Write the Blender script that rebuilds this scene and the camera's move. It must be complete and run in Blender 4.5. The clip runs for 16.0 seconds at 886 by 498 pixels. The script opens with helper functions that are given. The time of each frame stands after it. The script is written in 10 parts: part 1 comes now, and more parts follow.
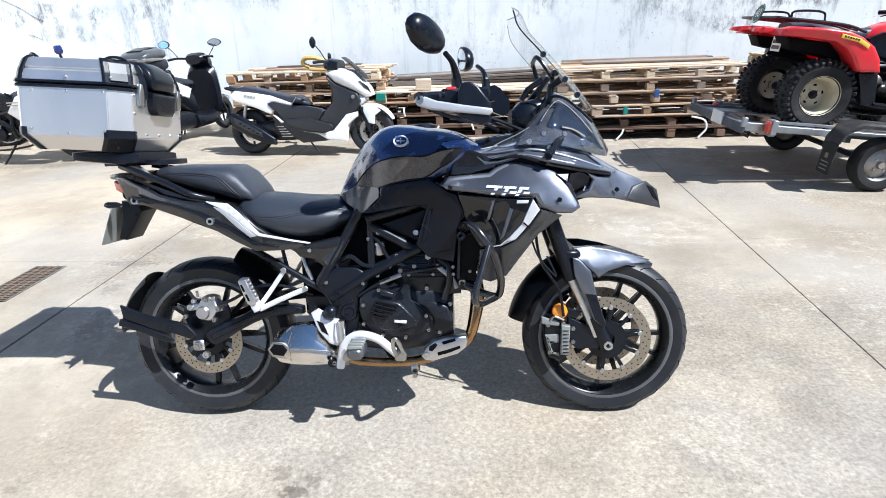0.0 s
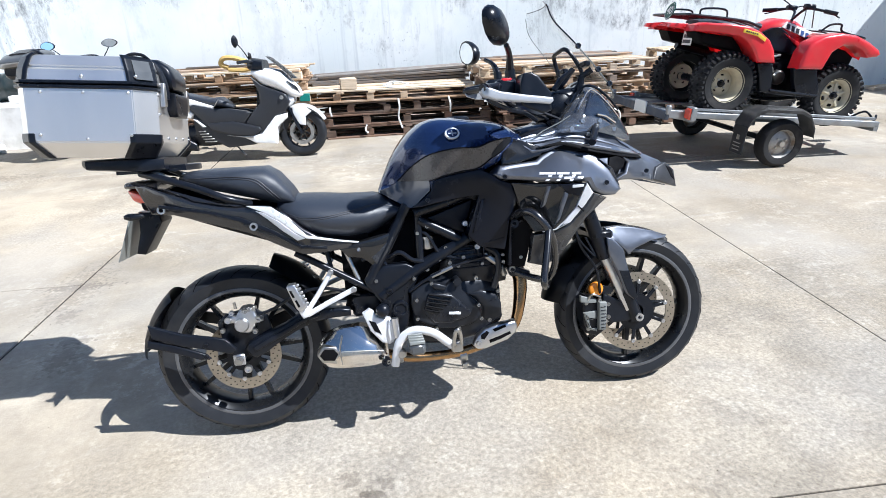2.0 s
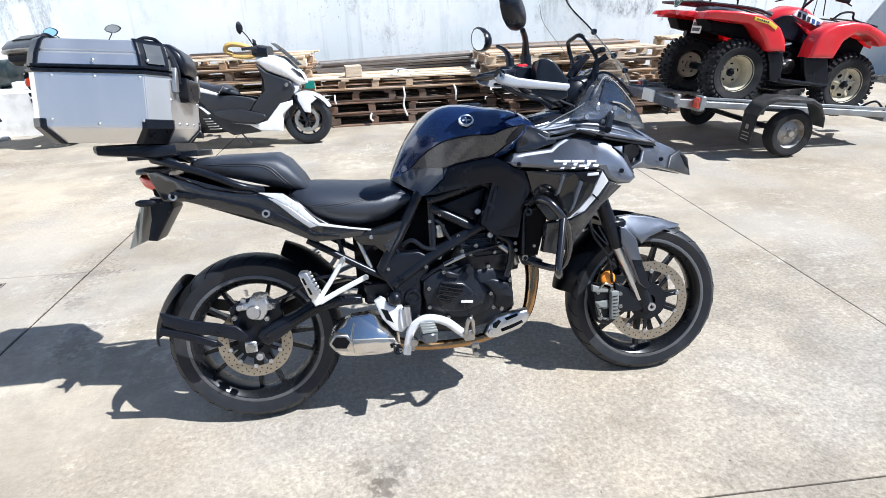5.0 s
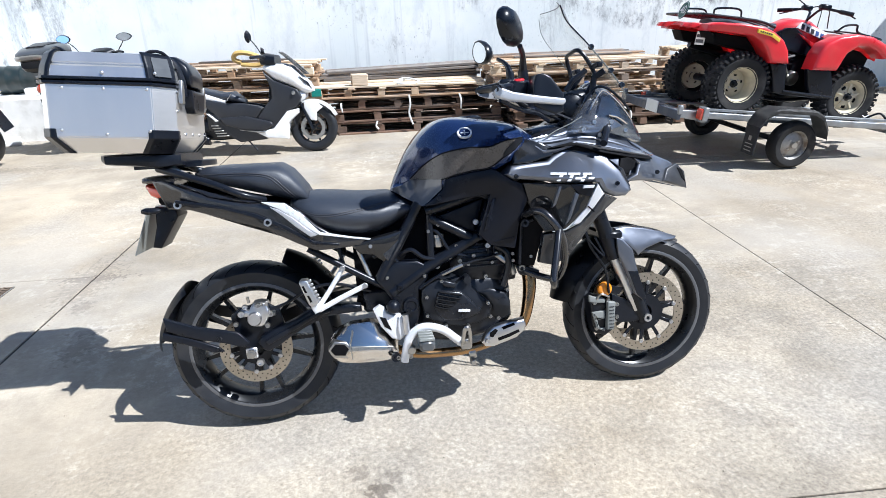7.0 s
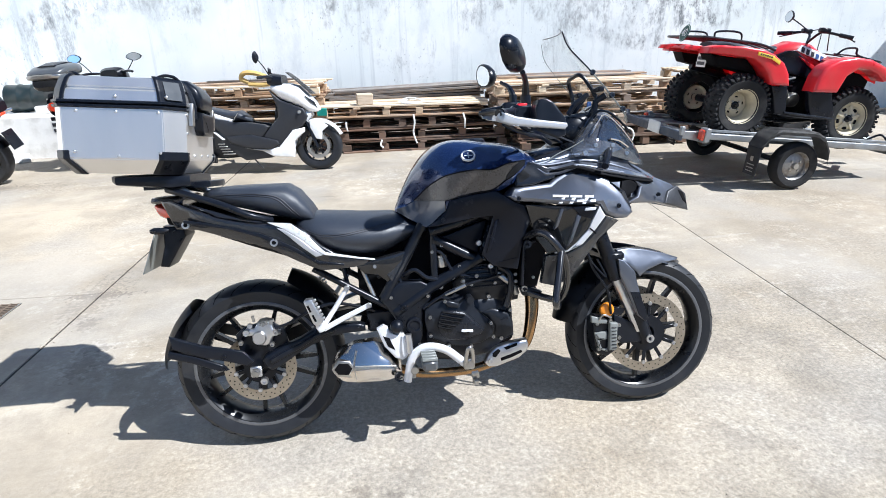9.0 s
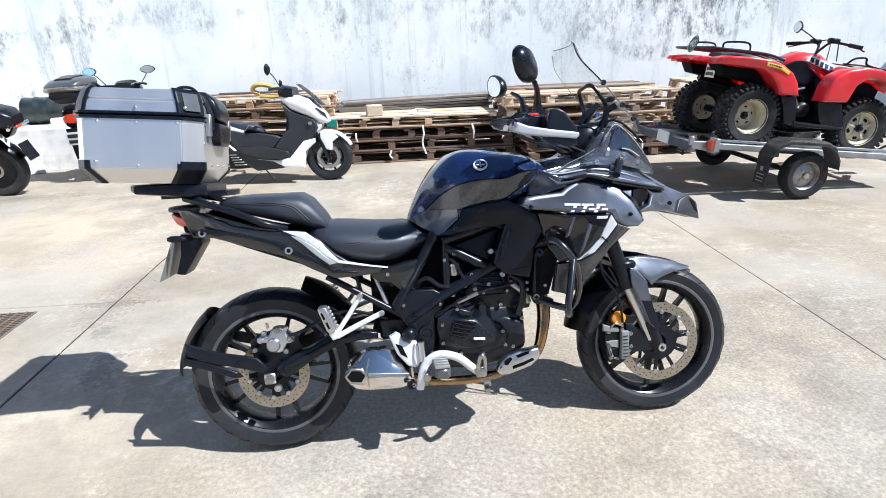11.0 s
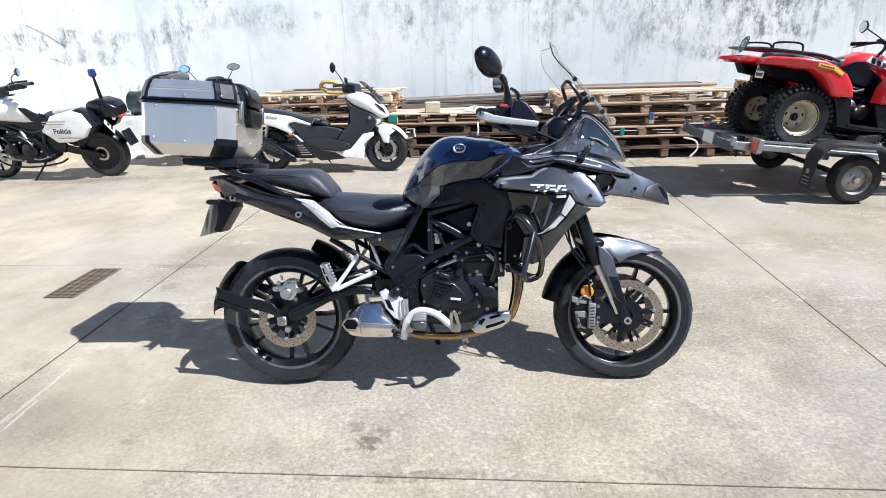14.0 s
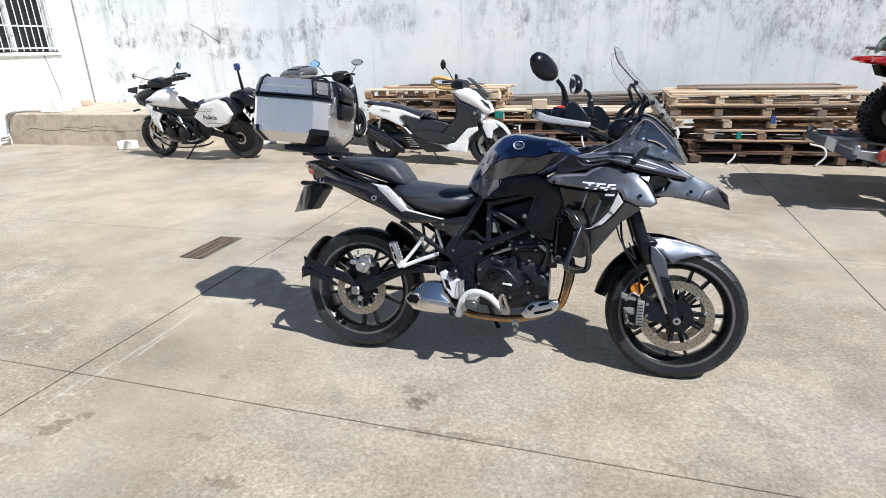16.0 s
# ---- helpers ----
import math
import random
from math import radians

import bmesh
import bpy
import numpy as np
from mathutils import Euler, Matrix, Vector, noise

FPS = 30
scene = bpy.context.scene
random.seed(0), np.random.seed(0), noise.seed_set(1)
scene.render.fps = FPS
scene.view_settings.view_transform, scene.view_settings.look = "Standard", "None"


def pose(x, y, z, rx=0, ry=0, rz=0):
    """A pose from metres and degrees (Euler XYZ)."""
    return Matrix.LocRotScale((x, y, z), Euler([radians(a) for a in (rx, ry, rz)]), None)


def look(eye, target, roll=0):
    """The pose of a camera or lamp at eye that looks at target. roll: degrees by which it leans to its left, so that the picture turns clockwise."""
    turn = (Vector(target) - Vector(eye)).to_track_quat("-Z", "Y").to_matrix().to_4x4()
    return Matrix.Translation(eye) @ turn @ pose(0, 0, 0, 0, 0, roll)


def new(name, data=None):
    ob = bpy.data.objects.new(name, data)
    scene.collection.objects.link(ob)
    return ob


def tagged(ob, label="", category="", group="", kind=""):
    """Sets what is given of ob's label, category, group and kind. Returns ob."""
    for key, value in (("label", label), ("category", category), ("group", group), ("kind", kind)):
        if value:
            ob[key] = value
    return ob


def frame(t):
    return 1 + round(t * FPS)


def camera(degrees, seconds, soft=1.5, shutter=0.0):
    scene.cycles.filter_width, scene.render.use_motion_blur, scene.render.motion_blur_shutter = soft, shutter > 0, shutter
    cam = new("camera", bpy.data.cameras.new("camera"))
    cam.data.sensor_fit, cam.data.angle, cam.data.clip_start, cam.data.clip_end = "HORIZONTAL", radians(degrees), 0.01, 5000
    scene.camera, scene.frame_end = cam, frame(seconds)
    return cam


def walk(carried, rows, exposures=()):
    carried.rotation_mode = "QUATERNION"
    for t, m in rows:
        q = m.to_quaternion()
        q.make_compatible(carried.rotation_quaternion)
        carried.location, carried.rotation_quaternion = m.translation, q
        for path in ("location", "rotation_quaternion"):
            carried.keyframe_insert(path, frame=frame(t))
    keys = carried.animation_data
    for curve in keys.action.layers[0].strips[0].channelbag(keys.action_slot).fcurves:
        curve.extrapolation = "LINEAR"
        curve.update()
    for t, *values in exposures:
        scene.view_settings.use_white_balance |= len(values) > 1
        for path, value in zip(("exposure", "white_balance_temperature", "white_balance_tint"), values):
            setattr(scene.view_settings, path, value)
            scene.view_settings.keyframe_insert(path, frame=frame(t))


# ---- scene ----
cam = camera(77.0, 16.0, soft=0.35)
PATH = [
    (0, (0.989, -1.742, 1.399), (0.919, 0.109, 0.644), -2.4),
    (0.5, (0.835, -1.746, 1.393), (0.952, 0.102, 0.637), -2.5),
    (1, (0.686, -1.689, 1.379), (0.905, 0.148, 0.619), -2.4),
    (1.5, (0.539, -1.713, 1.393), (0.8, 0.118, 0.632), -2.6),
    (2, (0.464, -1.736, 1.401), (0.76, 0.086, 0.63), -2.5),
    (2.5, (0.456, -1.731, 1.4), (0.768, 0.084, 0.621), -2.6),
    (3, (0.45, -1.723, 1.396), (0.768, 0.089, 0.611), -2.6),
    (3.5, (0.444, -1.72, 1.391), (0.761, 0.087, 0.593), -2.6),
    (4, (0.423, -1.714, 1.392), (0.738, 0.086, 0.578), -2.5),
    (6.3, (0.451, -1.735, 1.403), (0.7, 0.085, 0.611), -2.2),
    (6.5, (0.454, -1.737, 1.413), (0.713, 0.081, 0.622), -2.1),
    (7, (0.452, -1.751, 1.415), (0.719, 0.07, 0.633), -2.0),
    (7.5, (0.454, -1.759, 1.421), (0.735, 0.063, 0.645), -1.8),
    (8, (0.45, -1.761, 1.425), (0.738, 0.066, 0.664), -1.9),
    (8.5, (0.45, -1.767, 1.432), (0.726, 0.07, 0.691), -1.8),
    (9, (0.449, -1.767, 1.435), (0.71, 0.078, 0.71), -1.8),
    (9.5, (0.449, -1.767, 1.434), (0.697, 0.085, 0.72), -1.9),
    (10, (0.446, -1.769, 1.435), (0.688, 0.087, 0.729), -2.0),
    (12.5, (0.411, -1.853, 1.427), (0.645, 0.015, 0.754), -2.0),
    (13, (0.532, -1.894, 1.422), (0.749, -0.026, 0.743), -2.1),
    (13.5, (0.683, -1.966, 1.414), (0.758, -0.086, 0.737), -2.0),
    (14, (0.761, -2.152, 1.424), (0.727, -0.271, 0.744), -2.0),
    (14.5, (0.842, -2.287, 1.445), (0.713, -0.412, 0.762), -2.0),
    (15, (0.939, -2.33, 1.464), (0.701, -0.467, 0.778), -1.8),
    (15.5, (1.029, -2.344, 1.456), (0.649, -0.503, 0.774), -1.9),
    (16, (1.025, -2.347, 1.454), (0.588, -0.519, 0.771), -1.8),
]
walk(cam, [(t, look(eye, target, roll)) for t, eye, target, roll in PATH],
     exposures=[(0, 0.58, 5850, 9), (4, 0.58, 5850, 9), (12.5, 0.54, 5900, 9), (14, 0.44, 6000, 9), (16, 0.2, 6150, 10)])

from mathutils import geometry
from mathutils.bvhtree import BVHTree

# ---------------------------------------------------------------- light
YARD = -3.8  # the yard's walls and joints are turned by this about z
world = bpy.data.worlds.new("sky")
scene.world = world
world.use_nodes = True
_nt = world.node_tree
_sky = _nt.nodes.new("ShaderNodeTexSky")
_sky.sky_type, _sky.sun_disc = "NISHITA", False
SUN_WAY = Vector((-0.72, 0.37, -1.0)).normalized()
_sky.sun_elevation = math.asin(-SUN_WAY.z)
_sky.sun_rotation = math.atan2(-SUN_WAY.x, -SUN_WAY.y)
_sky.altitude, _sky.air_density, _sky.dust_density, _sky.ozone_density = 300, 1.0, 0.2, 3.5
_nt.nodes["Background"].inputs[1].default_value = 0.082
_nt.links.new(_sky.outputs[0], _nt.nodes["Background"].inputs[0])
_sun = new("sun", bpy.data.lights.new("sun", "SUN"))
_sun.data.energy, _sun.data.angle, _sun.data.color = 6.0, radians(0.55), (1.0, 0.97, 0.925)
_sun.rotation_euler = SUN_WAY.to_track_quat("-Z", "Y").to_euler()
_sun.location = (6, -4, 9)


# ---------------------------------------------------------------- materials
def mat(name, color=(0.5, 0.5, 0.5), rough=0.5, metal=0.0, var=0.15, scale=30.0, bump=0.0, bump_scale=None, coat=0.0, spec=0.5, trans=0.0, dirt=None, dirt_amount=0.0, dirt_scale=6.0, aniso=None, rvar=0.18):
    """A surface with fine and coarse variation of colour and gloss, and a fine relief."""
    m = bpy.data.materials.new(name)
    m.use_nodes = True
    nt = m.node_tree
    b = nt.nodes["Principled BSDF"]
    co = nt.nodes.new("ShaderNodeTexCoord")
    n1 = nt.nodes.new("ShaderNodeTexNoise")
    n1.inputs["Scale"].default_value, n1.inputs["Detail"].default_value = scale, 6
    n2 = nt.nodes.new("ShaderNodeTexNoise")
    n2.inputs["Scale"].default_value, n2.inputs["Detail"].default_value = scale / 7, 4
    src = co.outputs["Object"]
    if aniso:
        mp = nt.nodes.new("ShaderNodeMapping")
        mp.inputs["Scale"].default_value = aniso
        nt.links.new(src, mp.inputs[0])
        src = mp.outputs[0]
    nt.links.new(src, n1.inputs[0])
    nt.links.new(src, n2.inputs[0])
    add = nt.nodes.new("ShaderNodeMath")
    add.operation = "ADD"
    nt.links.new(n1.outputs[0], add.inputs[0])
    nt.links.new(n2.outputs[0], add.inputs[1])
    ramp = nt.nodes.new("ShaderNodeMapRange")
    ramp.inputs[1].default_value, ramp.inputs[2].default_value = 0.6, 1.4
    ramp.inputs[3].default_value, ramp.inputs[4].default_value = 1 - var, 1 + var
    nt.links.new(add.outputs[0], ramp.inputs[0])
    mix = nt.nodes.new("ShaderNodeMix")
    mix.data_type, mix.blend_type = "RGBA", "MULTIPLY"
    mix.inputs[0].default_value = 1.0
    mix.inputs[6].default_value = (*color, 1)
    nt.links.new(ramp.outputs[0], mix.inputs[7])
    col = mix.outputs[2]
    if dirt:
        n3 = nt.nodes.new("ShaderNodeTexNoise")
        n3.inputs["Scale"].default_value, n3.inputs["Detail"].default_value = dirt_scale, 8
        nt.links.new(src, n3.inputs[0])
        r3 = nt.nodes.new("ShaderNodeMapRange")
        r3.inputs[1].default_value, r3.inputs[2].default_value = 0.5, 0.68
        r3.inputs[3].default_value, r3.inputs[4].default_value = 0.0, dirt_amount
        nt.links.new(n3.outputs[0], r3.inputs[0])
        mx = nt.nodes.new("ShaderNodeMix")
        mx.data_type = "RGBA"
        nt.links.new(r3.outputs[0], mx.inputs[0])
        nt.links.new(col, mx.inputs[6])
        mx.inputs[7].default_value = (*dirt, 1)
        col = mx.outputs[2]
    nt.links.new(col, b.inputs["Base Color"])
    rr = nt.nodes.new("ShaderNodeMapRange")
    rr.inputs[1].default_value, rr.inputs[2].default_value = 0.6, 1.4
    rr.inputs[3].default_value, rr.inputs[4].default_value = max(0.02, rough * (1 - rvar)), min(1, rough * (1 + rvar))
    nt.links.new(add.outputs[0], rr.inputs[0])
    nt.links.new(rr.outputs[0], b.inputs["Roughness"])
    b.inputs["Metallic"].default_value = metal
    b.inputs["Coat Weight"].default_value = coat
    b.inputs["Coat Roughness"].default_value = 0.04
    b.inputs["Specular IOR Level"].default_value = spec
    b.inputs["Transmission Weight"].default_value = trans
    if bump:
        nb = nt.nodes.new("ShaderNodeTexNoise")
        nb.inputs["Scale"].default_value, nb.inputs["Detail"].default_value = bump_scale or scale * 4, 5
        nt.links.new(src, nb.inputs[0])
        bp = nt.nodes.new("ShaderNodeBump")
        bp.inputs["Strength"].default_value, bp.inputs["Distance"].default_value = bump, 0.004
        nt.links.new(nb.outputs[0], bp.inputs["Height"])
        nt.links.new(bp.outputs[0], b.inputs["Normal"])
    return m


class Nodes:
    """A few words for building a node tree."""

    def __init__(self, name):
        self.m = bpy.data.materials.new(name)
        self.m.use_nodes = True
        self.nt = self.m.node_tree
        self.b = self.nt.nodes["Principled BSDF"]
        self.pos = self.nt.nodes.new("ShaderNodeNewGeometry").outputs["Position"]

    def put(self, socket, value):
        if isinstance(value, bpy.types.NodeSocket):
            self.nt.links.new(value, socket)
        elif value is not None:
            socket.default_value = value

    def noise(self, scale, detail=6, stretch=(1, 1, 1), rough=0.5, shift=(0, 0, 0)):
        mp = self.nt.nodes.new("ShaderNodeMapping")
        mp.inputs["Scale"].default_value, mp.inputs["Location"].default_value = stretch, shift
        self.nt.links.new(self.pos, mp.inputs[0])
        n = self.nt.nodes.new("ShaderNodeTexNoise")
        n.inputs["Scale"].default_value, n.inputs["Detail"].default_value, n.inputs["Roughness"].default_value = scale, detail, rough
        self.nt.links.new(mp.outputs[0], n.inputs[0])
        return n.outputs[0]

    def band(self, value, lo, hi, a=0.0, b=1.0):
        r = self.nt.nodes.new("ShaderNodeMapRange")
        r.interpolation_type = "SMOOTHSTEP"
        self.put(r.inputs[0], value)
        for k, v in zip((1, 2, 3, 4), (lo, hi, a, b)):
            r.inputs[k].default_value = v
        return r.outputs[0]

    def math(self, op, a, b=None):
        n = self.nt.nodes.new("ShaderNodeMath")
        n.operation = op
        self.put(n.inputs[0], a)
        self.put(n.inputs[1], b)
        return n.outputs[0]

    def mix(self, f, a, b, blend="MIX"):
        n = self.nt.nodes.new("ShaderNodeMix")
        n.data_type, n.blend_type = "RGBA", blend
        self.put(n.inputs[0], f)
        self.put(n.inputs[6], a if isinstance(a, bpy.types.NodeSocket) else (*a, 1))
        self.put(n.inputs[7], b if isinstance(b, bpy.types.NodeSocket) else (*b, 1))
        return n.outputs[2]

    def spot(self, centre, radii, wobble=0.5, scale=9.0):
        """1 inside an uneven patch round a place, 0 outside."""
        s = self.nt.nodes.new("ShaderNodeVectorMath")
        s.operation = "SUBTRACT"
        self.put(s.inputs[0], self.pos)
        s.inputs[1].default_value = centre
        d = self.nt.nodes.new("ShaderNodeVectorMath")
        d.operation = "DIVIDE"
        self.put(d.inputs[0], s.outputs[0])
        d.inputs[1].default_value = radii
        ln = self.nt.nodes.new("ShaderNodeVectorMath")
        ln.operation = "LENGTH"
        self.put(ln.inputs[0], d.outputs[0])
        w = self.math("MULTIPLY", self.math("SUBTRACT", self.noise(scale, 6), 0.5), wobble * 4)
        return self.band(self.math("ADD", ln.outputs["Value"], w), 1.15, 0.6)

    def relief(self, height, strength, distance=0.004):
        bp = self.nt.nodes.new("ShaderNodeBump")
        bp.inputs["Strength"].default_value, bp.inputs["Distance"].default_value = strength, distance
        self.put(bp.inputs["Height"], height)
        self.nt.links.new(bp.outputs[0], self.b.inputs["Normal"])


def concrete_floor():
    n = Nodes("worn_concrete")
    col = n.mix(n.band(n.noise(0.8, 8), 0.36, 0.66), (0.30, 0.258, 0.198), (0.43, 0.385, 0.315))
    col = n.mix(n.band(n.noise(5, 10, rough=0.65), 0.38, 0.68), col, (0.315, 0.28, 0.232))
    pale = n.math("MULTIPLY", n.band(n.noise(11, 10, rough=0.76), 0.5, 0.60), n.band(n.noise(0.9, 7, rough=0.6, shift=(3, 1, 0)), 0.48, 0.60))
    col = n.mix(n.math("MULTIPLY", pale, 0.6), col, (0.60, 0.56, 0.49))
    rougher = n.math("MAXIMUM", n.band(n.noise(0.42, 5, rough=0.6, shift=(4.1, 2.2, 0)), 0.42, 0.60), n.spot((1.7, -0.5, 0), (2.5, 1.9, 5), 0.3, 1.5))
    speck = n.math("MULTIPLY", n.band(n.noise(44, 9, rough=0.80), 0.50, 0.62), n.band(rougher, 0.0, 1.0, 0.25, 0.7))
    col = n.mix(n.math("MULTIPLY", speck, 0.55), col, (0.55, 0.51, 0.44))
    dull = n.band(n.noise(1.7, 9, rough=0.66, shift=(1, 4, 0)), 0.49, 0.64)
    col = n.mix(n.math("MULTIPLY", dull, 0.42), col, (0.25, 0.22, 0.178))
    grit = n.math("MULTIPLY", n.band(n.noise(60, 8, rough=0.72), 0.53, 0.64), n.band(rougher, 0.0, 1.0, 0.12, 0.6))
    col = n.mix(grit, col, (0.19, 0.16, 0.122))
    pit = n.band(n.math("ADD", n.noise(52, 6, rough=0.66, shift=(9, 2, 0)), n.math("MULTIPLY", rougher, 0.035)), 0.66, 0.72)
    col = n.mix(n.math("MULTIPLY", pit, 0.7), col, (0.12, 0.1, 0.075))
    blot = n.math("MULTIPLY", n.band(n.noise(2.2, 10, rough=0.74, shift=(7, 0, 0)), 0.57, 0.70), 0.55)
    col = n.mix(blot, col, (0.225, 0.188, 0.142))
    rust = n.math("MULTIPLY", n.band(n.noise(0.5, 5, rough=0.6, shift=(2, 7, 0)), 0.5, 0.7), 0.3)
    col = n.mix(rust, col, (0.36, 0.29, 0.205))
    col = n.mix(n.math("MULTIPLY", n.spot((-3.3, 2.7, 0), (2.5, 1.7, 5), 0.35, 1.6), 0.6), col, (0.49, 0.42, 0.325))
    for c, r, a in (((0.42, -0.385, 0), (0.045, 0.05, 0.2), 0.9), ((0.42, -0.37, 0), (0.10, 0.09, 0.2), 0.22), ((0.36, -0.28, 0), (0.035, 0.04, 0.2), 0.5), ((0.47, -0.33, 0), (0.03, 0.03, 0.2), 0.6),
                    ((-1.2, 1.58, 0), (0.20, 0.05, 0.2), 0.6), ((-1.11, 1.2, 0), (0.05, 0.07, 0.2), 0.55), ((-0.96, 0.91, 0), (0.09, 0.04, 0.2), 0.6), ((0.62, -0.57, 0), (0.35, 0.022, 0.2), 0.45), ((-0.55, -0.35, 0), (0.04, 0.02, 0.2), 0.4), ((-1.04, -0.82, 0), (0.05, 0.06, 0.2), 0.85), ((-0.972, -0.735, 0), (0.035, 0.03, 0.2), 0.75), ((-0.39, -0.765, 0), (0.05, 0.025, 0.2), 0.5), ((-0.15, -0.97, 0), (0.07, 0.03, 0.2), 0.6),
                    ((-1.2, 1.55, 0), (0.13, 0.3, 0.2), 0.4), ((0.0, -0.75, 0), (0.06, 0.05, 0.2), 0.3), ((-0.95, 0.75, 0), (0.06, 0.12, 0.2), 0.4), ((-3.7, 4.7, 0), (0.9, 0.18, 0.2), 0.5), ((-2.2, 4.5, 0), (0.6, 0.12, 0.2), 0.35)):
        col = n.mix(n.math("MULTIPLY", n.spot(c, r, 1.15, 34), a), col, (0.12, 0.095, 0.07))
    col = n.mix(1.0, col, n.band(n.noise(1.5, 8, rough=0.66, shift=(6, 6, 0)), 0.36, 0.64, 0.85, 1.13), "MULTIPLY")
    col = n.mix(1.0, col, (0.985, 0.955, 0.905), "MULTIPLY")
    wash = n.band(n.noise(0.75, 7, rough=0.58, shift=(8, 3, 0)), 0.40, 0.62)
    col = n.mix(n.math("MULTIPLY", wash, 0.35), col, (0.40, 0.335, 0.25))
    cool = n.band(n.noise(0.62, 6, rough=0.55, shift=(1, 9, 0)), 0.47, 0.64)
    col = n.mix(n.math("MULTIPLY", cool, 0.40), col, (0.36, 0.342, 0.312))
    scrape = n.math("MULTIPLY", n.band(n.noise(3.2, 5, (0.12, 1.6, 1), 0.62, shift=(3, 5, 0)), 0.61, 0.66), n.band(n.noise(0.7, 4, shift=(6, 2, 0)), 0.50, 0.62))
    col = n.mix(n.math("MULTIPLY", scrape, 0.45), col, (0.58, 0.54, 0.48))
    for c in ((-1.222, -0.60, 0), (-1.186, -0.43, 0), (-1.163, -0.24, 0), (-1.145, -0.08, 0), (-1.139, 0.12, 0), (-1.115, -0.16, 0)):
        col = n.mix(n.math("MULTIPLY", n.spot(c, (0.010, 0.13, 0.2), 0.12, 30), 0.36), col, (0.60, 0.56, 0.50))
    # exposed grain, worn bare in patches and trowelled smooth in others
    grain = n.math("MULTIPLY", n.math("MULTIPLY", n.band(n.noise(48, 10, rough=0.82), 0.38, 0.62, 0.76, 1.14), n.band(n.noise(11, 8, rough=0.74, shift=(2, 8, 0)), 0.38, 0.62, 0.96, 1.03)), n.band(n.noise(75, 6, rough=0.7, shift=(4, 4, 0)), 0.36, 0.64, 0.86, 1.10))
    worn = n.band(rougher, 0.0, 1.0, 0.25, 1.0)
    col = n.mix(worn, col, n.mix(1.0, col, grain, "MULTIPLY"))
    n.put(n.b.inputs["Base Color"], col)
    n.put(n.b.inputs["Roughness"], n.band(n.noise(4, 6), 0.3, 0.7, 0.72, 0.93))
    n.relief(n.math("ADD", n.noise(60, 8, rough=0.75), n.math("MULTIPLY", n.noise(220, 4), 0.5)), 0.55)
    return n.m


def stained_wall():
    n = Nodes("stained_white_paint")
    col = n.mix(n.band(n.noise(1.1, 8), 0.35, 0.65), (0.77, 0.81, 0.80), (0.86, 0.875, 0.86))
    # grey washes, then black mould in clusters and runs
    wash = n.math("MULTIPLY", n.band(n.noise(2.1, 10, (1, 1, 0.45), 0.72), 0.50, 0.66), 0.38)
    col = n.mix(wash, col, (0.52, 0.56, 0.585))
    cluster = n.band(n.noise(0.75, 5, (1, 1, 1.3), 0.6, shift=(2.2, 0, 0.4)), 0.50, 0.66)
    spots = n.band(n.noise(8, 10, (1, 1, 0.5), 0.76), 0.48, 0.64)
    col = n.mix(n.math("MULTIPLY", n.math("MULTIPLY", spots, cluster), 0.75), col, (0.19, 0.20, 0.21))
    fine = n.math("MULTIPLY", n.band(n.noise(26, 8, (1, 1, 0.7), 0.7), 0.60, 0.66), n.band(n.noise(0.9, 4, shift=(0, 0, 5)), 0.48, 0.62))
    col = n.mix(n.math("MULTIPLY", fine, 0.7), col, (0.2, 0.21, 0.21))
    drip = n.math("MULTIPLY", n.band(n.noise(4.2, 9, (1, 1, 0.16), 0.7, shift=(1, 0, 3)), 0.54, 0.68), n.band(n.noise(0.55, 4, (1, 1, 0.8), shift=(6.3, 0, 1)), 0.46, 0.60))
    col = n.mix(n.math("MULTIPLY", n.math("MULTIPLY", drip, n.band(n.noise(45, 6, (1, 1, 0.5), 0.7), 0.36, 0.60, 0.3, 1.0)), 0.62), col, (0.24, 0.26, 0.27))
    streak = n.math("MULTIPLY", n.band(n.noise(9, 6, (1, 1, 0.03), 0.6), 0.57, 0.7), 0.35)
    col = n.mix(streak, col, (0.45, 0.48, 0.50))
    for c, r, a in (((5.35, 7.0, 1.75), (1.05, 3, 0.75), 0.9), ((3.6, 7.1, 1.9), (0.8, 3, 0.6), 0.6), ((2.4, 7.1, 1.8), (0.6, 3, 0.4), 0.6), ((-5.9, 7.4, 1.75), (2.3, 3, 0.17), 0.95), ((-5.3, 7.4, 1.45), (0.6, 3, 0.15), 0.7), ((-8.2, 7.4, 1.15), (0.25, 3, 0.3), 0.6), ((6.29, 6.9, 1.9), (0.06, 3, 0.7), 0.9), ((5.7, 6.95, 1.95), (0.75, 3, 0.55), 0.9), ((0.6, 7.2, 1.95), (1.4, 3, 0.22), 0.5), ((-2.2, 7.3, 1.95), (0.9, 3, 0.2), 0.5)):
        f = n.math("MULTIPLY", n.spot(c, r, 0.7, 2.6), n.math("MULTIPLY", n.band(n.noise(5.5, 10, (1, 1, 0.5), 0.76), 0.44, 0.64), n.band(n.noise(40, 6, (1, 1, 0.6), 0.7), 0.36, 0.58, 0.45, 1.0)))
        col = n.mix(n.math("MULTIPLY", f, a), col, (0.15, 0.16, 0.17))
    n.put(n.b.inputs["Base Color"], col)
    n.b.inputs["Roughness"].default_value = 0.85
    n.relief(n.noise(30, 8, rough=0.65), 0.35)
    return n.m


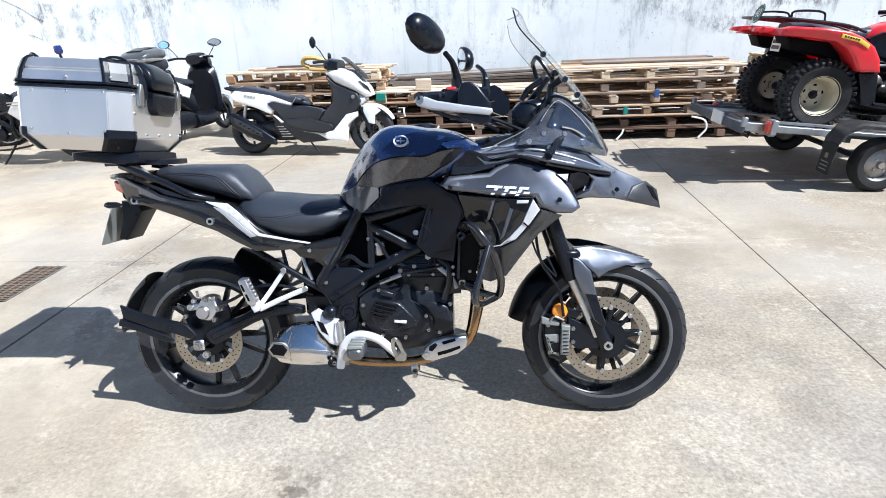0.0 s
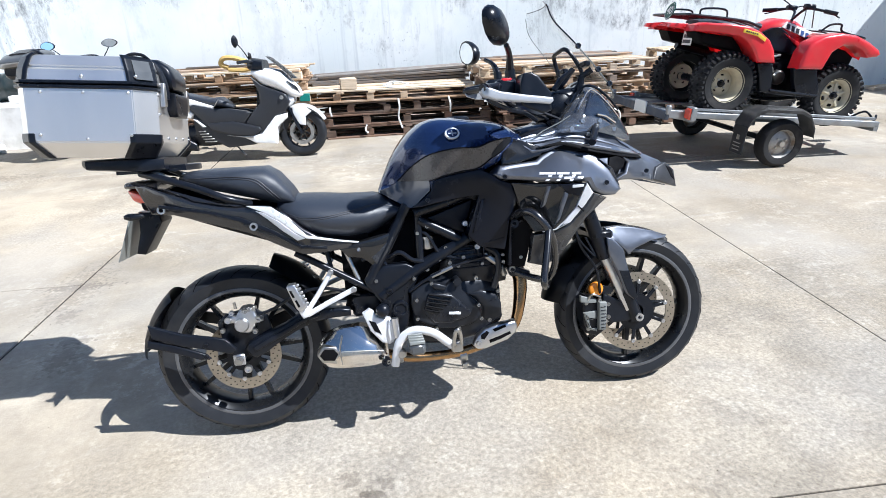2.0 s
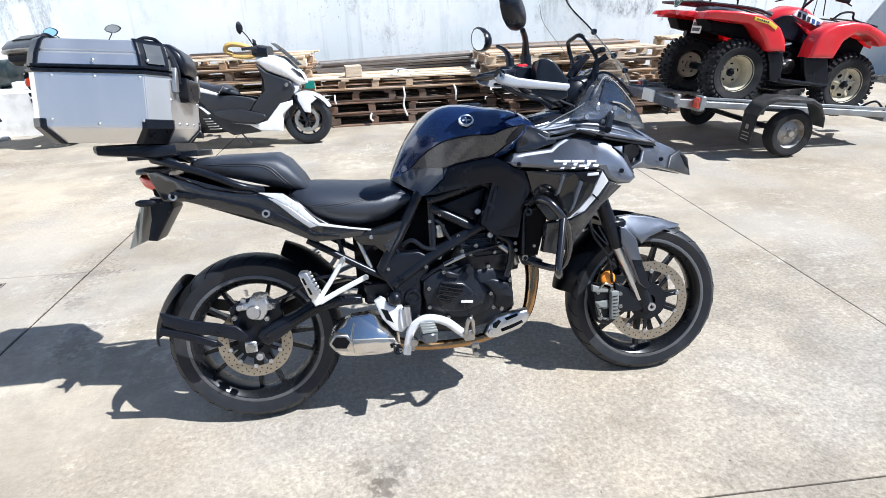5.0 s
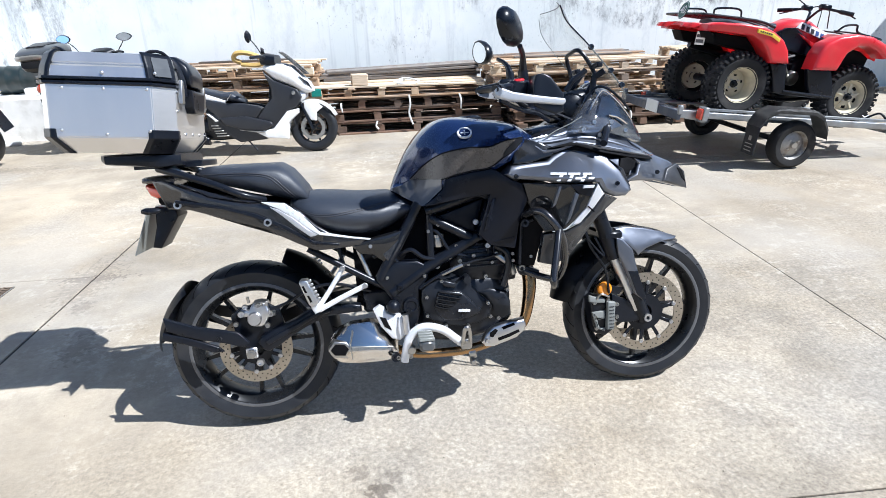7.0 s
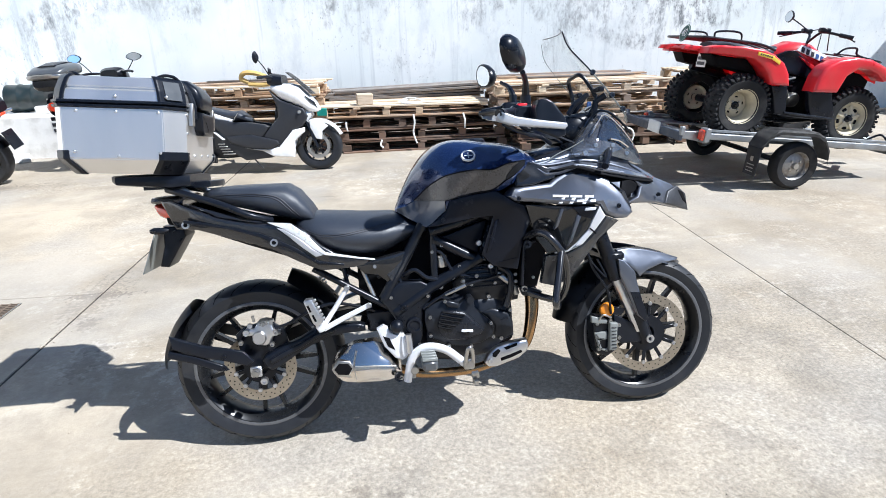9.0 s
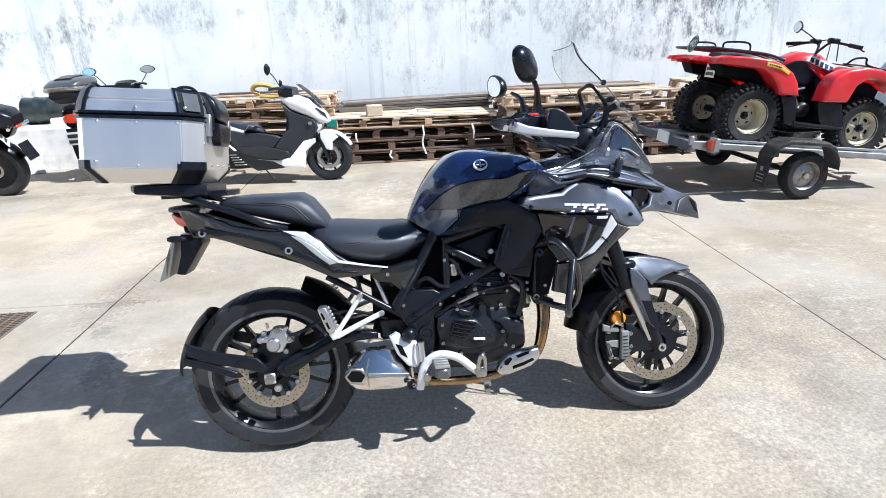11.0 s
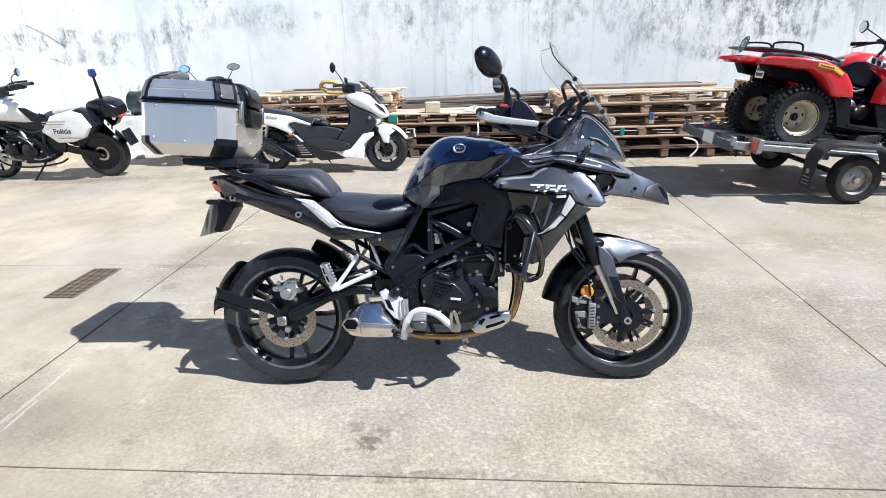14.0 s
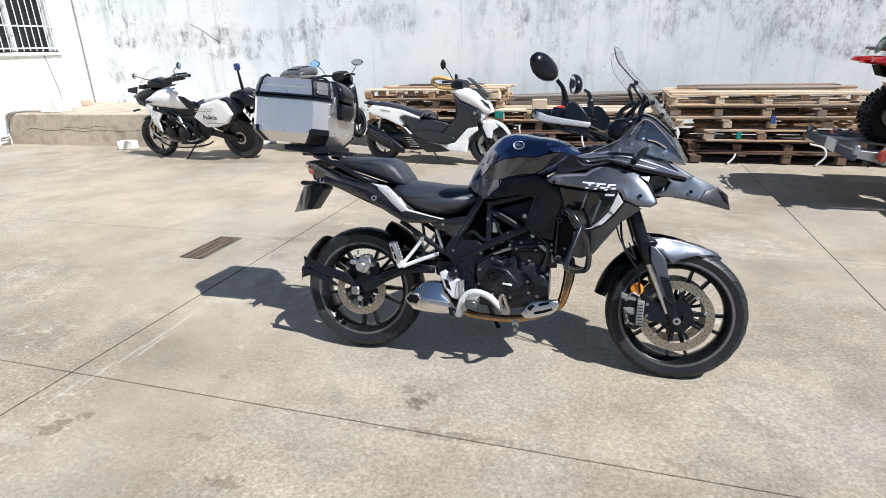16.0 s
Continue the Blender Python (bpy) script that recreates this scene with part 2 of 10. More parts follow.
def plank_wood(name, c0, c1, grey):
    n = Nodes(name)
    rnd = n.nt.nodes.new("ShaderNodeObjectInfo").outputs["Random"]
    col = n.mix(rnd, c0, c1)
    col = n.mix(n.math("MULTIPLY", n.band(n.noise(60, 6, (0.12, 1, 1)), 0.4, 0.7), 0.45), col, (0.2, 0.13, 0.075))
    col = n.mix(n.math("MULTIPLY", n.band(n.noise(2.3, 5), 0.45, 0.65), 0.45), col, grey)
    n.put(n.b.inputs["Base Color"], col)
    n.b.inputs["Roughness"].default_value = 0.85
    n.relief(n.noise(120, 5, (0.1, 1, 1)), 0.4)
    return n.m


CONCRETE = concrete_floor()
WALL = stained_wall()
KERB = mat("kerb_render", (0.44, 0.375, 0.29), 0.9, var=0.25, scale=14, bump=0.4, dirt=(0.25, 0.2, 0.15), dirt_amount=0.6, dirt_scale=5)
WHITE_RENDER = mat("white_render", (0.8, 0.79, 0.76), 0.9, var=0.08, scale=10, bump=0.3, dirt=(0.5, 0.48, 0.44), dirt_amount=0.5)
JOINT = mat("joint_dirt", (0.042, 0.035, 0.027), 0.95, var=0.4, scale=40, bump=0.4)
RUBBER = mat("tyre_rubber", (0.016, 0.0175, 0.021), 0.46, spec=0.34, var=0.3, scale=25, bump=0.15, dirt=(0.06, 0.056, 0.052), dirt_amount=0.25, dirt_scale=9)
OLD_RUBBER = mat("dusty_rubber", (0.02, 0.02, 0.021), 0.8, spec=0.25, var=0.3, scale=25, bump=0.25, dirt=(0.09, 0.082, 0.075), dirt_amount=0.4, dirt_scale=8)
GLOSS_BLACK = mat("gloss_black_paint", (0.012, 0.012, 0.014), 0.22, coat=0.6, var=0.2)
NAVY = mat("blue_black_paint", (0.010, 0.024, 0.085), 0.2, metal=0.35, coat=1.0, var=0.15, scale=200)
GREY_PAINT = mat("anthracite_paint", (0.125, 0.135, 0.162), 0.42, metal=0.80, coat=1.0, var=0.03, scale=400, rvar=0.03)
PAD = mat("brown_grey_pad", (0.060, 0.053, 0.048), 0.28, coat=0.4, var=0.2, scale=160, bump=0.05)
BEAK_GREY = mat("satin_grey_plastic", (0.026, 0.027, 0.031), 0.42, var=0.15, scale=60, bump=0.06, bump_scale=500)
GOLD = mat("gold_anodised", (0.62, 0.42, 0.17), 0.35, metal=0.7, var=0.1)
SATIN_BLACK = mat("satin_black_plastic", (0.0052, 0.0068, 0.0112), 0.30, spec=0.32, var=0.25, scale=40, bump=0.05)
FAIRING_BLACK = mat("dark_fairing_plastic", (0.006, 0.0078, 0.0135), 0.24, spec=0.2, var=0.15, scale=30)
MATT_BLACK = mat("matt_black_metal", (0.0050, 0.0066, 0.0108), 0.30, metal=0.1, spec=0.36, var=0.3, scale=40, bump=0.08)
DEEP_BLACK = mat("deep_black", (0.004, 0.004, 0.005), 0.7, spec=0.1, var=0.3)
ENGINE = mat("engine_black", (0.014, 0.016, 0.021), 0.31, metal=0.3, spec=0.4, var=0.25, scale=60, bump=0.1)
LOWER_GREY = mat("dark_grey_panel", (0.034, 0.036, 0.041), 0.28, metal=0.3, coat=0.4, var=0.08)
ENGINE_FACE = mat("satin_engine_face", (0.012, 0.0135, 0.018), 0.28, metal=0.3, spec=0.5, var=0.2, scale=60, bump=0.08)
SCOOTER_GREY = mat("scooter_grey_plastic", (0.021, 0.0225, 0.027), 0.36, spec=0.45, var=0.15, scale=40)
TAIL_BLACK = mat("tail_black", (0.012, 0.0125, 0.015), 0.2, coat=0.8, var=0.1)
PANEL_GLOSS = mat("gloss_panel_plastic", (0.009, 0.0095, 0.011), 0.11, coat=0.3, var=0.1, scale=20)
TANK_GREY = mat("tank_grey_paint", (0.092, 0.090, 0.092), 0.22, metal=0.4, coat=0.8, var=0.06, scale=200)
LEATHER = mat("black_vinyl", (0.025, 0.030, 0.041), 0.42, var=0.2, scale=20, bump=0.18, bump_scale=600)
ALU = mat("satin_aluminium", (0.62, 0.62, 0.63), 0.33, metal=1.0, var=0.08, scale=60, bump=0.05)
CASE_ALU = mat("brushed_case_sheet", (0.78, 0.765, 0.75), 0.36, metal=0.88, var=0.05, scale=14, aniso=(1, 1, 0.25), bump=0.03, bump_scale=300)
SILVER = mat("silver_paint", (0.72, 0.73, 0.75), 0.3, metal=0.25, var=0.05, scale=90, coat=0.4)
SILVER_DULL = mat("dull_silver_decal", (0.42, 0.43, 0.45), 0.35, metal=0.3, var=0.05, scale=90, coat=0.4)
CHROME = mat("polished_steel", (0.72, 0.70, 0.67), 0.16, metal=1.0, var=0.08, scale=12, dirt=(0.5, 0.4, 0.28), dirt_amount=0.5, dirt_scale=5)
STEEL = mat("steel", (0.45, 0.44, 0.42), 0.35, metal=1.0, var=0.2, scale=30)
BRONZE = mat("heat_tinted_steel", (0.36, 0.215, 0.10), 0.2, metal=1.0, var=0.4, scale=14, dirt=(0.16, 0.11, 0.08), dirt_amount=0.7, dirt_scale=10)
ROTOR = mat("brake_rotor_steel", (0.40, 0.35, 0.28), 0.36, metal=0.9, var=0.12, scale=80)
RIM_BLACK = mat("rim_black", (0.014, 0.015, 0.017), 0.28, metal=0.4, var=0.2, scale=30)
DUSTY_BLACK = mat("dusty_black_plastic", (0.07, 0.069, 0.068), 0.7, var=0.3, scale=12, dirt=(0.16, 0.15, 0.14), dirt_amount=0.5)
RIM_EDGE = mat("rim_edge_grey", (0.12, 0.122, 0.128), 0.35, metal=0.4, var=0.2, scale=30)
WHITE = mat("white_paint", (0.80, 0.80, 0.79), 0.28, coat=0.5, var=0.04)
RED = mat("red_plastic", (0.62, 0.022, 0.03), 0.3, coat=0.3, var=0.12, scale=14, dirt=(0.5, 0.1, 0.08), dirt_amount=0.3)
YELLOW = mat("yellow_decal", (0.75, 0.55, 0.06), 0.4, var=0.08)
CREAM = mat("cream_rim", (0.58, 0.52, 0.38), 0.5, var=0.15, scale=20, dirt=(0.25, 0.2, 0.15), dirt_amount=0.5)
RIM_WORN = mat("worn_rusty_rim", (0.36, 0.35, 0.33), 0.45, metal=0.5, var=0.25, scale=24, dirt=(0.17, 0.11, 0.065), dirt_amount=0.85, dirt_scale=11)
GALV = mat("galvanised_steel", (0.32, 0.335, 0.35), 0.45, metal=0.7, var=0.25, scale=14, dirt=(0.2, 0.17, 0.14), dirt_amount=0.4)
ORANGE = mat("amber_lens", (0.75, 0.25, 0.01), 0.25, var=0.08, coat=0.5)
RED_LENS = mat("red_lens", (0.72, 0.07, 0.03), 0.18, coat=0.8, var=0.1)
BLUE_LENS = mat("blue_lens", (0.01, 0.025, 0.15), 0.2, coat=0.8, var=0.1)
BLUE_DRUM = mat("blue_drum_plastic", (0.012, 0.03, 0.11), 0.45, var=0.2, scale=14)
DRUM = mat("drum_paint", (0.015, 0.025, 0.026), 0.35, var=0.3, scale=9, bump=0.1, dirt=(0.09, 0.07, 0.055), dirt_amount=0.4)
GREY_LID = mat("grey_lid_plastic", (0.06, 0.065, 0.07), 0.32, coat=0.3, var=0.12, scale=30)
BLUE_STEEL = mat("worn_blue_grey_paint", (0.07, 0.085, 0.115), 0.5, metal=0.4, var=0.3, scale=12, dirt=(0.2, 0.19, 0.18), dirt_amount=0.5)
PLATE_WHITE = mat("plate_white", (0.75, 0.75, 0.72), 0.4, var=0.05)
PLATE_BACK = mat("plate_grey", (0.2, 0.21, 0.2), 0.45, var=0.12, scale=20)
INK = mat("dark_ink", (0.03, 0.03, 0.035), 0.5, var=0.1)
GREEN_TEAL = mat("teal_paint", (0.01, 0.22, 0.18), 0.6, var=0.15)
BLUE_PAINT = mat("blue_paint", (0.03, 0.09, 0.28), 0.6, var=0.15)
GREEN_DARK = mat("green_sticker", (0.01, 0.08, 0.055), 0.4, var=0.1)
RUST = mat("rusty_iron", (0.20, 0.15, 0.11), 0.8, metal=0.3, var=0.3, scale=40, bump=0.2)
HOSE_YELLOW = mat("yellow_strap", (0.60, 0.40, 0.13), 0.6, var=0.15)
PALLET_WOOD = plank_wood("pallet_wood", (0.34, 0.19, 0.095), (0.84, 0.70, 0.50), (0.46, 0.40, 0.335))
OLD_WOOD = plank_wood("weathered_wood", (0.15, 0.085, 0.05), (0.56, 0.40, 0.265), (0.30, 0.275, 0.25))
# dark brown boards, deepened further to carry the shade in the piles' gaps
DARK_WOOD = plank_wood("dark_shaded_wood", (0.03, 0.017, 0.011), (0.19, 0.11, 0.075), (0.15, 0.125, 0.105))
GREY_WOOD = plank_wood("grey_weathered_wood", (0.10, 0.09, 0.082), (0.30, 0.275, 0.25), (0.20, 0.19, 0.18))
TERRACOTTA = mat("clay_brick", (0.50, 0.36, 0.27), 0.9, var=0.2, scale=30, bump=0.3)


def glass(name, tint=(0.8, 0.85, 0.85), rough=0.03, dust=0.04, base_gloss=0.04):
    """A clear or smoked sheet: tinted see-through, mirror gloss at its faces, and a thin film of dust."""
    m = bpy.data.materials.new(name)
    m.use_nodes = True
    nt = m.node_tree
    nt.nodes.remove(nt.nodes["Principled BSDF"])
    clear = nt.nodes.new("ShaderNodeBsdfTransparent")
    clear.inputs[0].default_value = (*tint, 1)
    film = nt.nodes.new("ShaderNodeBsdfDiffuse")
    film.inputs[0].default_value = (0.42, 0.41, 0.40, 1)
    gloss = nt.nodes.new("ShaderNodeBsdfGlossy")
    gloss.inputs["Roughness"].default_value = rough
    edge = nt.nodes.new("ShaderNodeLayerWeight")
    edge.inputs[0].default_value = 0.5
    rise = nt.nodes.new("ShaderNodeMath")
    rise.operation = "POWER"
    rise.inputs[1].default_value = 4.0
    nt.links.new(edge.outputs["Facing"], rise.inputs[0])
    fres = nt.nodes.new("ShaderNodeMapRange")
    fres.inputs[3].default_value, fres.inputs[4].default_value = base_gloss, 0.75
    nt.links.new(rise.outputs[0], fres.inputs[0])
    spots = nt.nodes.new("ShaderNodeTexNoise")
    spots.inputs["Scale"].default_value, spots.inputs["Detail"].default_value = 9, 8
    amount = nt.nodes.new("ShaderNodeMapRange")
    amount.inputs[1].default_value, amount.inputs[2].default_value = 0.3, 0.75
    amount.inputs[3].default_value, amount.inputs[4].default_value = dust * 0.5, dust * 1.6
    nt.links.new(spots.outputs[0], amount.inputs[0])
    dusty, out = nt.nodes.new("ShaderNodeMixShader"), nt.nodes.new("ShaderNodeMixShader")
    nt.links.new(amount.outputs[0], dusty.inputs[0])
    nt.links.new(clear.outputs[0], dusty.inputs[1])
    nt.links.new(film.outputs[0], dusty.inputs[2])
    nt.links.new(fres.outputs[0], out.inputs[0])
    nt.links.new(dusty.outputs[0], out.inputs[1])
    nt.links.new(gloss.outputs[0], out.inputs[2])
    nt.links.new(out.outputs[0], nt.nodes["Material Output"].inputs[0])
    return m


CLEAR = glass("clear_deflector", (0.93, 0.94, 0.945), 0.03, 0.02)
SCREEN = glass("clear_screen", (0.965, 0.97, 0.972), 0.04, 0.02)
SMOKE = glass("smoked_cowl", (0.36, 0.39, 0.43), 0.03, 0.12, 0.20)
LENS = glass("lamp_lens", (0.40, 0.46, 0.55), 0.03, 0.02, 0.12)
MIRROR = mat("mirror", (0.66, 0.69, 0.73), 0.03, metal=1.0, var=0.0)
DARK_GLASS = mat("window_dark", (0.01, 0.012, 0.014), 0.12, var=0.2)

# ---------------------------------------------------------------- mesh helpers


def part(name, bm, material, parent=None, label="", smooth=True, angle=40, m=None):
    """One mesh object from a bmesh, under a thing or under a part."""
    bmesh.ops.recalc_face_normals(bm, faces=bm.faces)
    if m is not None:
        bmesh.ops.transform(bm, matrix=m, verts=bm.verts)
    me = bpy.data.meshes.new(name)
    if smooth:
        for f in bm.faces:
            f.smooth = True
        for e in bm.edges:
            if len(e.link_faces) == 2 and e.calc_face_angle(0) > radians(angle):
                e.smooth = False
    bm.to_mesh(me)
    bm.free()
    me.materials.append(material)
    ob = new(name, me)
    if parent is not None:
        ob.parent = parent
    if label:
        ob["label"] = label
    return ob


def thing(name, m, label, category, group="", kind=""):
    ob = new(name)
    ob.empty_display_size = 0.1
    ob.matrix_world = m
    return tagged(ob, label, category, group, kind)


def add_box(bm, lo, hi, bevel=0.0, m=None, seg=1):
    r = bmesh.ops.create_cube(bm, size=1.0)
    vs = r["verts"]
    lo, hi = Vector(lo), Vector(hi)
    for v in vs:
        v.co = Vector([lo[i] + (v.co[i] + 0.5) * (hi[i] - lo[i]) for i in range(3)])
    if bevel:
        es = list({e for v in vs for e in v.link_edges})
        bv = bmesh.ops.bevel(bm, geom=es, offset=bevel, segments=seg, affect="EDGES", profile=0.6)
        vs = list({v for f in bv["faces"] for v in f.verts} | {v for v in vs if v.is_valid})
    if m is not None:
        bmesh.ops.transform(bm, matrix=m, verts=vs)
    return vs


def box(lo, hi, bevel=0.0, seg=1):
    bm = bmesh.new()
    add_box(bm, lo, hi, bevel, seg=seg)
    return bm


def add_ring_loft(bm, rings, cap=True, closed=True):
    """Joins rings of equal count into a skin."""
    vr = [[bm.verts.new(p) for p in r] for r in rings]
    n = len(vr[0])
    for a, b in zip(vr, vr[1:]):
        for i in range(n if closed else n - 1):
            j = (i + 1) % n
            try:
                bm.faces.new((a[i], a[j], b[j], b[i]))
            except ValueError:
                pass
    if cap and closed:
        bm.faces.new(vr[0][::-1])
        bm.faces.new(vr[-1])
    return vr


def smooth_path(pts, n=6):
    """A rounded path through points (Catmull-Rom)."""
    p = [Vector(q) for q in pts]
    if len(p) < 3:
        return p
    out = []
    e = [2 * p[0] - p[1]] + p + [2 * p[-1] - p[-2]]
    for i in range(1, len(e) - 2):
        a, b, c, d = e[i - 1:i + 3]
        for k in range(n):
            t = k / n
            out.append(0.5 * (2 * b + (c - a) * t + (2 * a - 5 * b + 4 * c - d) * t * t + (3 * b - a - 3 * c + d) * t ** 3))
    out.append(p[-1])
    return out


def add_tube(bm, pts, r, seg=10, round_path=True, radii=None, cap=True):
    p = smooth_path(pts) if round_path else [Vector(q) for q in pts]
    rings = []
    up = None
    for i, q in enumerate(p):
        d = (p[min(i + 1, len(p) - 1)] - p[max(i - 1, 0)]).normalized()
        if up is None:
            up = d.orthogonal().normalized()
        up = (up - d * up.dot(d)).normalized()
        side = d.cross(up)
        rr = r if radii is None else np.interp(i / (len(p) - 1), np.linspace(0, 1, len(radii)), radii)
        rings.append([q + (up * math.cos(a) + side * math.sin(a)) * rr for a in (2 * math.pi * k / seg for k in range(seg))])
    add_ring_loft(bm, rings, cap)


def tube(pts, r, seg=10, round_path=True, radii=None):
    bm = bmesh.new()
    add_tube(bm, pts, r, seg, round_path, radii)
    return bm


def add_lathe(bm, profile, seg=32, axis="Y", centre=(0, 0, 0), closed=False):
    """Turns a profile of (radius, along) round an axis through centre."""
    c = Vector(centre)
    rings = []
    for k in range(seg):
        a = 2 * math.pi * k / seg
        ring = []
        for r, h in profile:
            if axis == "Y":
                ring.append(c + Vector((r * math.cos(a), h, r * math.sin(a))))
            elif axis == "X":
                ring.append(c + Vector((h, r * math.cos(a), r * math.sin(a))))
            else:
                ring.append(c + Vector((r * math.cos(a), r * math.sin(a), h)))
        rings.append(ring)
    vr = [[bm.verts.new(p) for p in ring] for ring in rings]
    n = len(profile)
    for k in range(seg):
        a, b = vr[k], vr[(k + 1) % seg]
        for i in range(n if closed else n - 1):
            j = (i + 1) % n
            bm.faces.new((a[i], a[j], b[j], b[i]))
    bmesh.ops.remove_doubles(bm, verts=bm.verts, dist=1e-5)


def lathe(profile, seg=32, axis="Y", centre=(0, 0, 0), closed=False):
    bm = bmesh.new()
    add_lathe(bm, profile, seg, axis, centre, closed)
    return bm


def offset_poly(pts, d):
    """Moves a closed outline inwards by d."""
    n = len(pts)
    area = sum(pts[i][0] * pts[(i + 1) % n][1] - pts[(i + 1) % n][0] * pts[i][1] for i in range(n))
    s = 1 if area > 0 else -1
    out = []
    for i in range(n):
        a, b, c = Vector(pts[i - 1][:2]), Vector(pts[i][:2]), Vector(pts[(i + 1) % n][:2])
        d1, d2 = (b - a).normalized(), (c - b).normalized()
        n1, n2 = Vector((-d1.y, d1.x)) * s, Vector((-d2.y, d2.x)) * s
        h = n1 + n2
        k = 1.0 / max(0.45, 1 + n1.dot(n2))
        q = b + h * d * k
        out.append((q.x, q.y))
    return out


def add_slab(bm, outline, u, thick, r=0.006, side=1, bulge=0.0, rounded=0):
    """A panel in side view: outline of (x, w) or (x, w, u); its outer face at u on the given side, with rounded rim and a soft bulge."""
    pts = [tuple(p) if len(p) == 3 else (p[0], p[1], u) for p in outline]
    if rounded:
        v = [Vector(p) for p in pts]
        n = len(v)
        fine = []
        for i in range(n):
            a, b, c, d = v[i - 1], v[i], v[(i + 1) % n], v[(i + 2) % n]
            for k in range(rounded):
                t = k / rounded
                q = 0.5 * (2 * b + (c - a) * t + (2 * a - 5 * b + 4 * c - d) * t * t + (3 * b - a - 3 * c + d) * t ** 3)
                fine.append(tuple(q))
        pts = fine
    fine = []
    for i, p in enumerate(pts):
        q = pts[(i + 1) % len(pts)]
        m = max(1, int(math.dist(p[:2], q[:2]) / 0.035))
        fine += [tuple(a + (b - a) * k / m for a, b in zip(p, q)) for k in range(m)]
    pts = fine
    rings = [[(p[0], p[1], p[2] - thick) for p in pts]]
    for k in range(4):
        a = math.pi / 2 * k / 3
        inner = offset_poly(pts, r * (1 - math.cos(a)))
        rings.append([(q[0], q[1], p[2] - r + r * math.sin(a)) for q, p in zip(inner, pts)])

    def at(q):
        return (q[0], -side * q[2], q[1])

    vr = add_ring_loft(bm, [[at(q) for q in ring] for ring in rings], cap=False)
    back = bm.faces.new(vr[0][::-1])
    bmesh.ops.triangulate(bm, faces=[back], ngon_method="EAR_CLIP")
    # the outer face: an even net, drawn smoothly between the heights of the rim
    rim = rings[-1]
    n = len(rim)
    R = np.array(rim)
    size = R[:, :2].max(0) - R[:, :2].min(0)
    step = max(0.01, min(0.03, float(max(size)) / 14))
    inside = []
    for gx in np.arange(R[:, 0].min() + step * 0.5, R[:, 0].max(), step):
        for gy in np.arange(R[:, 1].min() + step * 0.5, R[:, 1].max(), step):
            odd = False
            for i in range(n):
                a, b = rim[i], rim[i - 1]
                if (a[1] > gy) != (b[1] > gy) and gx < (b[0] - a[0]) * (gy - a[1]) / (b[1] - a[1]) + a[0]:
                    odd = not odd
            if odd and np.min((R[:, 0] - gx) ** 2 + (R[:, 1] - gy) ** 2) > (step * 0.5) ** 2:
                inside.append((gx, gy))
    co, _, fs, orig, _, _ = geometry.delaunay_2d_cdt([Vector(q[:2]) for q in rim] + [Vector(q) for q in inside], [], [list(range(n))], 1, 1e-7)
    verts = []
    reach = max(0.004, 0.45 * float(min(size)))
    for q, src in zip(co, orig):
        own = [k for k in src if k < n]
        if own:
            verts.append(vr[-1][own[0]])
            continue
        d2 = (R[:, 0] - q[0]) ** 2 + (R[:, 1] - q[1]) ** 2 + 1e-9
        wt = d2 ** -1.5
        d = math.sqrt(float(d2.min()))
        lift = bulge * (1 - (1 - min(1.0, d / reach)) ** 2)
        verts.append(bm.verts.new(at((q[0], q[1], float((wt * R[:, 2]).sum() / wt.sum()) + lift))))
    free = [v for v, src in zip(verts, orig) if not any(k < n for k in src)]
    for f in fs:
        tri = list(dict.fromkeys(verts[k] for k in f))
        if len(tri) > 2 and bm.faces.get(tri) is None:
            bm.faces.new(tri)
    for _ in range(10):
        if free:
            bmesh.ops.smooth_vert(bm, verts=free, factor=0.5, use_axis_x=True, use_axis_y=True, use_axis_z=True)


def slab(outline, u, thick, r=0.006, side=1, bulge=0.0, rounded=0):
    bm = bmesh.new()
    add_slab(bm, outline, u, thick, r, side, bulge, rounded)
    return bm


def sections(rows, seg=20, power=2.6):
    """A skin along x from rows of (x, half width, top, bottom[, centre u]), with rounded-square cross-sections."""
    bm = bmesh.new()
    rings = []
    for row in rows:
        x, hw, top, bot = row[:4]
        cu = row[4] if len(row) > 4 else 0.0
        c, h = (top + bot) / 2, (top - bot) / 2
        ring = []
        for k in range(seg):
            a = 2 * math.pi * k / seg
            ca, sa = math.cos(a), math.sin(a)
            ring.append((x, -(cu + hw * math.copysign(abs(ca) ** (2 / power), ca)), c + h * math.copysign(abs(sa) ** (2 / power), sa)))
        rings.append(ring)
    add_ring_loft(bm, rings)
    return bm


def text_mesh(s, size, depth=0.001, shear=0.0, bold=0.0):
    """Flat letters as a bmesh in the x-y plane, centred."""
    cu = bpy.data.curves.new("lettering", "FONT")
    cu.body, cu.size, cu.extrude, cu.shear, cu.offset = s, size, depth, shear, bold
    cu.align_x, cu.align_y = "CENTER", "CENTER"
    ob = bpy.data.objects.new("lettering", cu)
    scene.collection.objects.link(ob)
    dg = bpy.context.evaluated_depsgraph_get()
    me = bpy.data.meshes.new_from_object(ob.evaluated_get(dg))
    bm = bmesh.new()
    bm.from_mesh(me)
    bpy.data.objects.remove(ob)
    bpy.data.meshes.remove(me)
    bpy.data.curves.remove(cu)
    return bm


def yard(x, y, z=0.0, rz=0.0):
    """A place in the yard's own axes."""
    return pose(0, 0, 0, 0, 0, YARD) @ pose(x, y, z, 0, 0, rz)


